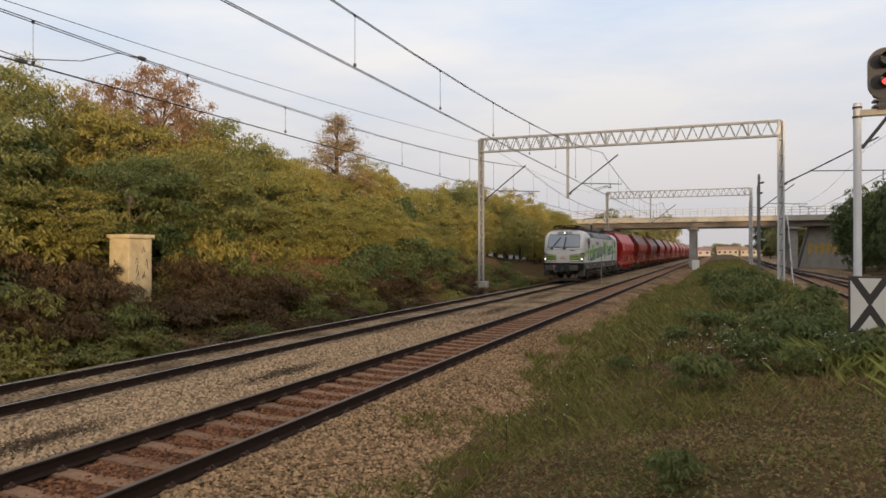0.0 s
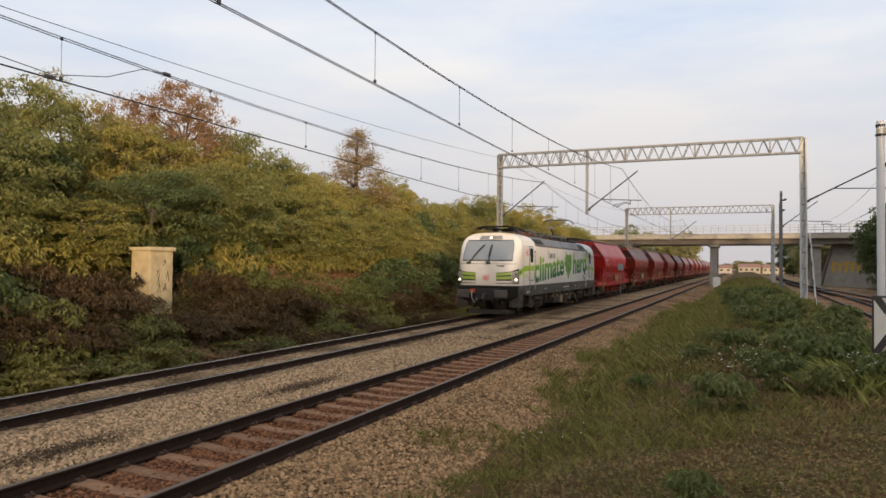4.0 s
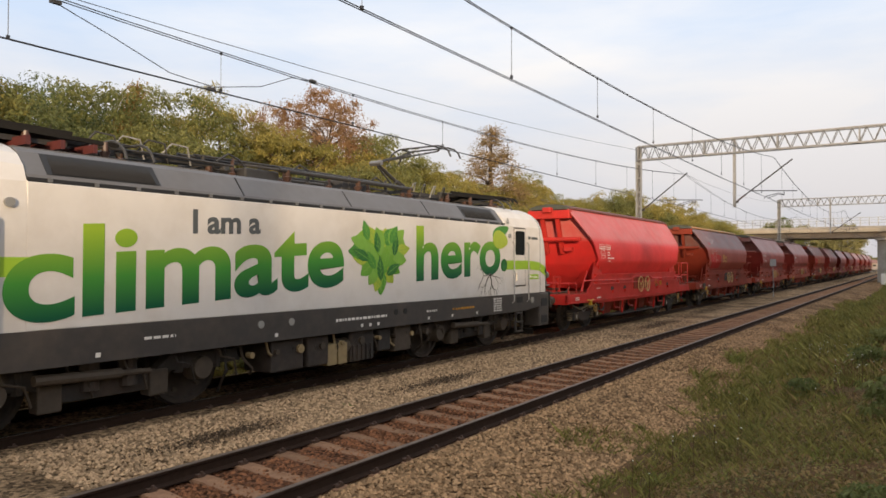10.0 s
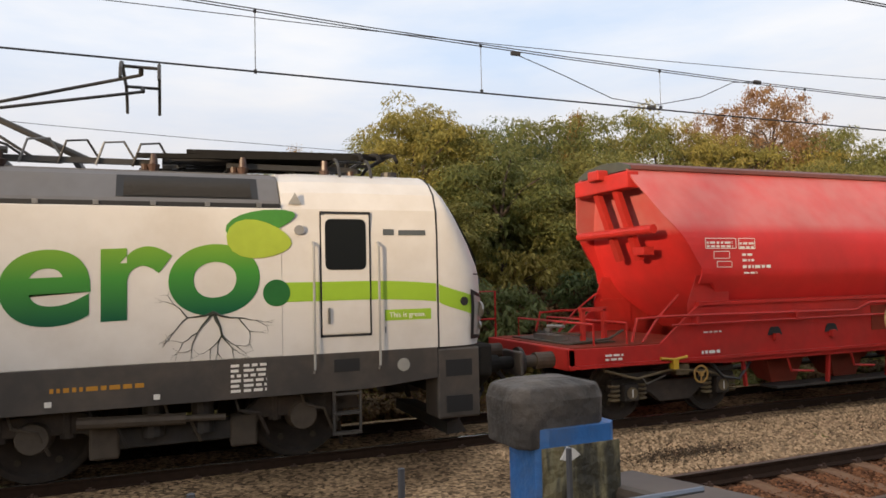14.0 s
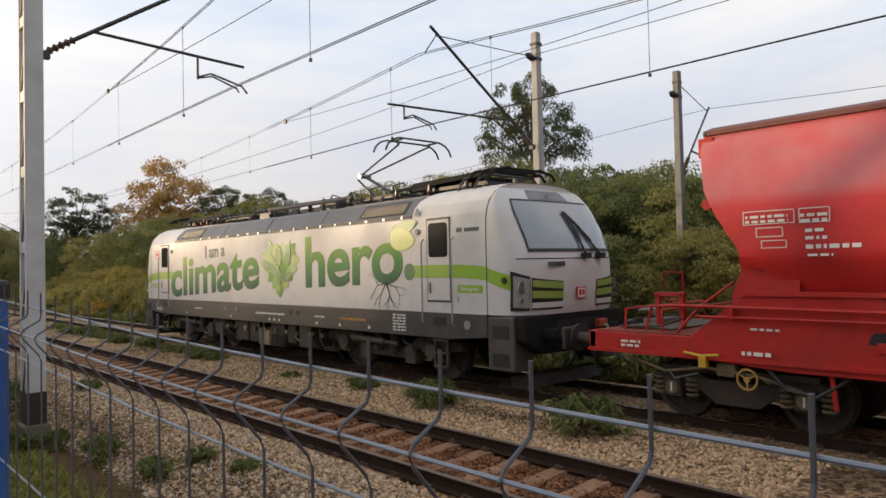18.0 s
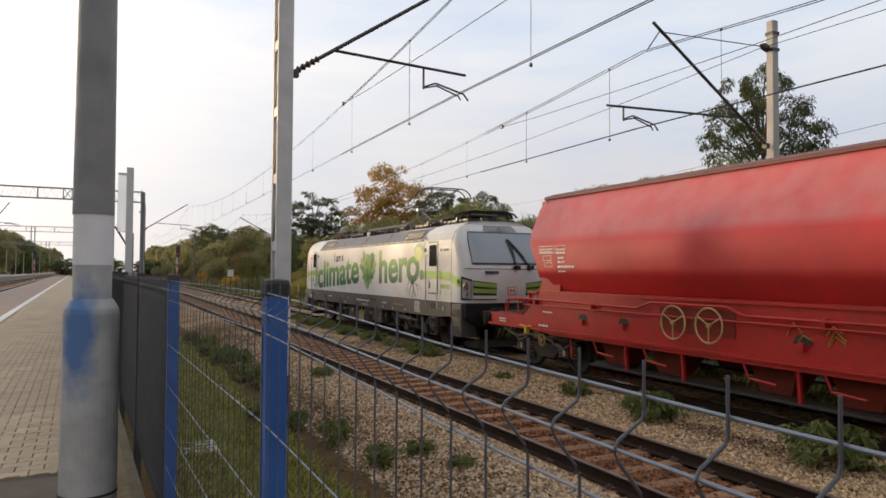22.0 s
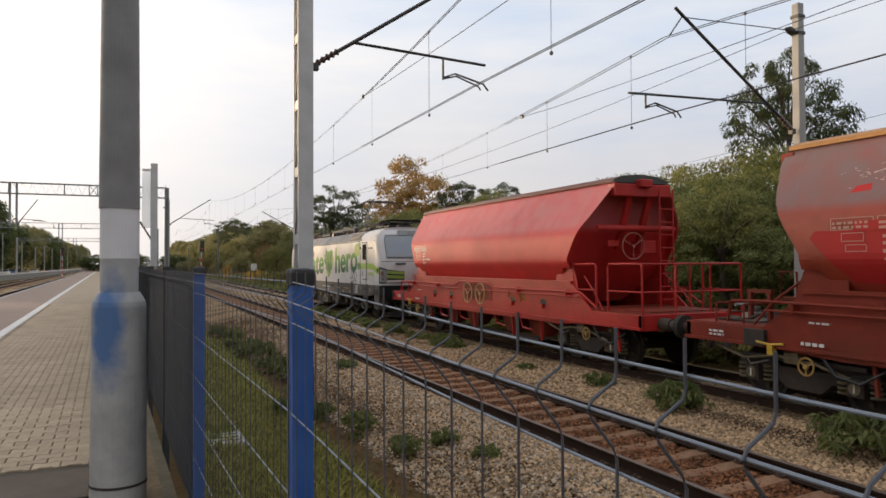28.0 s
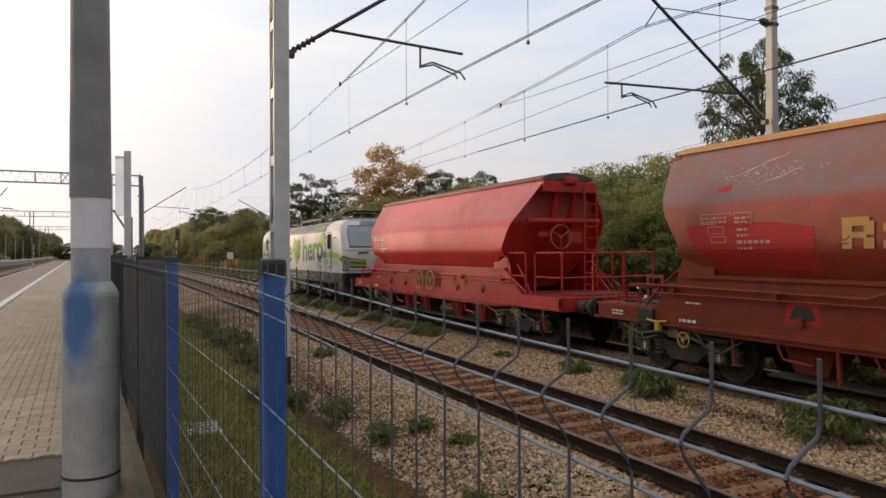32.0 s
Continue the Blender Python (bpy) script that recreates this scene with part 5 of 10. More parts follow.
    part("roof_switch", Build().box(0.1, -1.9, 3.66, 0.6, -1.1, 3.90), DARKSTEEL, loco, bevel=0.03)
    part("roof_tray", Build().box(-0.9, -5.9, 3.655, 0.9, -2.9, 3.70), ROOFGREY, loco, "dark roof tray")
    part("roof_tray", Build().box(-0.9, 2.9, 3.655, 0.9, 5.9, 3.70), ROOFGREY, loco, "dark roof tray")
    for i in range(3):
        y = -5.7 + 0.45 * i
        part("roof_bracket", Build().beam((-0.9, y, 3.80), (0.9, y, 3.80), 0.06, 0.12), REDROOF, loco)
    grng = random.Random(21)
    for i in range(9):
        y = -2.6 + 0.62 * i
        m = (DARKSTEEL, OLIVE_GEAR, STEEL)[i % 3]
        part("roof_unit", Build().box(-0.95 + grng.uniform(0, 0.3), y - 0.16, 3.655, -0.35, y + 0.16, 3.78 + grng.uniform(0, 0.14)), m, loco, bevel=0.02)
        part("roof_post", Build().tube([(0.35, y, 3.65), (0.35, y, 3.70), (0.35, y, 3.71), (0.35, y, 3.80), (0.35, y, 3.81), (0.35, y, 4.0 + grng.uniform(-0.05, 0.10))], [0.04, 0.075, 0.04, 0.075, 0.04, 0.03], 8), INSUL if i % 2 else DARKSTEEL, loco)
    for y0, y1, x, z in ((-2.8, 2.6, 0.35, 4.02), (-5.6, -1.0, -0.25, 3.93), (-0.5, 3.4, 0.05, 3.90), (-4.6, -2.2, 0.62, 3.88)):
        part("roof_pipe", Build().tube([(x, y0, z), (x, (y0 + y1) / 2, z + 0.02), (x, y1, z)], 0.024, 6), DARKSTEEL, loco)
    for y in (-2.1, -0.4, 1.9, 2.7):
        part("flexible_cable", Build().tube([(0.5, y - 0.35, 3.94), (0.52, y - 0.1, 4.10), (0.5, y + 0.15, 4.02), (0.45, y + 0.35, 3.88)], 0.018, 6), DARKSTEEL, loco)
    part("air_tank", Build().tube([(-0.75, 1.2, 3.78), (-0.75, 2.4, 3.78)], 0.11, 12), OLIVE_GEAR, loco)
    pantograph(loco, -3.4, False, 1)
    pantograph(loco, -5.9, False, 1)
    pantograph(loco, 3.6, True, -1)
    pantograph(loco, 6.3, False, -1)
    for end in (-1, 1):
        for x in (-0.62, 0.62):
            part("pantograph_rail", Build().beam((x, end * 4.3, 3.93), (x, end * 7.55, 4.03), 0.06, 0.06), FRONT_DARK, loco)
            part("pantograph_rail", Build().beam((x * 0.75, end * 4.9, 4.04), (x * 0.75, end * 7.7, 4.10), 0.04, 0.05), FRONT_DARK, loco)
            for yy in (4.5, 5.6, 6.7):
                part("rail_foot", Build().tube([(x, end * yy, 3.64), (x, end * yy, 3.72), (x, end * yy, 3.73), (x, end * yy, 3.82), (x, end * yy, 3.83), (x, end * yy, 3.96)], [0.05, 0.08, 0.05, 0.08, 0.05, 0.045], 10), INSUL, loco, "brown ribbed insulator")
        for yy in (7.15, 7.40, 7.65):
            part("collector_strip", Build().tube([(-0.95, end * yy, 3.93), (-0.85, end * yy, 4.03), (-0.6, end * yy, 4.08), (0.6, end * yy, 4.08), (0.85, end * yy, 4.03), (0.95, end * yy, 3.93)], 0.03, 6), FRONT_DARK, loco, "folded collector strip")
        part("collector_tray", Build().box(-0.62, min(end * 5.0, end * 6.9), 3.99, 0.62, max(end * 5.0, end * 6.9), 4.015), FRONT_DARK, loco, "dark flat folded collector frame")
        part("spring_pack", Build().tube([(-0.3, end * 4.6, 3.95), (-0.3, end * 5.5, 3.98)], 0.075, 10).tube([(0.3, end * 4.6, 3.95), (0.3, end * 5.5, 3.98)], 0.075, 10), DARKSTEEL, loco)
        for k in range(4):
            y0 = 4.25 - 0.42 * k
            part("flexible_cable", Build().tube([(0.55, end * y0, 3.80), (0.6, end * (y0 + 0.1), 4.08), (0.5, end * (y0 + 0.32), 4.12), (0.35, end * (y0 + 0.45), 3.90)], 0.016, 6), LAMP_DARK if k % 2 else DARKSTEEL, loco)
        cab(loco, end)
        loco_bogie(loco, end * 4.75, wheels)
        part("horn", Build().disc((0.25, end * 7.75, 3.84), 0.12, "z", 0.09, 14), DARKSTEEL, loco)
    # equipment under the middle
    for side in (-1, 1):
        X = side * 1.35
        for y0, y1, z0, z1, m in ((-1.95, -1.2, 0.34, 0.88, UNDER), (-1.1, -0.55, 0.34, 0.88, UNDER), (0.05, 0.75, 0.30, 0.90, UNDER), (0.9, 1.3, 0.42, 0.88, UNDER), (1.45, 2.0, 0.36, 0.90, UNDERLIT)):
            part("equipment_box", Build().box(min(X, X - side * 0.7), y0, z0, max(X, X - side * 0.7), y1, z1), m, loco, bevel=0.03)
        for y0 in (-0.58, -0.29):
            part("equipment_door", Build().box(min(X, X - side * 0.25), y0, 0.30, max(X, X - side * 0.25), y0 + 0.25, 0.70), BOX_TAN, loco, "tan equipment box", bevel=0.015)
        part("air_tank", Build().tube([(X - side * 0.15, -0.3, 0.62), (X - side * 0.15, 0.7, 0.62)], 0.15, 14), UNDERLIT, loco)
        for i in range(5):
            part("equipment_rib", Build().box(min(X, X + side * 0.03), 0.10 + 0.13 * i, 0.32, max(X, X + side * 0.03), 0.16 + 0.13 * i, 0.62), UNDER, loco)
    urn = random.Random(33)
    for k in range(10):
        y = -2.6 + 0.55 * k
        part("floor_pipe", Build().tube([(1.30, y, 0.92), (1.34, y + 0.05, urn.uniform(0.55, 0.75)), (1.28, y + urn.uniform(0.1, 0.4), urn.uniform(0.35, 0.5)), (1.1, y + 0.4, 0.34)], 0.022, 6), (UNDERLIT, BOX_TAN, UNDER)[k % 3], loco)
        part("floor_valve", Build().tube([(1.28, y + 0.2, 0.70), (1.40, y + 0.2, 0.70)], urn.uniform(0.04, 0.08), 10), (BOX_TAN, UNDERLIT)[k % 2], loco)
    for end in (-1, 1):
        for k in range(5):
            y = end * (3.0 + 0.8 * k)
            part("bogie_pipe", Build().tube([(1.26, y, 0.95), (1.30, y + 0.06, 0.74), (1.30, y + 0.30, 0.68), (1.22, y + 0.42, 0.40)], 0.02, 6), (UNDERLIT, UNDER)[k % 2], loco)
    # lettering on the side that faces the platform
    X = HALF_W + 0.003
    rng = random.Random(4)
    for me in letters(side_text(text_mesh("small_letter", "I am a", 0.36, PAINT_GREY, 1.30, 0.028), -3.62, 2.66, X, 0.03)):
        part("small_letter", me, PAINT_GREY, loco, "dark grey letter")
    for words, width, y, z, slope, foil in (("climate", 5.95, -6.24, 1.50, 0.057, GREEN_TEXT), ("hero", 3.68, 2.02, 1.855, 0.034, GREEN_HERO)):
        for me in letters(side_text(text_mesh("letter", words, 1.20, foil, width, 0.025), y, z, X, slope)):
            part("letter", me, foil, loco, "green letter shaded from lime to dark green")
    part("slogan_dot", Build().disc((X, 5.90, 2.155), 0.165, "x", 0.008, 28), ROOT_LEAF, loco, "dark green dot")
    heart = []
    for j in range(60):
        a = 2 * math.pi * j / 60
        u, v = 16 * math.sin(a) ** 3, 13 * math.cos(a) - 5 * math.cos(2 * a) - 2 * math.cos(3 * a) - math.cos(4 * a)
        heart.append((0.80 + u / 17 * 0.86, 2.36 + v / 17 * 0.74))
    hp = part("leaf_heart", Build().prism(heart, "x", X, X + 0.004), LEAF_FOIL, loco, "heart made of green leaves")

    def pointed_leaf(y, z, length, width, turn, material, lift):
        """A pointed leaf with a toothed edge and pale veins, from its stalk at y, z."""
        c, d = math.cos(turn), math.sin(turn)

        def at(u, v):
            return (y + u * c - v * d, z + u * d + v * c)
        edge = [(length * k / 10, width / 2 * math.sin(math.pi * (k / 10) ** 0.8) ** 0.85 * (1.08 if k % 2 else 0.93)) for k in range(11)]
        leaf = part("leaf_print", Build().prism([at(u, v) for u, v in edge] + [at(u, -v) for u, v in reversed(edge[1:-1])], "x", X, X + lift), material, hp)
        b = Build()
        p, q = at(length * 0.05, 0), at(length * 0.92, 0)
        b.beam((X + lift + 0.0005, *p), (X + lift + 0.0005, *q), 0.001, 0.010)
        for k in (0.25, 0.45, 0.65):
            for sgn in (-1, 1):
                b.beam((X + lift + 0.0005, *at(length * k, 0)), (X + lift + 0.0005, *at(length * (k + 0.16), sgn * width * 0.32)), 0.001, 0.006)
        tagged(part("leaf_vein", b, LEAF_FOIL_PALE, leaf), kind="stuff")
    hr = random.Random(15)
    shades = (LEAF_FOIL, LEAF_FOIL_YELLOW, LEAF_FOIL_DARK, LEAF_FOIL_PALE, LEAF_FOIL, LEAF_FOIL_YELLOW, LEAF_FOIL_PALE)
    for k in range(22):
        a = 2 * math.pi * (k + 0.5) / 22
        u, v = 16 * math.sin(a) ** 3, 13 * math.cos(a) - 5 * math.cos(2 * a) - 2 * math.cos(3 * a) - math.cos(4 * a)
        y1, z1 = 0.80 + u / 17 * 1.02, 2.38 + v / 17 * 0.80
        y0, z0 = 0.80 + (y1 - 0.80) * 0.46, 2.32 + (z1 - 2.32) * 0.46
        ln = math.hypot(y1 - y0, z1 - z0)
        pointed_leaf(y0, z0, max(0.42, ln), hr.uniform(0.24, 0.32), math.atan2(z1 - z0, y1 - y0) + hr.uniform(-0.25, 0.25), shades[k % 7], 0.005 + 0.0003 * k)
    for k, (y, z, tn) in enumerate(((0.78, 1.95, 1.9), (0.82, 1.95, 1.2), (0.62, 2.3, 2.4), (1.0, 2.3, 0.8), (0.75, 2.35, 1.5))):
        pointed_leaf(y, z, 0.50, 0.26, tn, (LEAF_FOIL_PALE, LEAF_FOIL)[k % 2], 0.0120 + 0.0003 * k)
    for k, (y, z, tn, ln, m) in enumerate(((0.42, 2.28, 2.75, 0.50, ROOT_LEAF), (0.72, 2.42, 1.75, 0.42, ROOT_LEAF), (1.22, 2.36, 1.35, 0.46, ROOT_LEAF), (0.98, 1.98, 0.45, 0.48, ROOT_LEAF), (0.80, 1.86, 1.65, 0.50, ROOT_LEAF), (1.10, 2.62, 1.0, 0.42, LEAF_FOIL_DARK), (0.62, 2.10, 2.2, 0.42, LEAF_FOIL_DARK), (0.40, 2.66, 1.9, 0.40, LEAF_FOIL_DARK))):
        pointed_leaf(y, z, ln, 0.20, tn, m, 0.0138 + 0.0003 * k)

    def leaf_blade(y, z, length, width, turn, material, lift, parent):
        pts = []
        for j in range(18):
            a = 2 * math.pi * j / 18
            u, v = length / 2 * math.cos(a), width / 2 * math.sin(a) * (1 - 0.25 * math.cos(a))
            pts.append((y + u * math.cos(turn) - v * math.sin(turn), z + u * math.sin(turn) + v * math.cos(turn)))
        part("leaf_print", Build().prism(pts, "x", X, X + lift), material, parent)
    leaf_blade(5.72, 3.02, 0.86, 0.30, 0.25, LEAF_FOIL_DARK, 0.006, loco)
    leaf_blade(5.70, 2.81, 0.78, 0.46, -0.12, LEAF_FOIL_YELLOW, 0.008, loco)

    def root(y, z, a, ln, w, depth):
        q = [(X + 0.002, y, z)]
        for _ in range(3):
            a += rng.uniform(-0.35, 0.35)
            y, z = y + ln / 3 * math.cos(a), z + ln / 3 * math.sin(a)
            q.append((X + 0.002, y, z))
        roots.tube(q, [w, w * 0.8, w * 0.65, w * 0.4], 5)
        if depth:
            for d in (-0.5, 0.45):
                root(y, z, a + d + rng.uniform(-0.2, 0.2), ln * 0.68, w * 0.5, depth - 1)
    roots = Build()
    for a0 in (-2.55, -2.05, -1.5, -1.0, -0.55):
        root(5.16, 1.95, a0, 0.30, 0.017, 3)
    part("root_print", roots, ROOT_FOIL, loco, "dark branching root print")
    # emblem, operator bars, inscriptions
    em = part("side_emblem", Build().box(X, -7.64, 2.735, X + 0.004, -7.24, 2.995), LOGO_RED, loco, "red framed emblem")
    part("emblem_field", Build().box(X + 0.002, -7.612, 2.762, X + 0.006, -7.268, 2.968), PAINT_WHITE, em)
    part("emblem_sign", Build().box(X + 0.004, -7.585, 2.80, X + 0.008, -7.455, 2.93).box(X + 0.004, -7.425, 2.80, X + 0.008, -7.295, 2.93), LOGO_RED, em)
    part("operator_bar", Build().box(X, 7.27, 2.87, X + 0.003, 7.42, 2.95), PAINT_GREY, loco, "grey bar in place of the operator's name")
    part("operator_bar", Build().box(X, 7.48, 2.87, X + 0.003, 7.86, 2.94), PAINT_GREY, loco, "grey bar in place of the operator's name")
    part("warning_triangle", Build().prism([(6.06, 3.26), (6.22, 3.26), (6.14, 3.40)], "x", 1.43, 1.462), LAMP_GREY, loco, "small pale warning triangle")
    for y in (7.30, -7.90):
        part("plate_words", side_text(text_mesh("plate_words", "This is green.", 0.07, PAINT_WHITE, 0.5), y + 0.04, 1.80, X + 0.004), PAINT_WHITE, loco)
    part("cab_number", side_text(text_mesh("cab_number", "1", 0.09, PAINT_GREY), 7.28, 1.60, X), PAINT_GREY, loco)
    part("cab_number", side_text(text_mesh("cab_number", "2", 0.09, PAINT_GREY), -7.32, 1.60, X), PAINT_GREY, loco)
    for y, z, ww, hh, rows in ((5.35, 0.98, 0.12, 0.36, 6), (5.50, 0.98, 0.27, 0.36, 6), (-0.5, 1.12, 1.5, 0.09, 1), (2.4, 1.13, 0.4, 0.08, 1), (-4.4, 1.14, 0.5, 0.07, 1), (-7.55, 1.02, 0.5, 0.12, 2)):
        tagged(part("inscription", bars(Build(), y, z, X + 0.004, ww, hh, rows, rng), PAINT_WHITE, loco), kind="stuff")
    for y in (-5.1, -2.0, 0.2, 0.45, 0.7, 2.45, 3.4, 4.5):
        part("skirt_mark", Build().box(X + 0.004, y, 0.97, X + 0.007, y + 0.07, 1.03), PAINT_WHITE, loco)
    tagged(part("orange_inscription", bars(Build(), 3.45, 1.12, X + 0.004, 0.95, 0.09, 1, rng), PAINT_ORANGE, loco), kind="stuff")
    for y in (1.62, -1.62, 1.30, -2.3):
        part("socket", Build().disc((X + 0.004, y, 1.2), 0.065, "x", 0.02, 14), BLACK if y > 0 else LAMP_OFF, loco)
    return loco, wheels


LOCO, LOCO_WHEELS = locomotive()


# ---- hopper wagons: origin at the leading buffers, +y towards the rear of the train ----
WAGON_LEN = 15.5


def bogie(w, yc):
    for side in (-1, 1):
        x = side * 1.0
        b = Build()
        b.prism([(yc - 1.25, 0.48), (yc - 1.2, 0.66), (yc - 0.55, 0.70), (yc - 0.4, 0.60), (yc + 0.4, 0.60), (yc + 0.55, 0.70), (yc + 1.2, 0.66), (yc + 1.25, 0.48), (yc + 0.5, 0.44), (yc + 0.3, 0.28), (yc - 0.3, 0.28), (yc - 0.5, 0.44)], "x", x - 0.06, x + 0.06)
        part("bogie_frame", b, UNDER, w, "dark cast bogie frame")
        for dy in (-0.9, 0.9):
            part("axle_box", Build().box(x - 0.12, yc + dy - 0.13, 0.33, x + 0.15, yc + dy + 0.13, 0.60), UNDER, w, bevel=0.02)
            part("axle_cover", Build().disc((x + side * 0.14, yc + dy, 0.46), 0.095, "x", 0.06, 12), BOGIE_SUNLIT_TAN, w)
            part("axle_mark", Build().box(x + side * 0.172, yc + dy - 0.012, 0.40, x + side * 0.176, yc + dy + 0.012, 0.52), PAINT_WHITE, w)
            for k in (-0.25, 0.25):
                s = Build()
                for i in range(4):
                    s.torus((x + side * 0.03, yc + dy + k, 0.36 + 0.07 * i), 0.075, 0.022, "z", 12)
                part("coil_spring", s, BOGIE_SUNLIT_TAN, w)
        part("brake_beam", Build().beam((x + side * 0.16, yc - 1.1, 0.74), (x + side * 0.16, yc + 1.1, 0.74), 0.04, 0.07), UNDER, w)
    for dy in (-0.9, 0.9):
        wheelset(w, yc + dy, 0.46)


def handwheel(w, c, r, axis, material):
    b = Build().torus(c, r, 0.017, axis, 20)
    for j in range(3):
        a = 2 * math.pi * j / 3 + 0.5
        q = list(c)
        i, k = (1, 2) if axis == "x" else (0, 2)
        q[i] += r * math.cos(a)
        q[k] += r * math.sin(a)
        b.tube([c, q], 0.013, 5)
    b.disc(c, 0.04, axis, 0.05, 10)
    part("handwheel", b, material, w, "cream-coloured handwheel" if axis == "x" else "")


def hopper_wagon(name_label, body, frame, roof, worn):
    w = thing("hopper_wagon", pose(T2, 80, 0), name_label, "freight wagon", "wagons of the train")
    rng = random.Random(7 if worn else 3)
    levels = [(4.04, 0.70, 2.62), (3.80, 0.88, 2.66), (3.22, 1.275, 2.86), (3.12, 1.338, 2.90), (3.03, 1.388, 2.92), (2.95, 1.422, 2.95), (2.86, 1.446, 2.98), (2.74, 1.460, 3.02), (2.36, 1.470, 3.18), (2.28, 1.463, 3.22), (2.21, 1.437, 3.25), (2.13, 1.395, 3.30), (1.74, 1.16, 3.62), (1.30, 0.85, 4.1)]
    b = Build()

    def lip_y(z):
        """Outline of the side sheet at the wagon's ends."""
        return float(np.interp(z, [2.16, 2.34, 2.86, 3.20, 3.51, 3.78, 4.07], [3.02, 3.04, 2.71, 2.49, 2.32, 2.25, 2.22]))

    levels = [(z, hw, max(y0, lip_y(z) + 0.03)) for z, hw, y0 in levels]
    b.loft([[(-hw, y0, z), (hw, y0, z), (hw, WAGON_LEN - y0, z), (-hw, WAGON_LEN - y0, z)] for z, hw, y0 in levels])
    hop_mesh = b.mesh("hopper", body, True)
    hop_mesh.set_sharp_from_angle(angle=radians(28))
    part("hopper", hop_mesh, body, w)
    for end in (0, 1):
        def Y(v):
            return v if end == 0 else WAGON_LEN - v
        for side in (-1, 1):
            lip = Build()
            lip.loft([[(side * (hw + 0.002), Y(lip_y(z)), z), (side * (hw + 0.002), Y(y0 + 0.02), z), (side * (hw - 0.03), Y(y0 + 0.02), z), (side * (hw - 0.03), Y(lip_y(z)), z)] for z, hw, y0 in levels[:12]])
            part("end_flange", lip, body, w, "side sheet standing out past the end wall")
        top = Build().box(-0.78, min(Y(2.16), Y(2.40)), 3.72, 0.78, max(Y(2.16), Y(2.40)), 4.0)
        part("end_beam", top, frame, w, bevel=0.02)
        part("cross_tube", Build().tube([(-1.08, Y(2.42), 3.02), (1.08, Y(2.42), 3.02)], 0.075, 10), frame, w)
        part("end_bracket", Build().beam((0.28, Y(2.30), 3.75), (0.28, Y(2.75), 2.55), 0.14, 0.10), frame, w)
        part("end_bracket", Build().beam((-0.28, Y(2.30), 3.75), (-0.28, Y(2.75), 2.55), 0.14, 0.10), frame, w)
        part("lever", Build().box(0.42, min(Y(2.5), Y(2.7)), 2.62, 0.72, max(Y(2.5), Y(2.7)), 2.75), frame, w)
        for side in (-1, 1):
            part("end_strut", Build().tube([(side * 1.25, Y(2.0), 1.24), (side * 1.22, Y(2.35), 1.62), (side * 1.15, Y(2.80), 1.95)], 0.02, 6), frame, w)
            part("buffer", Build().tube([(side * 0.875, Y(0.60), 1.03), (side * 0.875, Y(0.30), 1.03)], 0.125, 14).tube([(side * 0.875, Y(0.30), 1.03), (side * 0.875, Y(0.06), 1.03)], 0.09, 14), UNDERLIT, w, "greasy brown buffer")
            part("buffer_plate", Build().tube([(side * 0.875, Y(0.06), 1.03), (side * 0.875, Y(0.005), 1.03)], 0.22, 18), UNDER, w)
        part("headstock", Build().box(-1.36, min(Y(0.60), Y(0.72)), 0.90, 1.36, max(Y(0.60), Y(0.72)), 1.22), frame, w, bevel=0.015)
        part("coupling", Build().tube([(0, Y(0.6), 1.0), (0, Y(0.25), 1.0), (0, Y(0.1), 0.8), (0, Y(0.25), 0.6)], 0.055, 8), DARKSTEEL, w)
        part("deck", Build().box(-1.33, min(Y(0.70), Y(3.3)), 1.18, 1.33, max(Y(0.70), Y(3.3)), 1.23), WAGON_RUST2, w, "grimy red end deck")
        part("deck_grating", Build().box(-0.9, min(Y(0.85), Y(1.75)), 1.235, 0.9, max(Y(0.85), Y(1.75)), 1.255), WAGON_RUST2 if end else UNDERLIT, w)
    # side frames
    for side in (-1, 1):
        X = side * 1.36
        p = [(0.60, 0.92), (0.60, 1.21), (2.25, 1.21), (3.02, 1.80), (WAGON_LEN - 3.02, 1.80), (WAGON_LEN - 2.25, 1.21), (WAGON_LEN - 0.60, 1.21), (WAGON_LEN - 0.60, 0.92), (WAGON_LEN - 2.6, 0.90), (WAGON_LEN - 3.6, 0.84), (3.6, 0.84), (2.6, 0.90)]
        part("side_frame", Build().prism(p, "x", X - side * 0.05, X), frame, w, bevel=0.01)
        for y0, k in ((0.0, 1), (WAGON_LEN, -1)):
            part("support_plate", Build().prism([(y0 + k * 3.05, 2.26), (y0 + k * 2.85, 1.80), (y0 + k * 2.85, 1.40), (y0 + k * 3.7, 1.40), (y0 + k * 3.7, 2.26)], "x", X - side * 0.07, X - side * 0.052), frame, w, "support plate under the hopper's end")
        part("side_sill", Build().box(min(X, X + side * 0.05), 0.60, 0.92, max(X, X + side * 0.05), WAGON_LEN - 0.60, 0.97), frame, w)
        part("side_ledge", Build().box(min(X - side * 0.1, X + side * 0.04), 3.0, 1.78, max(X - side * 0.1, X + side * 0.04), WAGON_LEN - 3.0, 1.84), frame, w)
        pipe = [(X + side * 0.10, 1.65, 1.28), (X + side * 0.10, 1.75, 1.62), (X + side * 0.10, 2.2, 1.64), (X + side * 0.10, 6.4, 1.60), (X + side * 0.10, 6.75, 1.72), (X + side * 0.10, 8.5, 1.72), (X + side * 0.10, 8.85, 1.60), (X + side * 0.10, 13.0, 1.60), (X + side * 0.10, 13.6, 1.28)]
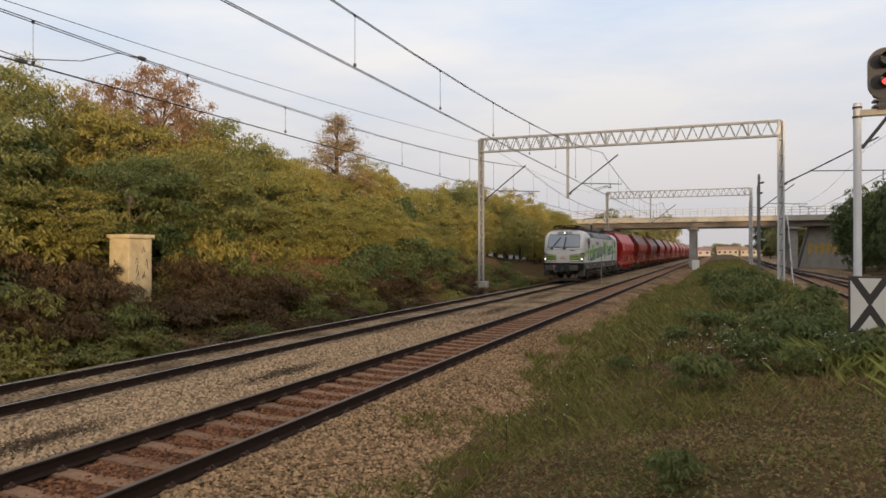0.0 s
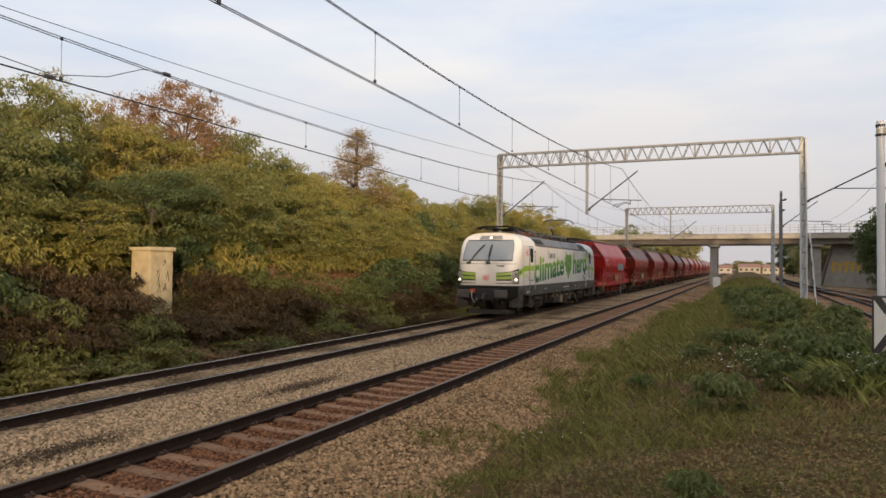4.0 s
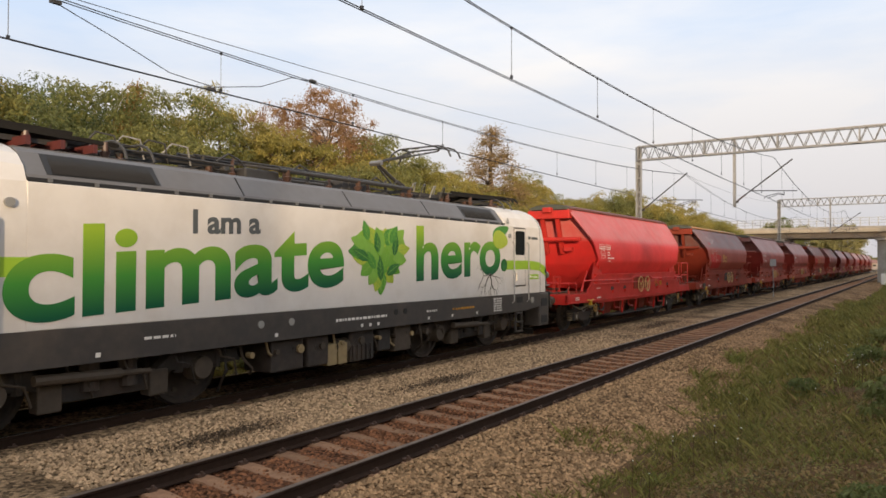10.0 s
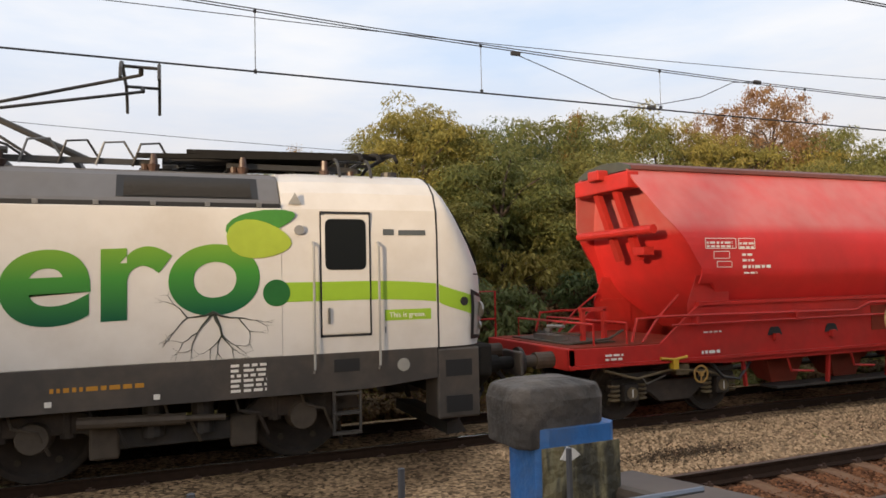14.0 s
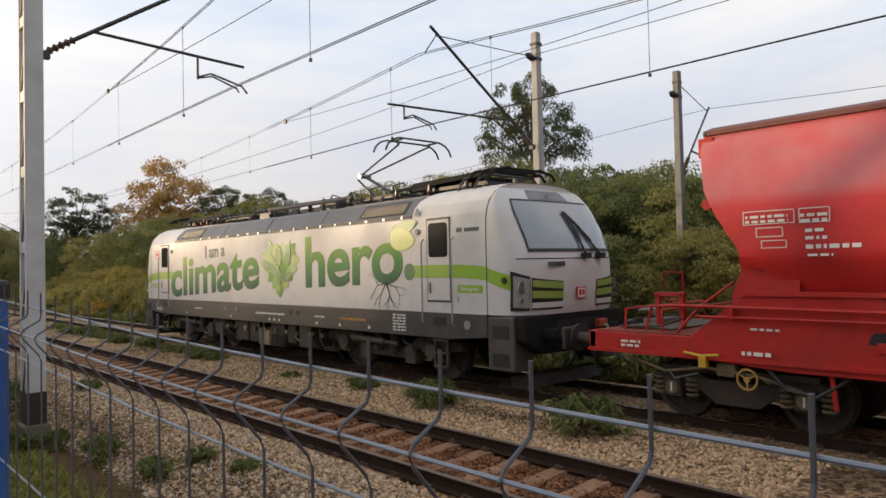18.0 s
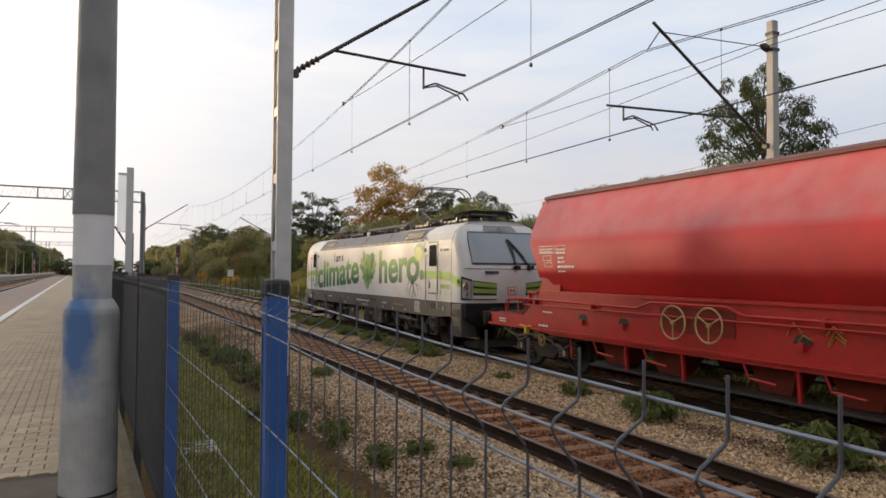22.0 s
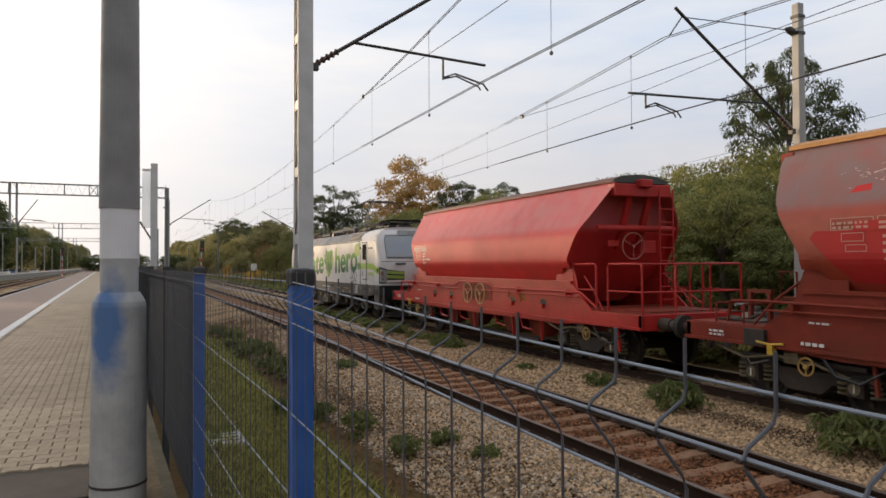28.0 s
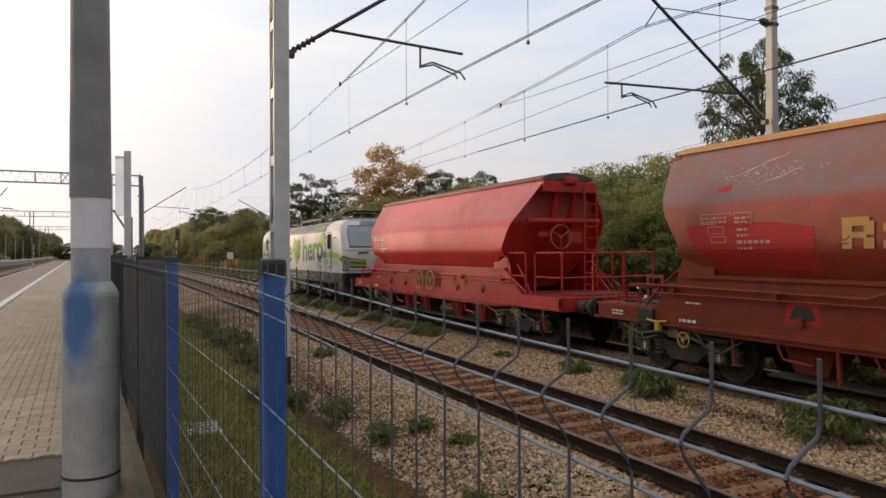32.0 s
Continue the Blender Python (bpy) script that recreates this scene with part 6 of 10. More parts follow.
        part("side_pipe", Build().tube(pipe, 0.024, 6), frame, w, "thin handrail pipe along the side")
        part("side_pipe", Build().tube([(X + side * 0.10, 2.4, 1.50), (X + side * 0.10, 12.9, 1.50)], 0.018, 6), frame, w)
        for y in (2.9, 5.0, 10.2, 12.4):
            part("pipe_bracket", Build().box(min(X, X + side * 0.12), y - 0.03, 1.48, max(X, X + side * 0.12), y + 0.03, 1.64), frame, w)
        part("wheel_recess", Build().box(min(X, X + side * 0.012), 6.9, 1.22, max(X, X + side * 0.012), 8.6, 1.66), UNDER if worn else WAGON_RUST2, w)
        for y in (7.36, 8.17):
            if side > 0:
                handwheel(w, (X + 0.14, y, 1.40), 0.29, "x", WHEEL_CREAM)
        for y in ((5.37, 10.13) if worn else (4.6, 5.9, 9.8, 11.3)):
            k = 1.35 if worn else 1.0
            if worn:
                part("slot_rim", Build().prism([(y - 0.30, 1.18), (y - 0.24, 1.50), (y + 0.24, 1.50), (y + 0.30, 1.18)], "x", X, X + side * 0.004), WAGON_PATCH, w, "bright red paint round the slot")
            part("frame_slot", Build().prism([(y - 0.16 * k, 1.24), (y - 0.12 * k, 1.24 + 0.10 * k), (y - 0.08 * k, 1.24 + 0.14 * k), (y + 0.08 * k, 1.24 + 0.14 * k), (y + 0.12 * k, 1.24 + 0.10 * k), (y + 0.16 * k, 1.24)], "x", X, X + side * 0.008), BLACK, w)
            part("lifting_lug", Build().box(min(X, X + side * 0.07), y - 0.05, 1.16, max(X, X + side * 0.07), y + 0.05, 1.27), frame, w)
        hook = Build().tube([(X + side * 0.06, 2.2, 1.0), (X + side * 0.07, 2.45, 0.97), (X + side * 0.07, 2.7, 1.0)], 0.022, 6).box(min(X, X + side * 0.09), 2.42, 0.82, max(X, X + side * 0.09), 2.52, 0.97)
        part("tow_hook", hook, YELLOW, w, "yellow towing hook")
        for y in (5.2, 6.7, 9.0, 10.4):
            ch = Build().loft([[(side * 0.3, y - 0.55, 1.1), (side * 1.05, y - 0.55, 1.1), (side * 1.05, y + 0.55, 1.1), (side * 0.3, y + 0.55, 1.1)], [(side * 0.62, y - 0.28, 0.42), (side * 0.95, y - 0.28, 0.38), (side * 0.95, y + 0.28, 0.38), (side * 0.62, y + 0.28, 0.42)]])
            # the brown-red stands in for shade under the wagon
            part("discharge_chute", ch, WAGON_RUST2, w, "red discharge chute darkened for the shade below the frame", bevel=0.01)
            part("chute_strut", Build().beam((X - side * 0.05, y + 0.68, 0.95), (X - side * 0.1, y + 0.68, 0.36), 0.06, 0.05), frame, w)
            part("chute_lever", Build().tube([(X - side * 0.04, y - 0.3, 0.86), (X - side * 0.06, y - 0.2, 0.62), (X - side * 0.06, y + 0.3, 0.58)], 0.022, 6), frame, w)
        part("walkway_chute", Build().box(min(side * 0.9, side * 1.28), 4.7, 0.33, max(side * 0.9, side * 1.28), 10.9, 0.37), UNDER, w)
    # brake gear beside the bogies: pipes, a release wheel and a valve
    for yc in (2.75, WAGON_LEN - 2.75):
        for side in (-1, 1):
            X = side * 1.30
            part("brake_pipe", Build().tube([(X, yc - 1.5, 0.86), (X, yc - 0.9, 0.70), (X, yc - 0.3, 0.80), (X, yc + 0.4, 0.74), (X - side * 0.05, yc + 0.9, 0.60)], 0.022, 6), BOGIE_SUNLIT_TAN, w, "dusty brake pipe in a sunlit tan")
            part("brake_hose", Build().tube([(X, yc + 0.5, 0.88), (X + side * 0.02, yc + 0.75, 0.62), (X, yc + 1.1, 0.56), (X - side * 0.1, yc + 1.45, 0.80)], 0.026, 6), BLACK, w, "slack black brake hose")
            part("release_valve", Build().box(min(X, X - side * 0.2), yc - 0.16, 0.70, max(X, X - side * 0.2), yc + 0.10, 0.88), BOGIE_SUNLIT_TAN, w, bevel=0.02)
            part("release_pull", Build().tube([(X + side * 0.03, yc - 0.4, 0.72), (X + side * 0.03, yc - 0.75, 0.62), (X + side * 0.03, yc - 0.82, 0.70)], 0.012, 5), STEEL, w)
            part("brake_hanger", Build().beam((X - side * 0.06, yc + 1.25, 0.90), (X - side * 0.06, yc + 1.3, 0.42), 0.05, 0.05), frame, w)
            handwheel(w, (X + side * 0.05, yc + 0.28, 0.70), 0.13, "x", YELLOW_DUST)
    # roof cap
    arc = [(-0.76, 4.03), (-0.74, 4.10), (-0.45, 4.19), (0.0, 4.225), (0.45, 4.19), (0.74, 4.10), (0.76, 4.03)]
    part("roof_cap", Build().prism(arc, "y", 2.28, WAGON_LEN - 2.28), roof, w, "long roof hatch", bevel=0.01)
    for y in (2.25, WAGON_LEN - 2.25):
        part("roof_end", Build().prism(arc, "y", y - 0.02, y + 0.02), HATCH_GREY, w, "dark hatch end plate")
    part("roof_knob", Build().box(-0.16, WAGON_LEN - 2.25, 3.92, 0.16, WAGON_LEN - 2.02, 4.10), frame, w, bevel=0.03)
    part("deck_lever", Build().tube([(0.95, 0.95, 1.26), (0.95, 1.6, 1.30), (0.9, 1.9, 1.42)], 0.02, 6).tube([(-0.4, 1.1, 1.36), (0.9, 1.1, 1.38)], 0.018, 6), UNDERLIT, w)
    part("roof_knob", Build().box(-0.16, 2.02, 3.92, 0.16, 2.25, 4.10), frame, w, bevel=0.03)
    # brakeman's end: railings, ladder, handwheel
    R = WAGON_LEN
    for side in (-1, 1):
        for y0, y1 in ((R - 3.0, R - 2.15), (R - 1.75, R - 0.66)):
            rl = Build().tube([(side * 1.3, y0, 1.22), (side * 1.3, y0, 2.16), (side * 1.3, y0 + 0.06, 2.22), (side * 1.3, y1 - 0.06, 2.22), (side * 1.3, y1, 2.16), (side * 1.3, y1, 1.22)], 0.024, 8)
            rl.tube([(side * 1.3, y0, 1.66), (side * 1.3, y1, 1.66)], 0.018, 6)
            part("railing", rl, frame, w, "painted tube railing")
    rl = Build()
    for x in (-1.3, -0.45, 0.45, 1.3):
        rl.tube([(x, R - 0.66, 1.22), (x, R - 0.66, 2.22)], 0.02, 6)
    for z in (1.66, 2.22):
        rl.tube([(-1.3, R - 0.66, z), (1.3, R - 0.66, z)], 0.022, 6)
    part("railing", rl, frame, w, "painted tube railing")
    lad = Build()
    for x in (-0.78, -0.40):
        lad.beam((x, R - 2.1, 1.22), (x, R - 2.1, 3.9), 0.035, 0.025)
    for i in range(9):
        lad.tube([(-0.78, R - 2.1, 1.42 + 0.29 * i), (-0.40, R - 2.1, 1.42 + 0.29 * i)], 0.014, 6)
    part("ladder", lad, frame, w, "red end ladder")
    handwheel(w, (0.14, R - 2.35, 2.62), 0.30, "y", WHEEL_ROSE)
    part("brake_box", Build().box(-0.55, R - 2.75, 2.45, -0.1, R - 2.4, 2.75), frame, w, bevel=0.02)
    # front end: low bench frame and loop handle
    fr = Build()
    for y in (1.15, 1.75):
        fr.tube([(1.2, y, 1.22), (1.2, y, 1.55), (-1.2, y, 1.55), (-1.2, y, 1.22)], 0.02, 6)
    fr.beam((0.6, 1.35, 1.25), (0.6, 1.35, 1.75), 0.08, 0.06)
    fr.beam((0.6, 1.75, 1.25), (0.6, 1.75, 1.75), 0.08, 0.06)
    fr.beam((0.6, 1.30, 1.75), (0.6, 1.80, 1.75), 0.08, 0.06)
    part("front_frame", fr, frame, w)
    part("loop_handle", Build().tube([(-1.28, 0.72, 1.22), (-1.28, 0.72, 2.05), (-1.28, 0.35, 2.05), (-1.28, 0.35, 1.55), (-1.28, 0.70, 1.55)], 0.022, 6), frame, w)
    part("valve_gear", Build().box(-0.3, 0.95, 1.24, 0.4, 1.2, 1.34).tube([(0.1, 1.0, 1.34), (0.1, 1.0, 1.48), (0.6, 1.0, 1.50)], 0.03, 6).disc((0.1, 1.0, 1.42), 0.07, "z", 0.05, 10), STEEL, w)
    # inscriptions on the platform side
    X = 1.46
    mark = PAINT_WHITE if not worn else mat("faded_marking", (0.42, 0.22, 0.18), 0.6, vary=0.2)
    shift = 0.46 if worn else 0.0
    for y, z, ww, hh, rows in ((3.13, 2.70, 0.52, 0.12, 2), (3.80, 2.68, 0.30, 0.13, 2), (3.85, 2.56, 0.22, 0.07, 1), (3.85, 2.47, 0.24, 0.07, 1), (3.85, 2.36, 0.62, 0.09, 1), (3.87, 2.27, 0.28, 0.05, 1)):
        tagged(part("inscription", bars(Build(), y + shift, z, 1.478, ww, hh, rows, rng), mark, w), kind="stuff")
    for y, z, ww, hh in ((3.10, 2.68, 0.62, 0.16), (3.26, 2.52, 0.32, 0.11), (3.32, 2.38, 0.30, 0.09), (3.78, 2.67, 0.34, 0.17)):
        y += shift
        part("inscription_frame", Build().box(1.476, y, z, 1.479, y + ww, z + 0.010).box(1.476, y, z + hh, 1.479, y + ww, z + hh + 0.010).box(1.476, y, z, 1.479, y + 0.010, z + hh).box(1.476, y + ww, z, 1.479, y + ww + 0.010, z + hh), mark, w)
    for y, z, ww, hh, rows, xx in ((1.2, 1.02, 0.32, 0.12, 2, 1.415), (3.0, 1.02, 0.38, 0.09, 1, 1.415), (3.1, 1.34, 0.36, 0.05, 1, 1.365)):
        tagged(part("inscription", bars(Build(), y, z, xx, ww, hh, rows, rng), PAINT_WHITE, w), kind="stuff")
    if worn:
        patch = []
        for z in (2.68, 2.58, 2.36, 2.28, 2.21, 2.13, 1.95):
            x = float(np.interp(z, [q[0] for q in reversed(levels)], [q[1] for q in reversed(levels)])) + 0.005
            patch.append([(x, 3.12 + 0.95 * (2.68 - z) if z < 2.6 else 3.3, z), (x, 4.95, z), (x, 5.65 if z < 2.6 else 4.96, z)])
        part("repainted_patch", Build().loft(patch, cap=False, closed=False), WAGON_PATCH, w, "freshly repainted red patch")
        ochre = mat("ochre_marking", (0.42, 0.22, 0.05), 0.6, vary=0.15)
        part("name_shape", Build().box(1.48, 6.07, 2.27, 1.484, 6.21, 2.69).box(1.48, 6.21, 2.57, 1.484, 6.45, 2.69).box(1.48, 6.37, 2.45, 1.484, 6.51, 2.63).box(1.48, 6.21, 2.41, 1.484, 6.41, 2.49).box(1.48, 6.37, 2.27, 1.484, 6.51, 2.41), ochre, w, "ochre shape in place of a name")
        part("name_shape", Build().box(1.48, 6.63, 2.27, 1.484, 6.93, 2.37).box(1.48, 6.85, 2.27, 1.484, 6.97, 2.59).box(1.48, 6.63, 2.49, 1.484, 6.93, 2.59), ochre, w)
        def on_side(y, z):
            return (float(np.interp(z, [q[0] for q in reversed(levels)], [q[1] for q in reversed(levels)])) + 0.002, y, z)
        scuff = Build()
        for k in range(90):
            y, z = rng.gauss(4.45, 0.42), rng.gauss(3.47, 0.075)
            d = rng.uniform(0.01, 0.07)
            scuff.tube([on_side(y, z), on_side(y + d, z + d * rng.uniform(-0.35, 0.6))], rng.uniform(0.002, 0.005), 4)
        for y0, z0, n in ((3.95, 3.47, 9), (4.5, 3.27, 7)):
            scuff.tube([on_side(y0 + 0.11 * i, z0 + 0.035 * i + rng.uniform(-0.015, 0.015)) for i in range(n)], [0.004 + 0.006 * rng.random() for i in range(n)], 4)
        tagged(part("scuff_marks", scuff, PAINT_GREYWHITE, w, "pale scuffs and runs in the dust"), kind="stuff")
        part("fresh_patch", Build().loft([[on_side(3.72, 3.20), on_side(3.78, 3.30)], [on_side(4.02, 3.22), on_side(4.0, 3.32)]], cap=False, closed=False), WAGON_PATCH, w)
        part("side_plate", Build().box(1.36, 1.95, 0.93, 1.43, 2.35, 1.19), UNDER, w, "black plate on the side frame", bevel=0.01)
        part("fresh_patch", Build().box(1.478, 3.9, 2.66, 1.480, 4.5, 2.80), WAGON_PATCH, w)
        for _ in range(7):
            y, z = rng.uniform(5.6, 7.0), rng.uniform(2.32, 2.46)
            part("scrawl", Build().tube([(1.482, y, z), (1.482, y + 0.06, z + rng.uniform(-0.06, 0.1)), (1.482, y + 0.14, z)], 0.008, 4), SIGN_BLACK, w, "thin black scrawl")
    else:
        for _ in range(5):
            y, z = rng.uniform(9.4, 10.3), rng.uniform(1.05, 1.4)
            part("scrawl", Build().tube([(1.368, y, z), (1.368, y + 0.1, z + rng.uniform(0.0, 0.2)), (1.368, y + 0.25, z + 0.05)], 0.016, 4), PAINT_ORANGE, w, "ochre scrawl on the frame")
    for yc in (2.75, WAGON_LEN - 2.75):
        bogie(w, yc)
    return w


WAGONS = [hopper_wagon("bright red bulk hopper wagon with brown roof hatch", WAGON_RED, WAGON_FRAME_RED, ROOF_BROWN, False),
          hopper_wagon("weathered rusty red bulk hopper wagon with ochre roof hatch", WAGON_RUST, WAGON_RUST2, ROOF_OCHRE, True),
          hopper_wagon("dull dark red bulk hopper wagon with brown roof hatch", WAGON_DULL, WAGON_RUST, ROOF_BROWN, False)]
for i, k in enumerate((2, 1, 2, 2, 1, 2, 1, 2, 2)):
    WAGONS.append(copy_thing(WAGONS[k], pose(T2, 80 + 20 * i, 0)))


# ---- masts, portals, cantilevers and overhead wires ----
def lattice_mast(x, y, z0, z1, w, label):
    t = thing("catenary_mast", pose(x, y, 0), label, "catenary mast", "steel masts of the overhead line")
    for k in (-1, 1):
        part("channel", Build().box(-w / 2, k * 0.17 - 0.035, z0, w / 2, k * 0.17 + 0.035, z1), MAST_PALE, t, bevel=0.008)
    z = z0 + 0.3
    while z < z1 - 0.5:
        part("batten", Build().box(-w / 2 + 0.01, -0.14, z, w / 2 - 0.01, 0.14, z + 0.16), MAST_PALE, t)
        part("lacing", Build().beam((w / 2 - 0.02, -0.14, z + 0.16), (w / 2 - 0.02, 0.14, z + 0.95), 0.012, 0.06), UNDERLIT, t)
        z += 1.15
    part("footing", Build().box(-w / 2 - 0.06, -0.24, z0 - 0.6, w / 2 + 0.06, 0.24, z0 + 0.02), KERB, t, "weathered concrete footing", bevel=0.03)
    part("base_band", Build().box(-w / 2 - 0.004, -0.21, z0 + 0.02, w / 2 + 0.004, 0.21, z0 + 0.5), UNDER, t)
    return t


def cantilever(m, side, x_mast, low, high, reach, arm_z, arm_out, steady, wire_z, rod=0.035):
    """A raked tube with its insulator, the registration arm and the steady arm over one track."""
    c = thing("cantilever", m, "slanting tube cantilever with steady arm and brown insulator", "cantilever", "cantilevers of the overhead line")
    x0, x1 = x_mast, x_mast + side * reach
    d = Vector((x1 - x0, 0, high - low)).normalized()
    part("raked_tube", Build().tube([Vector((x0, 0, low)) + d * 0.55, Vector((x1, 0, high)) + d * 0.25], rod, 8), DARKSTEEL, c)
    ins = [Vector((x0, 0, low)) + d * (0.1 + 0.05 * i) for i in range(10)]
    part("insulator", Build().tube(ins, [0.03 + 0.035 * (i % 2) for i in range(10)], 10), INSUL, c)
    part("hinge", Build().box(min(x0, x0 + side * 0.12), -0.06, low - 0.06, max(x0, x0 + side * 0.12), 0.06, low + 0.06), DARKSTEEL, c)
    xa = x0 + d.x * (arm_z - low) / d.z
    part("registration_arm", Build().tube([(xa, 0, arm_z), (arm_out, 0, arm_z - 0.12)], 0.026, 6), DARKSTEEL, c)
    xs, dirn = steady
    part("steady_bracket", Build().tube([(xs, 0, arm_z - 0.08), (xs, 0, wire_z + 0.12)], 0.022, 6), DARKSTEEL, c)
    part("steady_arm", Build().tube([(xs, 0, wire_z + 0.16), (xs + dirn * 0.25, 0, wire_z + 0.26), (xs + dirn * 0.85, 0, wire_z + 0.12), (xs + dirn * 0.95, 0, wire_z)], 0.018, 6), DARKSTEEL, c)
    part("steady_arm", Build().tube([(xs, 0, wire_z + 0.14), (xs + dirn * 0.25, 0.05, wire_z + 0.20), (xs + dirn * 0.72, 0.05, wire_z + 0.05), (xs + dirn * 0.76, 0.05, wire_z - 0.02)], 0.016, 6), DARKSTEEL, c)
    return c, (x1, high)


# near mast of the station side, and the concrete masts across the tracks
lattice_mast(-2.72, -12.1, 0.0, 9.6, 0.26, "grey steel lattice mast standing beside the fence")
cantilever(pose(0, -12.1, 0), -1, -2.86, 5.68, 7.85, 3.2, 6.19, -6.25, (-5.36, -1), 5.58)


def concrete_mast(x, y, z0, z1, w, label, taper=0.75, material=CONCRETE):
    t = thing("concrete_mast", pose(x, y, 0), label, "catenary mast", "concrete masts of the overhead line")
    part("shaft", Build().loft([[(sx * s / 2, sy * s / 2, z) for sx, sy in ((-1, -1), (1, -1), (1, 1), (-1, 1))] for z, s in ((z0 - 0.5, w), (z1, w * taper))]), material, t, bevel=0.02)
    for z in (z1 - 0.35, z1 - 0.75):
        part("clamp", Build().box(-w * 0.45, -w * 0.45, z, w * 0.45, w * 0.45, z + 0.07), DARKSTEEL, t)
    part("top_insulator", Build().tube([(w * 0.35, 0, z1 - 0.7), (w * 0.35 + 0.1, 0, z1 - 0.69), (w * 0.35 + 0.2, 0, z1 - 0.66), (w * 0.35 + 0.32, 0, z1 - 0.64)], [0.03, 0.09, 0.09, 0.03], 10), DARKSTEEL, t)
    return t


concrete_mast(-14.40, -11.8, -0.3, 8.35, 0.25, "pale concrete mast behind the train")
c2, _ = cantilever(pose(0, -11.8, 0), 1, -14.22, 5.30, 7.59, 3.32, 5.89, -9.42, (-9.87, -1), 5.36)
part("tie_rod", Build().tube([(-14.0, 0, 7.68), (-10.85, 0, 7.55)], 0.012, 5), WIRE, c2)
part("hanger", Build().tube([(-10.88, 0, 7.56), (-10.52, 0, 7.09)], 0.014, 6), DARKSTEEL, c2)
concrete_mast(-18.0, -9.8, 0.2, 7.50, 0.21, "weathered dark slim mast among the bushes", 0.85, GALV_DARK)
c3, _ = cantilever(pose(0, -9.8, 0), -1, -18.14, 4.7, 6.55, 1.5, 5.35, -19.6, (-19.4, -1), 5.1, 0.028)
part("tie_rod", Build().tube([(-18.1, 0, 7.15), (-19.7, 0, 6.6)], 0.012, 5), WIRE, c3)


def portal(y, xl, xr, zt, zb, depth, posts, label, lace=0.035, boxed=None):
    """A lattice beam on two masts, with hanging posts."""
    t = thing("catenary_portal", pose(0, y, 0), label, "catenary portal", "portals across the tracks")
    for x, z0 in ((xl, 0.3), (xr, 0.3)):
        leg = part("mast", Build().box(x - 0.17, -0.06, z0, x - 0.09, 0.06, zt).box(x + 0.09, -0.06, z0, x + 0.17, 0.06, zt), GALV if x == xl else MAST_PALE, t, "grey lattice mast")
        z = z0 + 0.3
        b = Build()
        while z < zt - 0.5:
            b.box(x - 0.12, -0.05, z, x + 0.12, 0.05, z + 0.08)
            b.beam((x - 0.1, 0.05, z), (x + 0.1, 0.05, z + 0.8), 0.03, 0.03)
            z += 0.8
        part("mast_lacing", b, GALV, leg)
        part("mast_web", Build().box(x - 0.09, 0.06, z0, x + 0.09, 0.075, zt), GALV_DARK if x == xl else MAST_PALE, leg)
        part("footing", Build().box(x - 0.35, -0.35, -0.3, x + 0.35, 0.35, z0 + 0.15), CONCRETE_D, t)
    for z in (zb, zt):
        for yy in (-depth, depth):
            part("chord", Build().box(xl, yy - 0.035, z - 0.035, xr, yy + 0.035, z + 0.035), GALV, t)
    n = int(round((xr - xl) / 0.30))
    for i in range(n):
        a, c = xl + (xr - xl) * i / n, xl + (xr - xl) * (i + 1) / n
        for yy in (-depth, depth):
            lo, hi = (zb, zt) if i % 2 == 0 else (zt, zb)
            part("diagonal", Build().beam((a, yy, lo), (c, yy, hi), lace, lace), GALV_DARK if y > 0 else MAST_PALE, t)
    for i in range(0, n + 1, 12):
        a = xl + (xr - xl) * i / n
        part("frame_post", Build().box(a - 0.03, -depth, zb, a + 0.03, depth, zt), GALV, t)
    if boxed:
        for x in (boxed, boxed + 0.58):
            part("frame_post", Build().box(x - 0.025, -depth, zb, x + 0.025, depth, zt), GALV_DARK, t)
        for za, zc in ((zb, zt), (zt, zb)):
            part("brace", Build().beam((boxed, depth, za), (boxed + 0.58, depth, zc), 0.04, 0.04), GALV_DARK, t)
    for x, z0 in posts:
        part("hanging_post", Build().box(x - 0.07, -0.07, z0, x + 0.07, 0.07, zt), GALV, t, "hanging drop post")
    return t


portal(39.3, -13.10, 2.85, 8.80, 8.05, 0.22, [(-7.97, 5.17)], "grey lattice portal spanning two tracks")
cantilever(pose(0, 39.3, 0), 1, -7.90, 5.45, 7.35, 2.5, 6.0, -5.0, (-5.6, -1), 5.55)
cantilever(pose(0, 39.3, 0), 1, -12.9, 5.2, 7.0, 2.3, 5.75, -9.6, (-10.0, -1), 5.35)
cantilever(pose(0, 39.3, 0), 1, 3.0, 5.6, 7.6, 3.9, 6.2, 8.2, (7.3, 1), 5.5)
portal(82.0, -12.1, 3.05, 8.95, 8.2, 0.22, [(-7.3, 5.2)], "grey lattice portal in front of the bridge")
cantilever(pose(0, 82, 0), 1, -7.2, 5.4, 7.2, 2.4, 6.0, -4.6, (-5.2, -1), 5.5)
portal(-60.0, -2.4, 15.6, 8.36, 7.56, 0.22, [(7.9, 5.25), (8.33, 5.15)], "grey lattice portal over the platform tracks", 0.010, 2.54)
cantilever(pose(0, -60, 0), -1, 7.85, 5.3, 6.95, 1.15, 5.7, 6.2, (6.8, -1), 5.4)
portal(-118.0, 0.0, 19.0, 8.5, 7.75, 0.22, [(9.74, 5.6), (10.2, 5.6)], "distant grey lattice portal", 0.012)
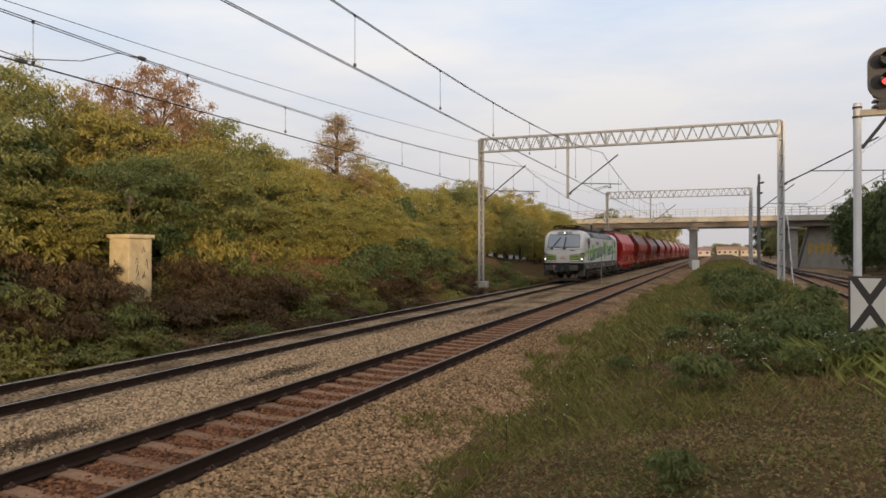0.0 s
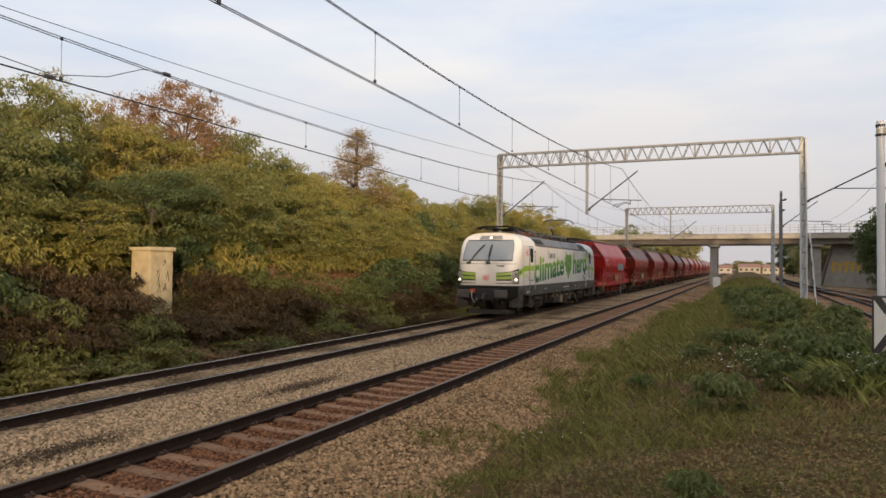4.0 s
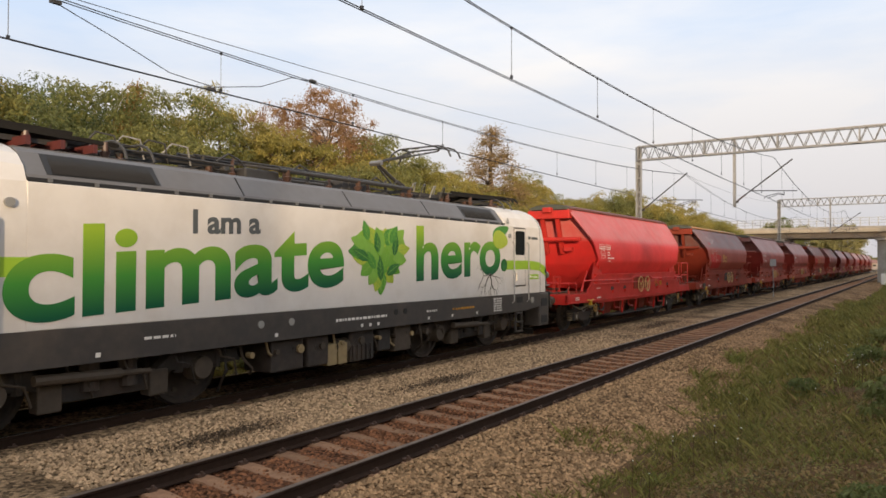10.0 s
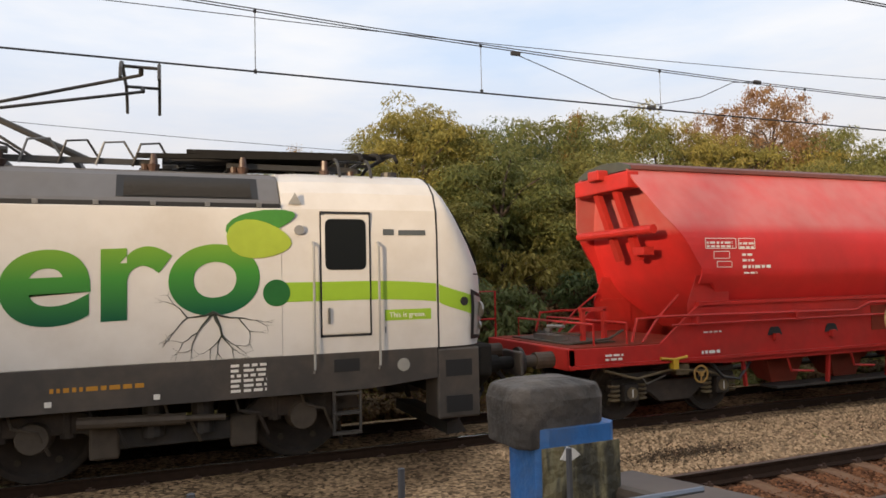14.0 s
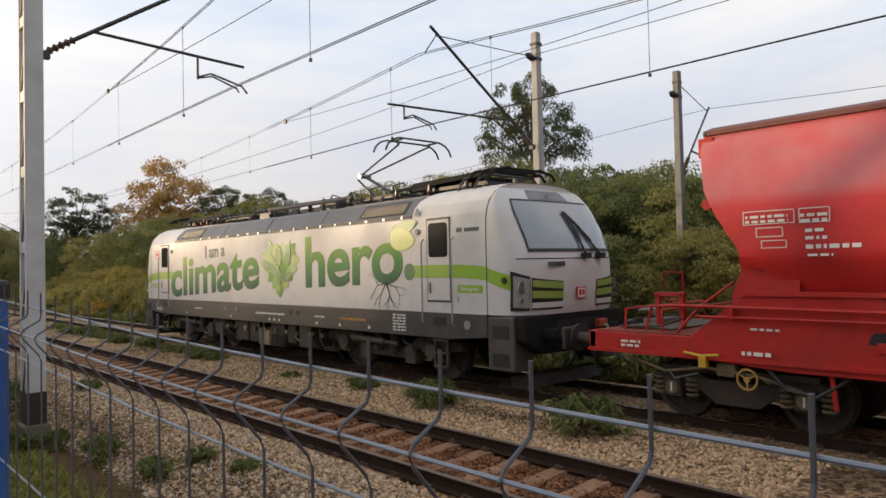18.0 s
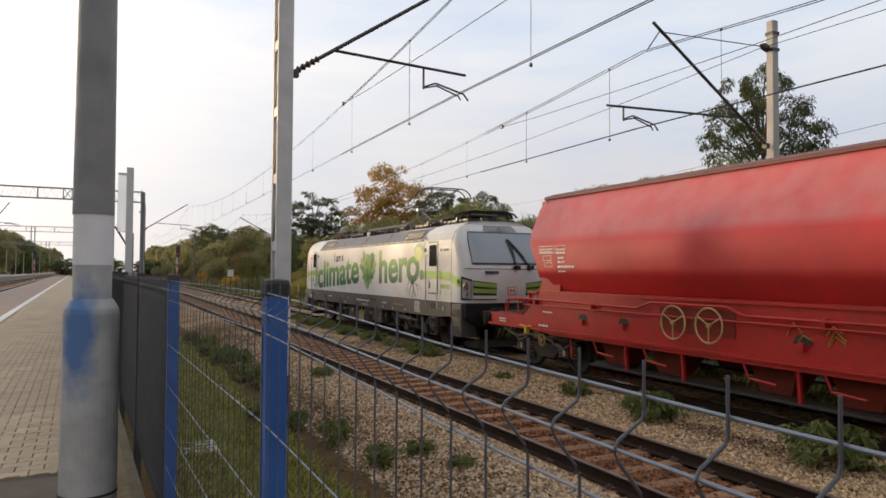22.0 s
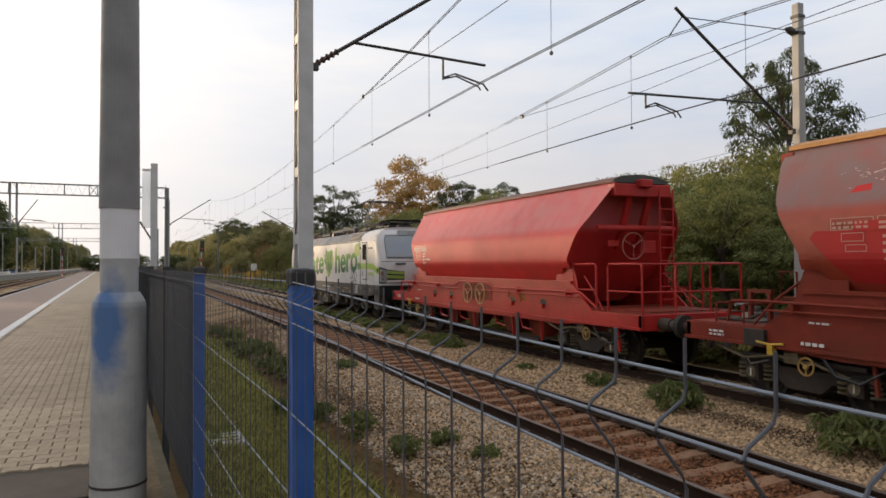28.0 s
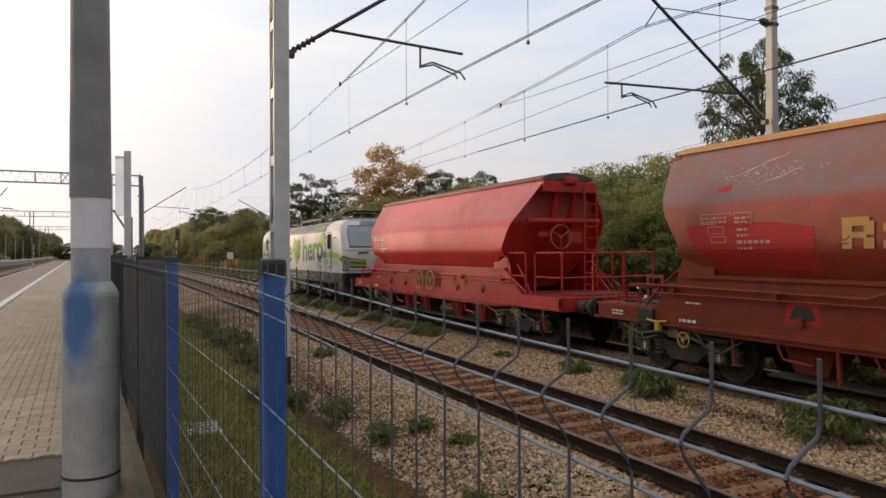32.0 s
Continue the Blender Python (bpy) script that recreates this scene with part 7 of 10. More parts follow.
portal(-182.0, 3.0, 24.0, 8.5, 7.75, 0.22, [(12.2, 5.6), (12.8, 5.6)], "distant grey lattice portal", 0.016)
for x, y, zt in ((2.80, 60, 8.2), (3.1, 68, 8.0), (3.4, 96, 8.3), (16.5, 50, 7.5), (17.5, 90, 7.8), (-2.6, -62, 7.6), (-3.2, -112, 7.6), (-13.3, -62, 8.2), (-12.4, -118, 8.6), (-12.4, -187, 8.0), (-12.4, -228, 7.7), (14.0, -84, 7.8)):
    concrete_mast(x, y, 0.0, zt, 0.24, "slim grey mast along the line", 0.75, GALV_DARK)
cantilever(pose(0, 60, 0), 1, 2.9, 5.5, 7.2, 2.2, 5.9, 6.2, (5.6, 1), 5.4)
cantilever(pose(0, -62, 0), -1, -2.7, 5.6, 7.6, 3.0, 6.1, -6.2, (-5.4, -1), 5.5)
cantilever(pose(0, -62, 0), 1, -13.2, 5.2, 6.7, 2.8, 5.9, -9.6, (-10.0, -1), 5.35)


def span_wires(name, label, x_at, supports, z_sup, z_mid, pair, r, group="overhead wires"):
    """A wire hung from support to support along y, sagging to z_mid; pair: spacing of a double wire."""
    t = thing(name, pose(0, 0, 0), label, "overhead wire", group)
    for o in ((-pair / 2, pair / 2) if pair else (0,)):
        pts = []
        for (y0, y1) in zip(supports[:-1], supports[1:]):
            for i in range(14):
                u = i / 14
                y = y0 + (y1 - y0) * u
                pts.append((x_at(y) + o, y, z_mid + (z_sup - z_mid) * (2 * u - 1) ** 2))
        y = supports[-1]
        pts.append((x_at(y) + o, y, z_sup))
        for run, k in (([q for q in pts if q[1] > -22], 1.0), ([q for q in pts if q[1] <= -18], 0.5)):
            if len(run) > 1:
                part("wire", Build().tube(run, r * k, 5), WIRE, t)
    return t


def droppers(x_at, supports, z_sup, z_mid, z_con, step):
    for (y0, y1) in zip(supports[:-1], supports[1:]):
        if y1 < -70 or y0 > 90:
            continue
        y = y0 + step * 0.6
        while y < y1 - 1:
            u = (y - y0) / (y1 - y0)
            z = z_mid + (z_sup - z_mid) * (2 * u - 1) ** 2
            d = thing("dropper", pose(x_at(y), y, 0), "thin dropper wire between messenger and contact wire", "dropper", "droppers of the overhead line")
            part("rod", Build().tube([(0, 0, z_con), (0, 0, z)], 0.006 if y > -18 else 0.0025, 4), WIRE, d)
            part("clip", Build().box(-0.02, -0.02, z_con - 0.01, 0.02, 0.02, z_con + 0.045), WIRE, d)
            part("clip", Build().box(-0.014, -0.02, z - 0.03, 0.014, 0.02, z + 0.015), WIRE, d)
            y += step


SUP = [-162, -112, -62, -11.9, 39.3, 82, 130, 180]


def stagger(x0):
    return lambda y: x0 + 0.22 * math.cos(math.pi * (y + 11.9) / 51.2)


span_wires("contact_wire", "twin copper contact wire over the nearer track", stagger(-6.10), SUP, 5.57, 5.50, 0.05, 0.0085)
span_wires("messenger_wire", "sagging messenger wire over the nearer track", lambda y: -6.05, SUP, 7.65, 6.42, 0.04, 0.009)
droppers(lambda y: -6.05, SUP, 7.65, 6.42, 5.53, 4.1)
span_wires("contact_wire", "twin copper contact wire over the train's track", stagger(-10.55), SUP, 5.38, 5.28, 0.04, 0.0085)
span_wires("messenger_wire", "sagging messenger wire over the train's track", lambda y: -10.5, SUP, 7.08, 5.96, 0.10, 0.009)
droppers(lambda y: -10.5, SUP, 7.08, 5.96, 5.32, 3.6)
feeder = thing("feeder_wire", pose(0, 0, 0), "single feeder wire hung from mast top to portal top", "overhead wire", "overhead wires")
tops = [(-112, -14.1, 7.65), (-62, -14.1, 7.65), (-11.9, -14.05, 7.65), (39.3, -13.1, 8.64), (82, -12.1, 8.7), (130, -12.1, 8.6)]
line = []
for (y0, x0, z0), (y1, x1, z1) in zip(tops[:-1], tops[1:]):
    for i in range(14):
        u = i / 14
        line.append((x0 + (x1 - x0) * u, y0 + (y1 - y0) * u, z0 + (z1 - z0) * u - 2.8 * u * (1 - u)))
part("wire", Build().tube(line, 0.009, 5), WIRE, feeder)
span_wires("far_contact_wire", "wire over the siding behind the bushes", lambda y: -19.8, [-60, -9.8, 40], 5.2, 5.1, 0, 0.008)
span_wires("far_messenger_wire", "messenger over the siding behind the bushes", lambda y: -19.8, [-60, -9.8, 40], 6.7, 5.9, 0, 0.008)
span_wires("contact_wire", "contact wire beyond the platform", lambda y: T3 + bend3(y), [-162, -118, -60, 39.3, 82, 130], 5.5, 5.45, 0.04, 0.0085)
span_wires("messenger_wire", "messenger wire beyond the platform", lambda y: T3 + bend3(y), [-162, -118, -60, 39.3, 82, 130], 7.2, 6.4, 0, 0.009)
for x, y0, pts in ((-6.05, -12, [(-7.4, 7.05), (-5.2, 6.97), (-1.0, 6.89), (1.8, 6.86), (5.0, 6.94), (7.5, 7.03)]), (-10.5, -12, [(-6.0, 6.55), (-4.2, 6.48), (-0.3, 6.42), (3.0, 6.39), (5.8, 6.40), (8.8, 6.43)])):
    st = thing("stitch_wire", pose(x, y0, 0), "short stitch wire under the messenger beside a mast", "overhead wire", "stitch wires of the overhead line")
    part("wire", Build().tube([(0, a, b) for a, b in pts], 0.008, 5), WIRE, st)
    for a, b in (pts[0], pts[-1]):
        part("clamp", Build().box(-0.03, a - 0.06, b - 0.04, 0.03, a + 0.06, b + 0.06), DARKSTEEL, st)
jump = thing("jumper_cable", pose(-10.5, 0, 0), "slack jumper cable between messenger and contact wire", "cable")
part("cable", Build().tube([(0, 10.6, 6.0), (0, 10.0, 5.95), (0, 9.2, 5.60), (0, 8.1, 5.36), (0, 7.2, 5.42), (0, 6.2, 5.75), (0, 5.3, 6.02)], 0.008, 5), WIRE, jump)
for y, z in ((10.6, 6.0), (8.05, 5.31), (5.3, 6.03)):
    part("clamp", Build().box(-0.03, y - 0.08, z - 0.03, 0.03, y + 0.08, z + 0.03), DARKSTEEL, jump)


# ---- bridge, signal, cabinet, platform, fence, lamp post ----
bridge = thing("road_bridge", pose(0, 110, 0), "pale concrete and steel road bridge across the railway", "bridge")
part("girder", Build().box(-60, -3.5, 5.55, 60, -3.2, 6.30), GIRDER_DARK, bridge, "dark steel side girder", bevel=0.03)
part("edge_beam", Build().box(-60, -4.25, 6.30, 60, -3.2, 6.75), BRIDGE_PAINT, bridge, "beige edge beam", bevel=0.03)
part("girder", Build().box(-60, 3.2, 5.55, 60, 3.5, 6.75), BRIDGE_PAINT, bridge)
part("deck", Build().box(-60, -4.2, 6.75, 60, 4.2, 7.05), CONCRETE_D, bridge, bevel=0.03)
for x in np.arange(-42, 46, 1.0):
    part("railing_post", Build().box(x - 0.04, -4.15, 7.05, x + 0.04, -4.07, 8.15), LAMP_GREY, bridge)
for z in (7.45, 7.8, 8.15):
    part("railing_bar", Build().box(-60, -4.14, z - 0.03, 60, -4.08, z + 0.03), LAMP_GREY, bridge)
for x in (-15.5, -3.7, 9.35):
    part("pier", Build().box(x - 0.5, -2.6, -0.5, x + 0.5, 2.6, 5.2), CONCRETE_D, bridge, "old concrete pier", bevel=0.04)
    part("pier_cap", Build().box(x - 0.7, -3.4, 5.2, x + 0.7, 3.4, 5.55), CONCRETE_D, bridge)
part("abutment", Build().loft([[(10.0, -1.2, -0.5), (60, -1.2, -0.5), (60, 3.1, -0.5), (10.0, 3.1, -0.5)], [(11.6, -1.2, 5.5), (60, -1.2, 5.5), (60, 3.1, 5.5), (11.6, 3.1, 5.5)]]), CONCRETE_D, bridge, "sloping grey abutment")
part("abutment", Build().loft([[(-60, -5, -0.5), (-26, -5, -0.5), (-26, 5, -0.5), (-60, 5, -0.5)], [(-60, -5, 6.7), (-32, -5, 6.7), (-32, 5, 6.7), (-60, 5, 6.7)]]), CONCRETE, bridge)
g = Build()
for i, (h, up) in enumerate(((1.5, 0), (1.2, 0.1), (1.6, 0), (1.3, 0.15), (1.5, 0.1), (1.2, 0.0))):
    x = 11.3 + 0.75 * i
    g.box(x, -1.25, 1.7 + up, x + 0.26, -1.21, 1.7 + up + h)
    g.box(x + 0.26, -1.25, 1.7 + up + h * 0.7, x + 0.6, -1.21, 1.7 + up + h * 0.95)
    g.box(x + 0.26, -1.25, 1.7 + up + h * 0.3, x + 0.45, -1.21, 1.7 + up + h * 0.5)
part("graffiti_shapes", g, YELLOW, bridge, "yellow graffiti shapes on the abutment")

sig = thing("railway_signal", pose(1.90, 12.0, 0), "light signal showing red on a grey pole", "railway signal")
part("pole", Build().tube([(0, 0, 0.6), (0, 0, 4.42)], 0.055, 14), LAMP_WHITE, sig)
part("foot", Build().box(-0.16, -0.16, 0.45, 0.16, 0.16, 0.85), UNDER, sig)
part("arm", Build().box(-0.05, -0.05, 4.22, 0.75, 0.05, 4.32), mat("signal_arm_cream", (0.42, 0.36, 0.26), 0.6, stain=0.3), sig, "cream bracket arm", bevel=0.015)
part("brace", Build().tube([(0.06, 0, 3.75), (0.42, 0, 4.24)], 0.025, 8), DARKSTEEL, sig)
hd = []
for cz, a0 in ((4.98, 0), (4.66, 180)):
    for j in range(13):
        a = radians(a0 + 15 * j)
        hd.append((0.36 + 0.24 * math.cos(a), cz + 0.22 * math.sin(a)))
head = part("signal_head", Build().prism(hd, "y", -0.10, -0.06), SIGN_BLACK, sig, "black signal face plate")
part("housing", Build().box(0.22, -0.06, 4.5, 0.50, 0.18, 5.12), SIGN_BLACK, head, bevel=0.04)
part("lens", Build().disc((0.36, -0.11, 4.98), 0.085, "y", 0.03, 18), BLACK, head)
part("red_lens", Build().disc((0.36, -0.11, 4.68), 0.066, "y", 0.03, 18), SIGNAL_RED, head, "glowing red lens")
for z in (4.98, 4.68):
    part("hood", Build().tube([(0.36, -0.10, z + 0.02), (0.36, -0.26, z + 0.03)], 0.105, 14, cap=False), SIGN_BLACK, head)
part("neck", Build().box(0.26, -0.08, 4.30, 0.46, 0.08, 4.48).box(0.20, -0.1, 4.34, 0.52, 0.1, 4.37).box(0.20, -0.1, 4.42, 0.52, 0.1, 4.45), DARKSTEEL, sig)
for z in (4.2, 4.34):
    part("band", Build().tube([(0, 0, z), (0, 0, z + 0.03)], 0.066, 12), DARKSTEEL, sig)

board = thing("signal_board", pose(2.00, 11.7, 0), "white board with two black chevrons on a short post", "sign")
part("post", Build().box(-0.07, 0.0, 0.45, 0.07, 0.1, 1.1), UNDER, board)
part("board", Build().box(-0.27, -0.03, 1.04, 0.27, 0.0, 1.86), SIGN_BLACK, board, bevel=0.01)
for pts in ([(-0.245, 1.80), (-0.02, 1.45), (-0.245, 1.10)], [(0.245, 1.80), (0.02, 1.45), (0.245, 1.10)], [(-0.15, 1.83), (0.15, 1.83), (0.0, 1.60)], [(-0.15, 1.07), (0.15, 1.07), (0.0, 1.30)]):
    part("white_field", Build().prism(pts, "y", -0.036, -0.031), SIGN_WHITE, board)
part("foot_plate", Build().box(-0.22, -0.1, 0.75, 0.22, 0.15, 0.79), UNDER, board)
part("foot_strut", Build().tube([(0.2, 0, 0.77), (0.24, -0.1, 0.45)], 0.015, 6), UNDER, board)

CABINET_Y = 15.2
cab_z = float(ground_z(-15.5, 15.3))
cabinet = thing("switch_cabinet", pose(-15.5, CABINET_Y, 0), "stained cream concrete switch cabinet on the overgrown bank", "cabinet")
part("body", Build().box(-0.35, -0.40, cab_z - 0.4, 0.35, 0.46, 2.60), BOX_CREAM, cabinet, bevel=0.02)
part("lid", Build().box(-0.41, -0.46, 2.60, 0.41, 0.52, 2.71), BOX_CREAM, cabinet, "overhanging flat lid", bevel=0.02)
for y in (-0.37, 0.04):
    part("door", Build().box(0.35, y, cab_z + 0.1, 0.362, y + 0.39, 2.54), BOX_CREAM, cabinet, bevel=0.005)
crng = random.Random(3)
for i in range(7):
    y, z = crng.uniform(-0.3, 0.3), crng.uniform(cab_z + 0.5, 2.3)
    part("scrawl", Build().tube([(0.364, y, z), (0.364, y + 0.05, z + crng.uniform(0.1, 0.25)), (0.364, y + 0.1, z + crng.uniform(-0.15, 0.1))], 0.010, 4), UNDER, cabinet, "dark scrawl on the cabinet door")
for x, y, wd, h, wall in ((-9.5, 330, 11.0, 2.2, HOUSE_PALE), (3.0, 345, 9.0, 2.6, BRIDGE_PAINT), (-24.0, 340, 10.0, 3.0, HOUSE_PALE), (13.0, 350, 9.0, 2.4, BRIDGE_PAINT)):
    house = thing("far_house", pose(x, y, 0), "distant pale house with a reddish pitched roof", "house", "houses beyond the bridge")
    part("wall", Build().box(-wd / 2, -4, -0.5, wd / 2, 4, h), wall, house)
    part("roof", Build().prism([(-4.4, h), (4.4, h), (0, h + 1.5)], "x", -wd / 2 - 0.3, wd / 2 + 0.3), ROOF_TILE, house, "reddish tiled roof")
    for k in range(4):
        part("window", Build().box(-wd / 2 + wd * (k + 0.3) / 4, -4.05, h * 0.45, -wd / 2 + wd * (k + 0.7) / 4, -3.98, h * 0.75), GLASS_DARK, house)
hm = thing("distance_post", pose(-8.25, 53.0, 0), "thin white marker post between the tracks", "marker post")
part("post", Build().tube([(0, 0, -0.3), (0, 0, 2.1)], 0.025, 8), GALV, hm)
part("plate", Build().box(-0.2, -0.015, 2.0, 0.2, 0.015, 2.5), GALV, hm, "grey number plate seen from behind", bevel=0.005)
hb = thing("trackside_box", pose(-3.05, 99, 0), "white trackside box near the bridge", "cabinet")
part("body", Build().box(-0.45, -0.4, -0.3, 0.45, 0.4, 1.0), PAINT_WHITE, hb, bevel=0.03)

lp = thing("leaning_pole", pose(3.0, 34.5, 0), "thin white banded pole leaning beside the mast", "pole")
part("pole", Build().tube([(0.02, 0, 0.2), (-0.26, 0, 3.85)], 0.03, 8), LAMP_WHITE, lp)
for k in range(4):
    part("band", Build().tube([(0.003 - 0.0768 * (0.5 + k * 0.8), 0, 0.42 + 0.5 + k * 0.8 - 0.2), (0.003 - 0.0768 * (0.75 + k * 0.8), 0, 0.42 + 0.75 + k * 0.8 - 0.2)], 0.033, 8), GALV_DARK, lp)

# platform
PZ = 0.70
SLANT = 0.0345


def px(x, y):
    """Platform coordinates lean slightly away from the tracks."""
    return x - SLANT * y


plat = Build()
plat.loft([[(px(-0.50, y), y, -0.5), (px(4.45, y), y, -0.5), (px(4.45, y), y, PZ - 0.012), (px(-0.50, y), y, PZ - 0.012)] for y in (0.35, -190)])
platform = tagged(part("platform", plat, JOINT), "long paved station platform", "platform", kind="structure")
part("platform_edge", Build().loft([[(px(4.34, y), y, PZ - 0.02), (px(4.52, y), y, PZ - 0.02), (px(4.52, y), y, PZ + 0.006), (px(4.34, y), y, PZ + 0.006)] for y in (0.3, -190)]), CONCRETE, platform, "pale concrete platform edge")
part("red_strip", Build().loft([[(px(2.17, y), y, PZ - 0.03), (px(4.33, y), y, PZ - 0.03), (px(4.33, y), y, PZ + 0.003), (px(2.17, y), y, PZ + 0.003)] for y in (0.3, -190)]), PAVER_RED, platform, "reddish paving along the edge")
part("white_line", Build().loft([[(px(1.95, y), y, PZ - 0.03), (px(2.16, y), y, PZ - 0.03), (px(2.16, y), y, PZ + 0.006), (px(1.95, y), y, PZ + 0.006)] for y in (0.3, -190)]), LINE_WHITE, platform, "worn white safety line")
part("kerb", Build().loft([[(px(-0.50, y), y, PZ - 0.3), (px(-0.42, y), y, PZ - 0.3), (px(-0.42, y), y, PZ + 0.015), (px(-0.50, y), y, PZ + 0.015)] for y in (0.3, -190)]), KERB, platform, "mossy kerb under the fence")


part("sand_strip", Build().loft([[(px(-0.42, y), y, PZ - 0.03), (px(-0.20, y), y, PZ - 0.03), (px(-0.20, y), y, PZ + 0.006), (px(-0.42, y), y, PZ + 0.010)] for y in (0.3, -60)]), SAND, platform, "sandy brown strip along the fence")


def fence_x(y):
    return -0.590 - 0.0345 * (y - 0.37)


fence = thing("platform_fence", pose(0, 0, 0), "blue welded mesh fence with capped posts along the platform", "fence")


def fence_post(y, top, blue, cap, label, w=0.062, d=0.078, x=None, slip=(0, 0)):
    b = Build()
    prof = [(-w / 2, -d / 2 + 0.008), (-w / 2 + 0.008, -d / 2), (w / 2 - 0.008, -d / 2), (w / 2, -d / 2 + 0.008), (w / 2, d / 2 - 0.008), (w / 2 - 0.008, d / 2), (-w / 2 + 0.008, d / 2), (-w / 2, d / 2 - 0.008)]
    b.prism(prof, "z", 0.2, top - 0.03)
    t = part("fence_post", b, blue, fence, label)
    t.location = (fence_x(y) if x is None else x, y, 0)
    t.rotation_euler = (0, 0, radians(2))
    c = Build()
    ring = []
    for z, s in ((top - 0.045, 1.10), (top - 0.010, 1.14), (top, 1.05), (top + 0.004, 0.6)):
        ring.append([(p * s + slip[0], q * s + slip[1], z) for p, q in prof])
    c.loft(ring)
    part("cap", c, cap, t, "black plastic cap", bevel=0.002)
    return t


POSTS = [0.10, -2.12, -4.58]
end_post = fence_post(0.094, 2.178, BLUE_OLD, CAP_WORN, "scuffed blue end post with worn cap", 0.055, 0.072, -0.7025, (-0.008, -0.010))
part("paint_chip", Build().prism([(-0.020, 2.126), (-0.014, 2.135), (-0.008, 2.133), (-0.003, 2.128), (-0.012, 2.124)], "x", 0.0285, 0.0310), LINE_WHITE, end_post, "white chip in the paint")
part("worn_face", Build().box(0.0275, -0.0350, 0.3, 0.0290, 0.0350, 2.135), PEELED, end_post, "face with peeled paint and black stains")
fence_post(POSTS[1], 2.232, BLUE, CAP, "blue steel post")
fence_post(POSTS[2], 2.232, BLUE, CAP, "blue steel post")
for i in range(1, 15):
    fence_post(POSTS[2] - 2.5 * i, 2.232, BLUE if i > 6 else WIREDARK, CAP, "dark post" if i <= 6 else "blue steel post")

bent_wire = Build().tube([(0, 0, 0.76), (0, 0, 2.095), (0.005, 0, 2.108), (0.031, 0, 2.140), (0.036, 0, 2.151), (0.031, 0, 2.159), (0.003, 0, 2.176), (0, 0, 2.184), (0, 0, 2.232)], 0.0018, 6).mesh("bent_wire", WIREBROWN)
dark_wire = bent_wire.copy()
dark_wire.materials[0] = WIREDARK
LEVELS = [(0.86, 0, 0.0022), (1.10, 0, 0.0022), (1.34, 0, 0.0022), (1.58, 0, 0.0022), (1.82, 0, 0.0022), (2.08, 0, 0.0019), (2.151, 0.037, 0.0019), (2.197, 0, 0.0019)]


def sag(y):
    """The end panel hangs a little lower towards the end post."""
    return float(np.interp(y, [-2.12, -1.84, -0.97, -0.5, 0.1], [0.0, -0.010, -0.046, -0.056, -0.064]))


def fence_panel(y0, y1, dark, split):
    n = max(2, int(round(abs(y1 - y0) / 0.098)))
    mt = WIREDARK if dark else WIREBLUE
    t = part("fence_panel", Build().box(fence_x(y0) + 0.030, min(y0, y1), 0.745, fence_x(y0) + 0.036, max(y0, y1), 0.752), mt, fence, "dark weathered mesh panel" if dark else "blue mesh panel with bent folds")
    for z, off, r in LEVELS:
        part("cross_wire", Build().tube([(fence_x(y) + 0.034 + off - 0.004, y, z + sag(y)) for y in np.linspace(y0, y1, 9 if y0 > -1 else 2)], r, 6), mt, t)
    if dark:
        part("screen", Build().loft([[(fence_x(y) + 0.012, y, 0.74), (fence_x(y) + 0.018, y, 0.74), (fence_x(y) + 0.018, y, 2.20), (fence_x(y) + 0.012, y, 2.20)] for y in (y0 - 0.02, y1 + 0.02)]), SCREEN_DARK, t, "dark grey screen sheet behind the mesh")
    joined = Build()
    for i in range(1 if y0 > -1 else 0, n + 1):
        y = y0 + (y1 - y0) * i / n
        x = fence_x(y) + 0.034
        if split:
            ob = new("vertical_wire", dark_wire if dark else bent_wire)
            ob.parent = t
            ob.location = (x, y, sag(y))
        else:
            joined.tube([(x, y, 0.76), (x, y, 2.10), (x + 0.036, y, 2.151), (x, y, 2.18), (x, y, 2.232)], 0.0025, 4)
    if joined.v:
        tagged(part("wire_mesh", joined, WIREDARK if dark else WIREBLUE, t), kind="stuff")
    return t


fence_panel(POSTS[0], POSTS[1], False, True)
fence_panel(POSTS[1], POSTS[2], False, True)
for i in range(14):
    fence_panel(POSTS[2] - 2.5 * i, POSTS[2] - 2.5 * (i + 1), True, i < 2)
part("end_rail", Build().beam((-0.72, 0.150, 2.078), (-0.57, 0.160, 2.092), 0.055, 0.035), mat("rail_brown", (0.10, 0.075, 0.056), 0.6, vary=0.2, scale=12, stain=0.4, stain_scale=9, tint=(0.03, 0.028, 0.026)), fence, "brown flat rail at the fence end", bevel=0.006)

lamp = thing("lamp_post", pose(0.03, -5.15, 0), "tall grey platform lamp post with white and blue paint bands", "lamp post")
part("sleeve", Build().tube([(0, 0, PZ - 0.3), (0, 0, 1.98), (0, 0, 2.01), (0, 0, 2.07)], [0.172, 0.166, 0.160, 0.126], 32), LAMP_BLUE, lamp, "wide grey base sleeve smeared with blue paint", smooth=False)
part("blue_band", Build().tube([(0, 0, 2.07), (0, 0, 2.29)], 0.116, 32), LAMP_BLUE, lamp, "blue paint band")
part("white_band", Build().tube([(0, 0, 2.29), (0, 0, 2.615)], 0.1175, 32), LAMP_WHITE, lamp, "white paint band")
part("shaft", Build().tube([(0, 0, 2.615), (0, 0, 8.5)], [0.124, 0.085], 32), LAMP_DARK, lamp, "dark grey upper shaft")
part("base_joint", Build().tube([(0, 0, 0.83), (0, 0, 0.845)], 0.1755, 32), UNDER, lamp)
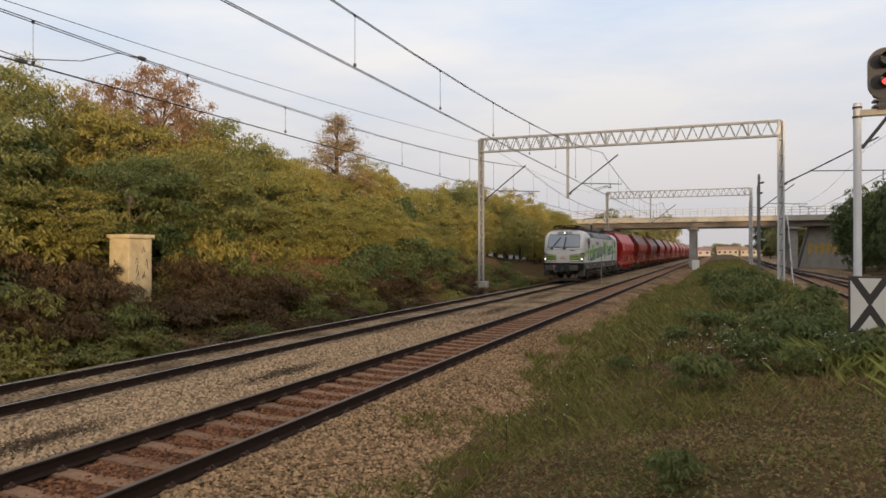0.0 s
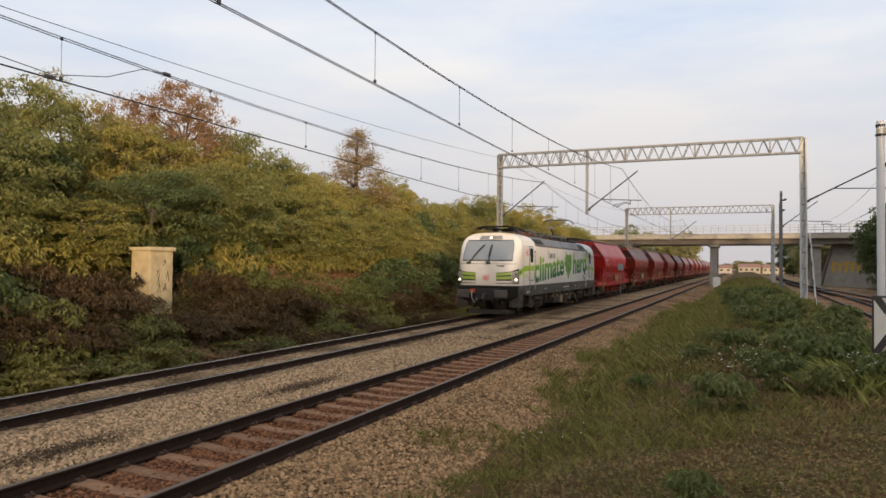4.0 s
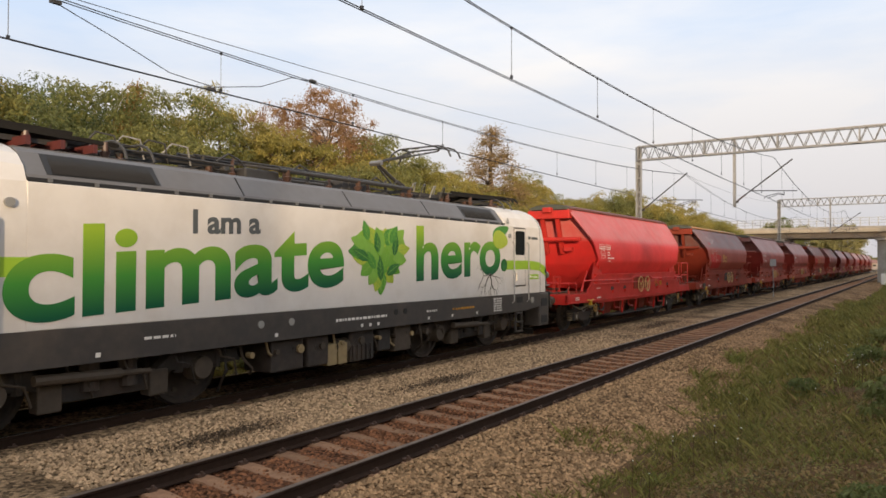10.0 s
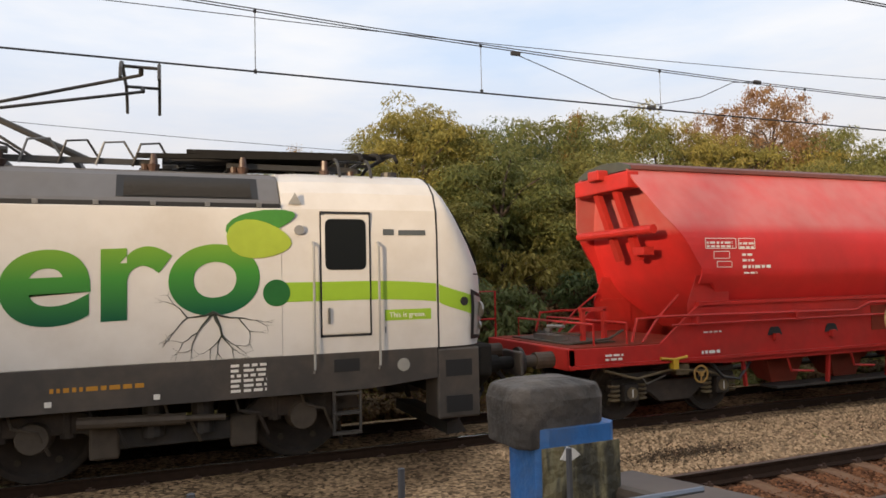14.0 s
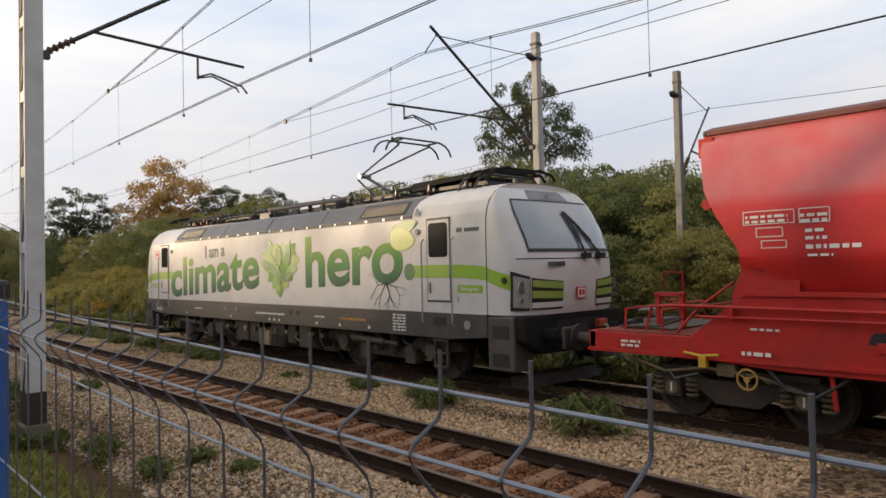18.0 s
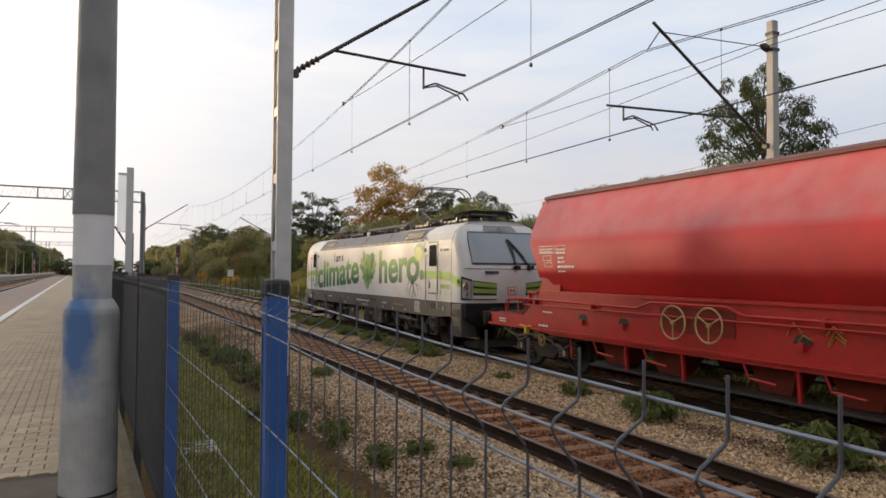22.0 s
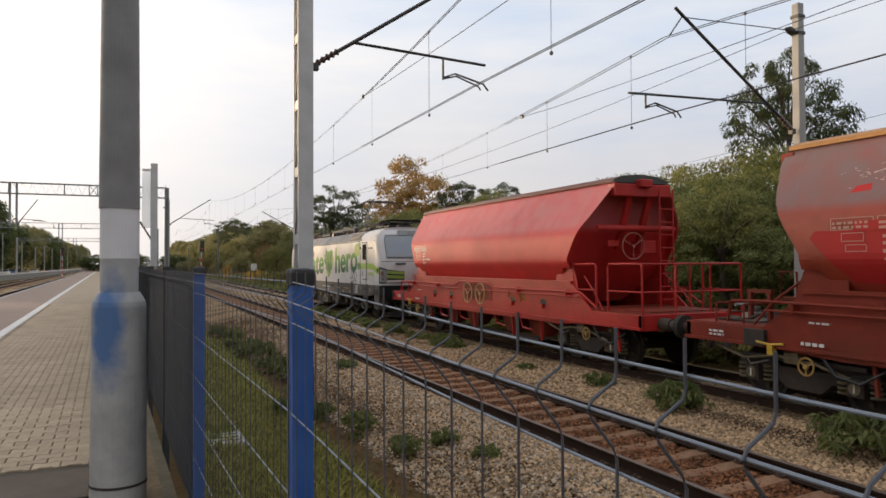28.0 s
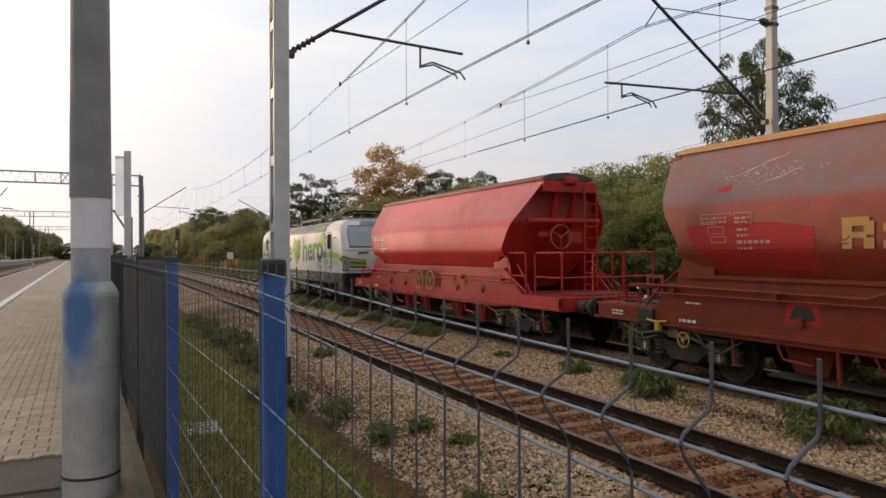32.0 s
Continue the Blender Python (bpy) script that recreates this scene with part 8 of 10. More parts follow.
part("arm", Build().tube([(0, 0, 8.4), (0.3, 0, 8.75), (1.3, 0, 8.85)], 0.045, 10), LAMP_DARK, lamp)
part("lantern", Build().box(1.0, -0.15, 8.78, 1.7, 0.15, 8.92), LAMP_DARK, lamp, bevel=0.04)
manhole = thing("cable_cover", pose(0.82, -5.73, PZ), "dark rusty cable cover set in the paving", "cover")
part("plate", Build().box(-0.60, -0.37, -0.02, 0.55, 0.37, 0.006), mat("rusty_plate", (0.105, 0.075, 0.052), 0.8, vary=0.2, stain=0.5, tint=(0.06, 0.05, 0.04)), manhole, bevel=0.004)

# station sign posts further along, a far platform with trees behind it
for x, y, zt in ((-0.55, -21.0, 5.05), (-0.10, -21.6, 4.4)):
    s = thing("sign_post", pose(x - SLANT * 0, y, 0), "tall pale steel sign post on the platform", "sign post", "posts of the station sign")
    part("tube", Build().box(-0.09, -0.06, PZ - 0.1, 0.09, 0.06, zt), MAST_PALE, s, bevel=0.01)
part("panel", Build().box(-0.37, 0.0, 3.3, -0.15, 0.6, 4.9), ACRYLIC, s, "pale translucent sign panel", bevel=0.01)
part("strut", Build().beam((-0.42, 0.3, 2.9), (-0.10, 0.3, 3.45), 0.05, 0.05), GALV_DARK, s)
far = Build().loft([[(20.2, y, -0.4), (24.5, y, -0.4), (24.5, y, PZ), (20.2, y, PZ)] for y in (-60, -420)])
platform_far = tagged(part("platform_far", far, CONCRETE_D), "opposite platform with pale concrete edge", "platform", kind="structure")
part("platform_edge", Build().box(20.15, -420, PZ - 0.10, 20.9, -60, PZ + 0.01), MAST_PALE, platform_far, "pale concrete platform edge")
for y, h in ((-128, 8.0), (-150, 8.2), (-174, 7.2), (-196, 6.8), (-215, 7.4), (-234, 7.2), (-260, 7.6), (-286, 7.6), (-332, 8.0), (-368, 8.0)):
    s = thing("far_lamp_post", pose(22.0, y, 0), "slim pale lamp post on the far platform", "lamp post", "lamp posts of the far platform")
    part("pole", Build().tube([(0, 0, PZ - 0.2), (0, 0, h)], 0.07, 8), MAST_PALE, s)
    part("lantern", Build().box(-0.6, -0.1, h - 0.05, 0.1, 0.1, h + 0.10), LAMP_DARK, s)


def parked_car(x, y, paint, label):
    """A hatchback parked lengthways behind the far platform."""
    c = thing("parked_car", pose(x, y, float(ground_z(x, y))), label, "car", "cars parked behind the far platform")
    body = Build().prism([(-2.0, 0.35), (2.0, 0.35), (2.05, 0.70), (1.95, 0.90), (1.0, 0.98), (-1.95, 1.0), (-2.05, 0.65)], "x", -0.82, 0.82)
    part("body", body, paint, c, bevel=0.05)
    part("cabin", Build().loft([[(-0.74, -1.7, 0.98), (0.74, -1.7, 0.98), (0.74, 0.95, 0.98), (-0.74, 0.95, 0.98)], [(-0.62, -1.35, 1.46), (0.62, -1.35, 1.46), (0.62, 0.25, 1.46), (-0.62, 0.25, 1.46)]]), SIGN_BLACK, c, "dark glazed cabin", bevel=0.05)
    part("roof", Build().box(-0.60, -1.30, 1.45, 0.60, 0.20, 1.50), paint, c, bevel=0.02)
    for sx in (-1, 1):
        for yy in (-1.3, 1.3):
            part("wheel", Build().disc((sx * 0.74, yy, 0.31), 0.31, "x", 0.18, 16), UNDER, c)


for x, y, paint, label in ((26.0, -158, PAINT_WHITE, "small white car"), (26.2, -181, PAINT_WHITE, "white hatchback car"), (26.0, -190, BLUE, "blue hatchback car"), (26.1, -203, UNDER, "dark grey hatchback car"), (26.3, -232, PAINT_WHITE, "white car"), (26.0, -265, LOGO_RED, "red hatchback car"), (26.2, -280, PAINT_WHITE, "small white car")):
    parked_car(x, y, paint, label + " parked behind the far platform")
old_post = thing("old_post", pose(-18.0, 11.5, 0), "bare weathered concrete post among the trees", "post")
part("shaft", Build().loft([[(sx * k / 2, sy * k / 2, z) for sx, sy in ((-1, -1), (1, -1), (1, 1), (-1, 1))] for z, k in ((1.0, 0.22), (4.7, 0.17))]), BOX_TAN, old_post, bevel=0.02)
for y, x in ((-100, 3.5), (-83, -6.9), (-120, 9.9)):
    s = thing("far_signal", pose(x, y, 0), "distant light signal with a dark head and red lamp", "railway signal", "distant signals")
    part("pole", Build().tube([(0, 0, -0.3), (0, 0, 4.9)], 0.07, 8), MAST_PALE, s)
    for i in range(4):
        part("band", Build().tube([(0, 0, 0.15 + 0.8 * i), (0, 0, 0.55 + 0.8 * i)], 0.076, 10), LOGO_RED, s, "painted band")
    part("head", Build().box(-0.30, 0.06, 3.7, 0.14, 0.26, 4.95), SIGN_BLACK, s, bevel=0.05)
    part("lamp", Build().disc((-0.08, 0.27, 4.05), 0.09, "y", 0.03, 12), SIGNAL_DIM, s)
kb = thing("marker_board", pose(-13.6, -89.2, 0), "small white board on the far embankment", "sign")
part("board", Build().box(-0.36, -0.03, 1.5, 0.36, 0.03, 2.35), PAINT_WHITE, kb)
part("post", Build().box(-0.04, 0.0, -0.6, 0.04, 0.08, 1.5), UNDER, kb)

slab = thing("cable_slab", pose(-1.22, -10.2, 0), "grey concrete cable cover slab in the grass", "cover")
sz = float(ground_z(-1.22, -10.2))
part("slab", Build().box(-0.24, -0.32, sz - 0.1, 0.24, 0.32, sz + 0.05), CONCRETE, slab, bevel=0.01)
for i in range(3):
    part("slot", Build().box(-0.18, -0.22 + 0.18 * i, sz + 0.048, 0.18, -0.18 + 0.18 * i, sz + 0.053), UNDER, slab)


# ---- trees, shrubs, grass and loose stones ----
def leaf_mesh(name, centres, size, long, material, rng, up=0.35):
    """One small pointed leaf at each centre, turned at random."""
    n = len(centres)
    a = rng.normal(size=(n, 3))
    a[:, 2] *= 0.6
    a /= np.linalg.norm(a, axis=1)[:, None]
    nrm = rng.normal(size=(n, 3))
    nrm[:, 2] = np.abs(nrm[:, 2]) + up
    b = np.cross(nrm, a)
    b /= np.linalg.norm(b, axis=1)[:, None] + 1e-9
    s = size * rng.uniform(0.6, 1.35, n)[:, None]
    droop = np.zeros((n, 3))
    droop[:, 2] = -0.15 * s[:, 0]
    v = np.empty((n, 4, 3))
    v[:, 0], v[:, 1] = centres - a * s * long / 2, centres + b * s / 2 - droop
    v[:, 2], v[:, 3] = centres + a * s * long / 2 + droop * 2, centres - b * s / 2 - droop
    me = bpy.data.meshes.new(name)
    me.vertices.add(4 * n)
    me.loops.add(4 * n)
    me.polygons.add(n)
    me.vertices.foreach_set("co", v.reshape(-1))
    me.loops.foreach_set("vertex_index", np.arange(4 * n, dtype=np.int32))
    me.polygons.foreach_set("loop_start", np.arange(0, 4 * n, 4, dtype=np.int32))
    me.materials.append(material)
    me.update(calc_edges=True)
    return me


def spray_mesh(name, centres, radius, per, size, long, material, rng, loose=False):
    """Domes of drooping leaf sprays: per leaves round each clump centre, hanging outwards and down like shingles."""
    n = len(centres) * per
    at = np.repeat(np.arange(len(centres)), per)
    az, up = rng.uniform(0, 2 * math.pi, n), rng.uniform(-1.0 if loose else -0.5, 1.0, n)
    flat = np.sqrt(1 - up ** 2)
    out = np.stack([np.cos(az) * flat, np.sin(az) * flat, up], 1)
    pos = centres[at] + out * np.array([1.0, 1.0, 0.72]) * (radius[at] * (rng.uniform(0.1, 1.4, n) if loose else rng.uniform(0.55, 1.08, n)))[:, None]
    tilt = rng.uniform(0.05, 1.0, n)
    a = np.stack([np.cos(az) * np.cos(tilt), np.sin(az) * np.cos(tilt), -np.sin(tilt)], 1) + 0.38 * rng.normal(size=(n, 3))
    a /= np.linalg.norm(a, axis=1)[:, None]
    face = out + np.array([0, 0, 0.20]) + 0.42 * rng.normal(size=(n, 3))
    b = np.cross(face, a)
    b /= np.linalg.norm(b, axis=1)[:, None] + 1e-9
    w = (size * rng.uniform(0.6, 1.35, n))[:, None]
    down = np.zeros((n, 3))
    down[:, 2] = -0.22 * w[:, 0] * long
    v = np.empty((n, 4, 3))
    v[:, 0], v[:, 1] = pos - a * w * long * 0.45, pos + b * w / 2
    v[:, 2], v[:, 3] = pos + a * w * long * 0.6 + down, pos - b * w / 2
    me = bpy.data.meshes.new(name)
    me.vertices.add(4 * n)
    me.loops.add(4 * n)
    me.polygons.add(n)
    me.vertices.foreach_set("co", v.reshape(-1))
    me.loops.foreach_set("vertex_index", np.arange(4 * n, dtype=np.int32))
    me.polygons.foreach_set("loop_start", np.arange(0, 4 * n, 4, dtype=np.int32))
    me.materials.append(material)
    me.update(calc_edges=True)
    return me


def crown_clumps(w, h, z0, clumps, seed, shape="round", hollow=0.55):
    rng = np.random.default_rng(seed)
    c = []
    while len(c) < clumps:
        p = rng.uniform(-1, 1, 3)
        r = np.linalg.norm(p)
        if r > 1 or r < hollow * rng.uniform(0.4, 1.0):
            continue
        u = (p[2] + 1) / 2
        k = 1.0 if shape == "round" else (1.25 * (1 - u) ** 0.8 + 0.05 if shape == "spire" else 0.65 + 0.5 * u)
        c.append((p[0] * w / 2 * k, p[1] * w / 2 * k, z0 + u * h))
    return np.array(c), rng


def tree(name, label, w, h, z0, material, clumps, per, leaf, clump_r, seed, shape="round", long=2.3, trunk_r=0.14, limbs=6, category="tree", group="trees and bushes along the bank", hollow=0.55, crown_name="crown", loose=False):
    t = thing(name, pose(0, 0, -50), label, category, group)
    c, rng = crown_clumps(w, h, z0, clumps, seed, shape, hollow)
    b = Build()
    top = z0 + h * (0.9 if shape == "spire" else 0.6)
    b.tube([(0, 0, -0.5), (0.05, 0.03, top * 0.35), (-0.06, 0.06, top * 0.7), (0, 0, top)], [trunk_r, trunk_r * 0.8, trunk_r * 0.5, trunk_r * 0.15], 7)
    order = rng.permutation(len(c))[:limbs]
    for k in order:
        p = c[k]
        base = max(0.25, min(top * 0.85, p[2] - np.hypot(p[0], p[1]) * 0.7))
        mid = (p[0] * 0.45, p[1] * 0.45, base + (p[2] - base) * 0.65)
        b.tube([(0, 0, base), mid, tuple(p)], [trunk_r * 0.42, trunk_r * 0.28, trunk_r * 0.08], 5)
    stem = part("trunk", b, BARK, t)
    if category != "tree":
        tagged(stem, kind="stuff")
    part(crown_name, spray_mesh("crown", c, clump_r * rng.uniform(0.6, 1.35, len(c)), per, leaf, long, material, rng, loose), material, t)
    return t


def bare_tree(name, label, h, seed):
    t = thing(name, pose(0, 0, -50), label, "tree", "bare trees")
    rng = random.Random(seed)
    b = Build()

    def grow(p, d, ln, r, k):
        q = p + d * ln
        b.tube([p, (p + q) / 2 + Vector((rng.uniform(-1, 1), rng.uniform(-1, 1), 0)) * ln * 0.06, q], [r, r * 0.8, r * 0.6], 5, cap=False)
        if k:
            for _ in range(3):
                e = (d + Vector((rng.uniform(-1, 1), rng.uniform(-1, 1), rng.uniform(-0.1, 0.8))) * 0.65).normalized()
                grow(q, e, ln * rng.uniform(0.55, 0.8), r * 0.55, k - 1)
    grow(Vector((0, 0, -0.4)), Vector((0, 0, 1)), h * 0.34, 0.13, 4)
    part("branches", b, BARK, t)
    return t


PROTO = {
    "green": tree("broadleaf_tree", "dense green bushy tree on the bank", 4.4, 4.5, 0.45, GREEN_LEAF, 120, 175, 0.043, 0.46, 11, hollow=0.62),
    "green2": tree("broadleaf_tree", "leafy green tree with drooping foliage", 4.8, 4.8, 0.4, GREEN_LEAF, 115, 175, 0.045, 0.50, 12, "vase", hollow=0.62),
    "lime": tree("autumn_tree", "yellow-green bushy tree turning in autumn", 4.2, 4.4, 0.45, LIME_LEAF, 115, 170, 0.043, 0.45, 13, hollow=0.62),
    "lime2": tree("autumn_tree", "tall yellowing tree with loose foliage", 3.7, 5.4, 0.4, LIME_LEAF, 100, 170, 0.043, 0.44, 14, "vase", hollow=0.62),
    "dark": tree("dark_tree", "dark green dense tree", 4.4, 4.6, 0.4, DARK_LEAF, 115, 175, 0.043, 0.46, 15, hollow=0.62),
    "rust": tree("maple_tree", "rusty orange maple showing above the bushes", 4.2, 3.9, 2.5, RUST_LEAF, 170, 95, 0.050, 0.34, 16, long=1.5, limbs=14, hollow=0.3, loose=True),
    "orange": tree("autumn_tree", "orange-brown autumn tree with an open crown", 3.0, 5.4, 1.2, ORANGE_LEAF, 140, 80, 0.050, 0.36, 17, "spire", hollow=0.1, loose=True),
    "birch": tree("birch_tree", "slim yellowish birch with a pointed crown", 2.9, 6.7, 0.8, BIRCH_LEAF, 220, 70, 0.040, 0.34, 18, "spire", long=1.8, hollow=0.05, loose=True),
    "robinia": tree("locust_tree", "dark open-crowned locust tree with visible limbs", 6.1, 5.7, 4.0, ROBINIA_LEAF, 165, 150, 0.052, 0.45, 19, trunk_r=0.20, limbs=26, hollow=0.2),
    "oak": tree("oak_tree", "large brown-gold oak in autumn colour", 8.6, 8.6, 2.3, OAK_LEAF, 230, 90, 0.115, 0.72, 20, long=1.7, trunk_r=0.3, hollow=0.3),
    "locust": tree("locust_tree", "dark slender locust tree with layered open crown", 6.0, 5.2, 5.0, ROBINIA_LEAF, 95, 100, 0.075, 0.46, 33, "vase", trunk_r=0.17, limbs=22, hollow=0.2),
    "golden": tree("golden_bush", "bright orange-yellow autumn bush beside the track", 2.2, 1.5, 0.05, GOLD_LEAF, 70, 46, 0.055, 0.25, 34, trunk_r=0.03, limbs=14, category="bush", hollow=0.2),
    "soft": tree("broadleaf_tree", "round pale green tree on the far bank", 7.2, 6.6, 0.5, WOOD_LEAF, 210, 75, 0.13, 0.72, 35, hollow=0.5),
    "wood": tree("woodland_tree", "distant dark green woodland tree", 7.6, 7.6, 0.6, WOOD_LEAF, 200, 60, 0.15, 0.78, 21),
    # the woodland tree again, its shade put in by darker leaves
    "wood_dark": tree("woodland_tree", "distant woodland tree with shade put into its leaf colour", 7.6, 7.6, 0.6, DARK_LEAF, 200, 60, 0.15, 0.78, 22),
    "brush": tree("bramble_bush", "low brown bramble and dry brush on the slope", 2.4, 1.0, 0.05, DRY, 60, 48, 0.040, 0.22, 23, long=3.2, trunk_r=0.03, limbs=14, category="bush", hollow=0.2),
    "brush_green": tree("low_bush", "low green bramble bush on the slope", 2.3, 1.1, 0.05, GREEN_LEAF, 60, 48, 0.050, 0.23, 24, trunk_r=0.03, limbs=12, category="bush", hollow=0.2),
    "brush_rust": tree("low_bush", "low orange-brown autumn bush on the slope", 2.1, 1.0, 0.05, RUST_LEAF, 54, 46, 0.046, 0.22, 25, trunk_r=0.03, limbs=12, category="bush", hollow=0.2),
    "brush_lime": tree("low_bush", "low yellow-green bush on the slope", 2.2, 1.0, 0.05, LIME_LEAF, 56, 46, 0.050, 0.23, 26, trunk_r=0.03, limbs=12, category="bush", hollow=0.2),
    "brush_dark": tree("elder_bush", "tall dark green elder bush close to the track", 2.0, 2.0, 0.1, DARK_LEAF, 60, 55, 0.060, 0.28, 28, trunk_r=0.04, limbs=14, category="bush", hollow=0.3),
    "weed": tree("weed_clump", "leafy green weed clump among the stones", 0.85, 0.55, 0.03, WEED_LEAF, 36, 30, 0.034, 0.10, 27, long=2.8, trunk_r=0.01, limbs=18, category="weed", group="weeds by the tracks", hollow=0.1),
    "bare": bare_tree("bare_tree", "leafless tree with fine branching", 8.5, 5),
}
used = set()


def plant(kind, x, y, s=1.0, sz=None, turn=None, sink=0.0):
    p = PROTO[kind]
    z = float(surf(x, y)) - sink
    m = pose(x, y, z, 0, 0, veg.uniform(0, 360) if turn is None else turn)
    if kind in used:
        t = copy_thing(p, m)
    else:
        t, p.matrix_basis = p, m
        used.add(kind)
    t.scale = (s, s, sz or s)
    return t


veg = random.Random(31)


def skyline(y):
    return float(np.interp(y, [-30, -24, -21, -18, -14, -8, -6, -3, 0, 2.5, 4.5, 6.6, 10.4, 15.4, 17.7, 19.8, 24, 26.5, 28.5, 30, 31.5, 33, 36, 38, 40, 41.4, 44, 49, 57, 80, 100],
                           [5.8, 6.4, 6.1, 6.1, 5.6, 5.1, 4.3, 4.6, 4.9, 4.9, 6.0, 7.5, 7.6, 7.5, 7.5, 7.6, 7.7, 7.6, 7.4, 7.2, 6.9, 6.6, 6.8, 7.5, 7.5, 6.7, 7.2, 7.5, 7.8, 8.0, 7.2]))


# three loose rows up the bank
for x0, share, step, rough in ((-17.2, 0.68, 2.6, 0.30), (-20.2, 1.0, 2.3, 0.08), (-24.5, 1.12, 3.2, 0.06)):
    y = -30.0
    while y < 100:
        x, yy = x0 + veg.uniform(-0.6, 0.6), y + veg.uniform(-0.6, 0.6)
        g = float(surf(x, yy))
        top = skyline(yy * 20 / abs(x0)) * share * veg.uniform(1 - rough, 1 + rough * 0.45)
        hgt = max(1.6, top - g)
        kind = veg.choice(["green", "green2", "lime", "dark", "green2", "lime2"] if 4 < yy < 22 else ["green", "lime", "lime2", "lime", "lime", "green2"] if yy > 4 else ["green", "lime", "green2"] if yy > -9 else ["green", "dark", "green2"])
        if x0 == -17.2 and yy < -9:
            kind = veg.choice(["dark", "green", "green2"])
        plant(kind, x, yy, 0.75 + hgt / 16, hgt / 5.15)
        y += step * (1.0 if yy < 45 else 1.6)
# trees that stand out
plant("rust", -21.0, 22.2, 1.0, 1.14)
plant("rust", -22.5, 20.4, 0.75, 0.98)
plant("orange", -20.8, 13.1, 0.75, 0.88)
plant("birch", -20.6, 35.6, 1.75, 1.06)
plant("dark", -23.0, 27.5, 0.7, 1.15)
plant("lime2", -21.0, 8.2, 0.95, 0.92)
plant("lime2", -20.6, 7.0, 0.8, 0.88)
plant("birch", -20.0, 3.3, 0.5, 0.62)
plant("dark", -24.0, -9.0, 0.8, 1.22)
plant("green", -21.0, -2.4, 0.8, 0.95)
plant("robinia", -25.2, -21.2, 0.80, 1.10, 40)
plant("green2", -24.0, -27.2, 1.0, 0.98)
plant("oak", -25.5, -65.5, 1.08, 1.12)
plant("robinia", -29.5, -62.0, 1.05, 1.0)
plant("robinia", -33.0, -60.5, 1.0, 0.98)
plant("locust", -18.6, -69.5, 1.0, 0.98)
plant("locust", -22.5, -72.5, 0.62, 0.80)
plant("locust", -19.6, -77.0, 0.7, 0.78)
plant("bare", -36.5, -59.0, 1.1)
plant("bare", -13.3, 95.0, 0.85)
plant("orange", -28.5, -66.0, 1.5, 1.1)
# yellowing shrubs on the far bank behind the train, one of them bright orange
for i in range(15):
    y = -33 - 2.1 * i + veg.uniform(-0.5, 0.5)
    plant("brush_lime" if i % 4 else "brush_green", -13.7 + veg.uniform(-0.4, 0.4), y, veg.uniform(1.15, 1.45), veg.uniform(1.6, 2.3), sink=0.1)
    plant("brush_green" if i % 3 else "brush_lime", -12.9 + veg.uniform(-0.2, 0.2), y + 1.0, veg.uniform(0.7, 0.95), veg.uniform(0.6, 0.9), sink=0.1)
    plant("lime", -15.3 + veg.uniform(-0.5, 0.5), y, veg.uniform(0.5, 0.65), veg.uniform(0.45, 0.6))
for x, y, k in ((-13.25, -42.6, 1.05), (-13.7, -45.4, 0.95), (-14.0, -49.5, 0.8), (-14.6, -56.0, 0.8)):
    plant("golden", x, y, k, k, sink=0.1)
# the dark wood behind them
for i in range(13):
    plant(("green", "dark", "green2")[i % 3], -17.8 - 2.4 * (i % 2) + veg.uniform(-0.4, 0.4), -33 - 3.6 * i, veg.uniform(0.95, 1.2), veg.uniform(1.0, 1.22))
plant("soft", -18.4, -104.0, 1.08, 1.16)
plant("soft", -20.5, -93.0, 0.85, 0.95)
plant("soft", -15.2, -110.0, 0.62, 0.56)
plant("soft", -15.6, -121.0, 0.58, 0.50)
plant("rust", -16.9, -99.5, 0.75, 0.78)
plant("green", -16.2, -88.0, 0.9, 0.9)
for i in range(9):
    y = -78 - 6.0 * i + veg.uniform(-1, 1)
    plant(("brush_lime", "brush_rust", "golden", "brush_green")[i % 4], -14.4 + veg.uniform(-0.5, 0.5), y, veg.uniform(1.5, 2.1), veg.uniform(1.3, 1.9), sink=0.1)
    plant("brush_green", -13.3, y + 2.0, 1.3, 0.8, sink=0.1)
for y, k in ((-148, 1.0), (-158, 1.1), (-167, 0.95), (-137, 0.85)):
    plant("robinia", -19.5 + veg.uniform(-1, 1), y, 1.25 * k, 1.12 * k)
# woods further off
for i in range(34):
    y = -118 - 8.5 * i + veg.uniform(-2, 2)
    plant(veg.choice(["wood", "soft", "wood", "wood_dark"]), -19.5 - veg.uniform(0, 3), y, veg.uniform(0.85, 1.15), veg.uniform(0.82, 1.12) + 0.022 * i)
    if i % 2 == 0:
        plant(veg.choice(["soft", "lime", "soft"]), -15.8 - veg.uniform(0, 1), y + 3, 0.62, veg.uniform(0.4, 0.6))
for i in range(12):
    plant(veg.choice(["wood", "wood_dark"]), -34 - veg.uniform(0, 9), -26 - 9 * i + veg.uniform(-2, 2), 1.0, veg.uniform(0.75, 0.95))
# nearer trees are unseen; their heights and gaps shape the sunlight on the train
for i in range(46):
    y = -8 - 9.8 * i
    if i in (6, 10):
        continue
    plant(veg.choice(["wood", "wood_dark", "wood"]), 28 + veg.uniform(-1, 3), y - (2 if i == 7 else 0), veg.uniform(1.15, 1.35), 1.15 if i == 5 else veg.uniform(1.06, 1.13) if i < 6 else veg.uniform(1.05, 1.4) if i < 13 else veg.uniform(1.9, 2.2) if i < 19 else veg.uniform(1.5, 1.75))
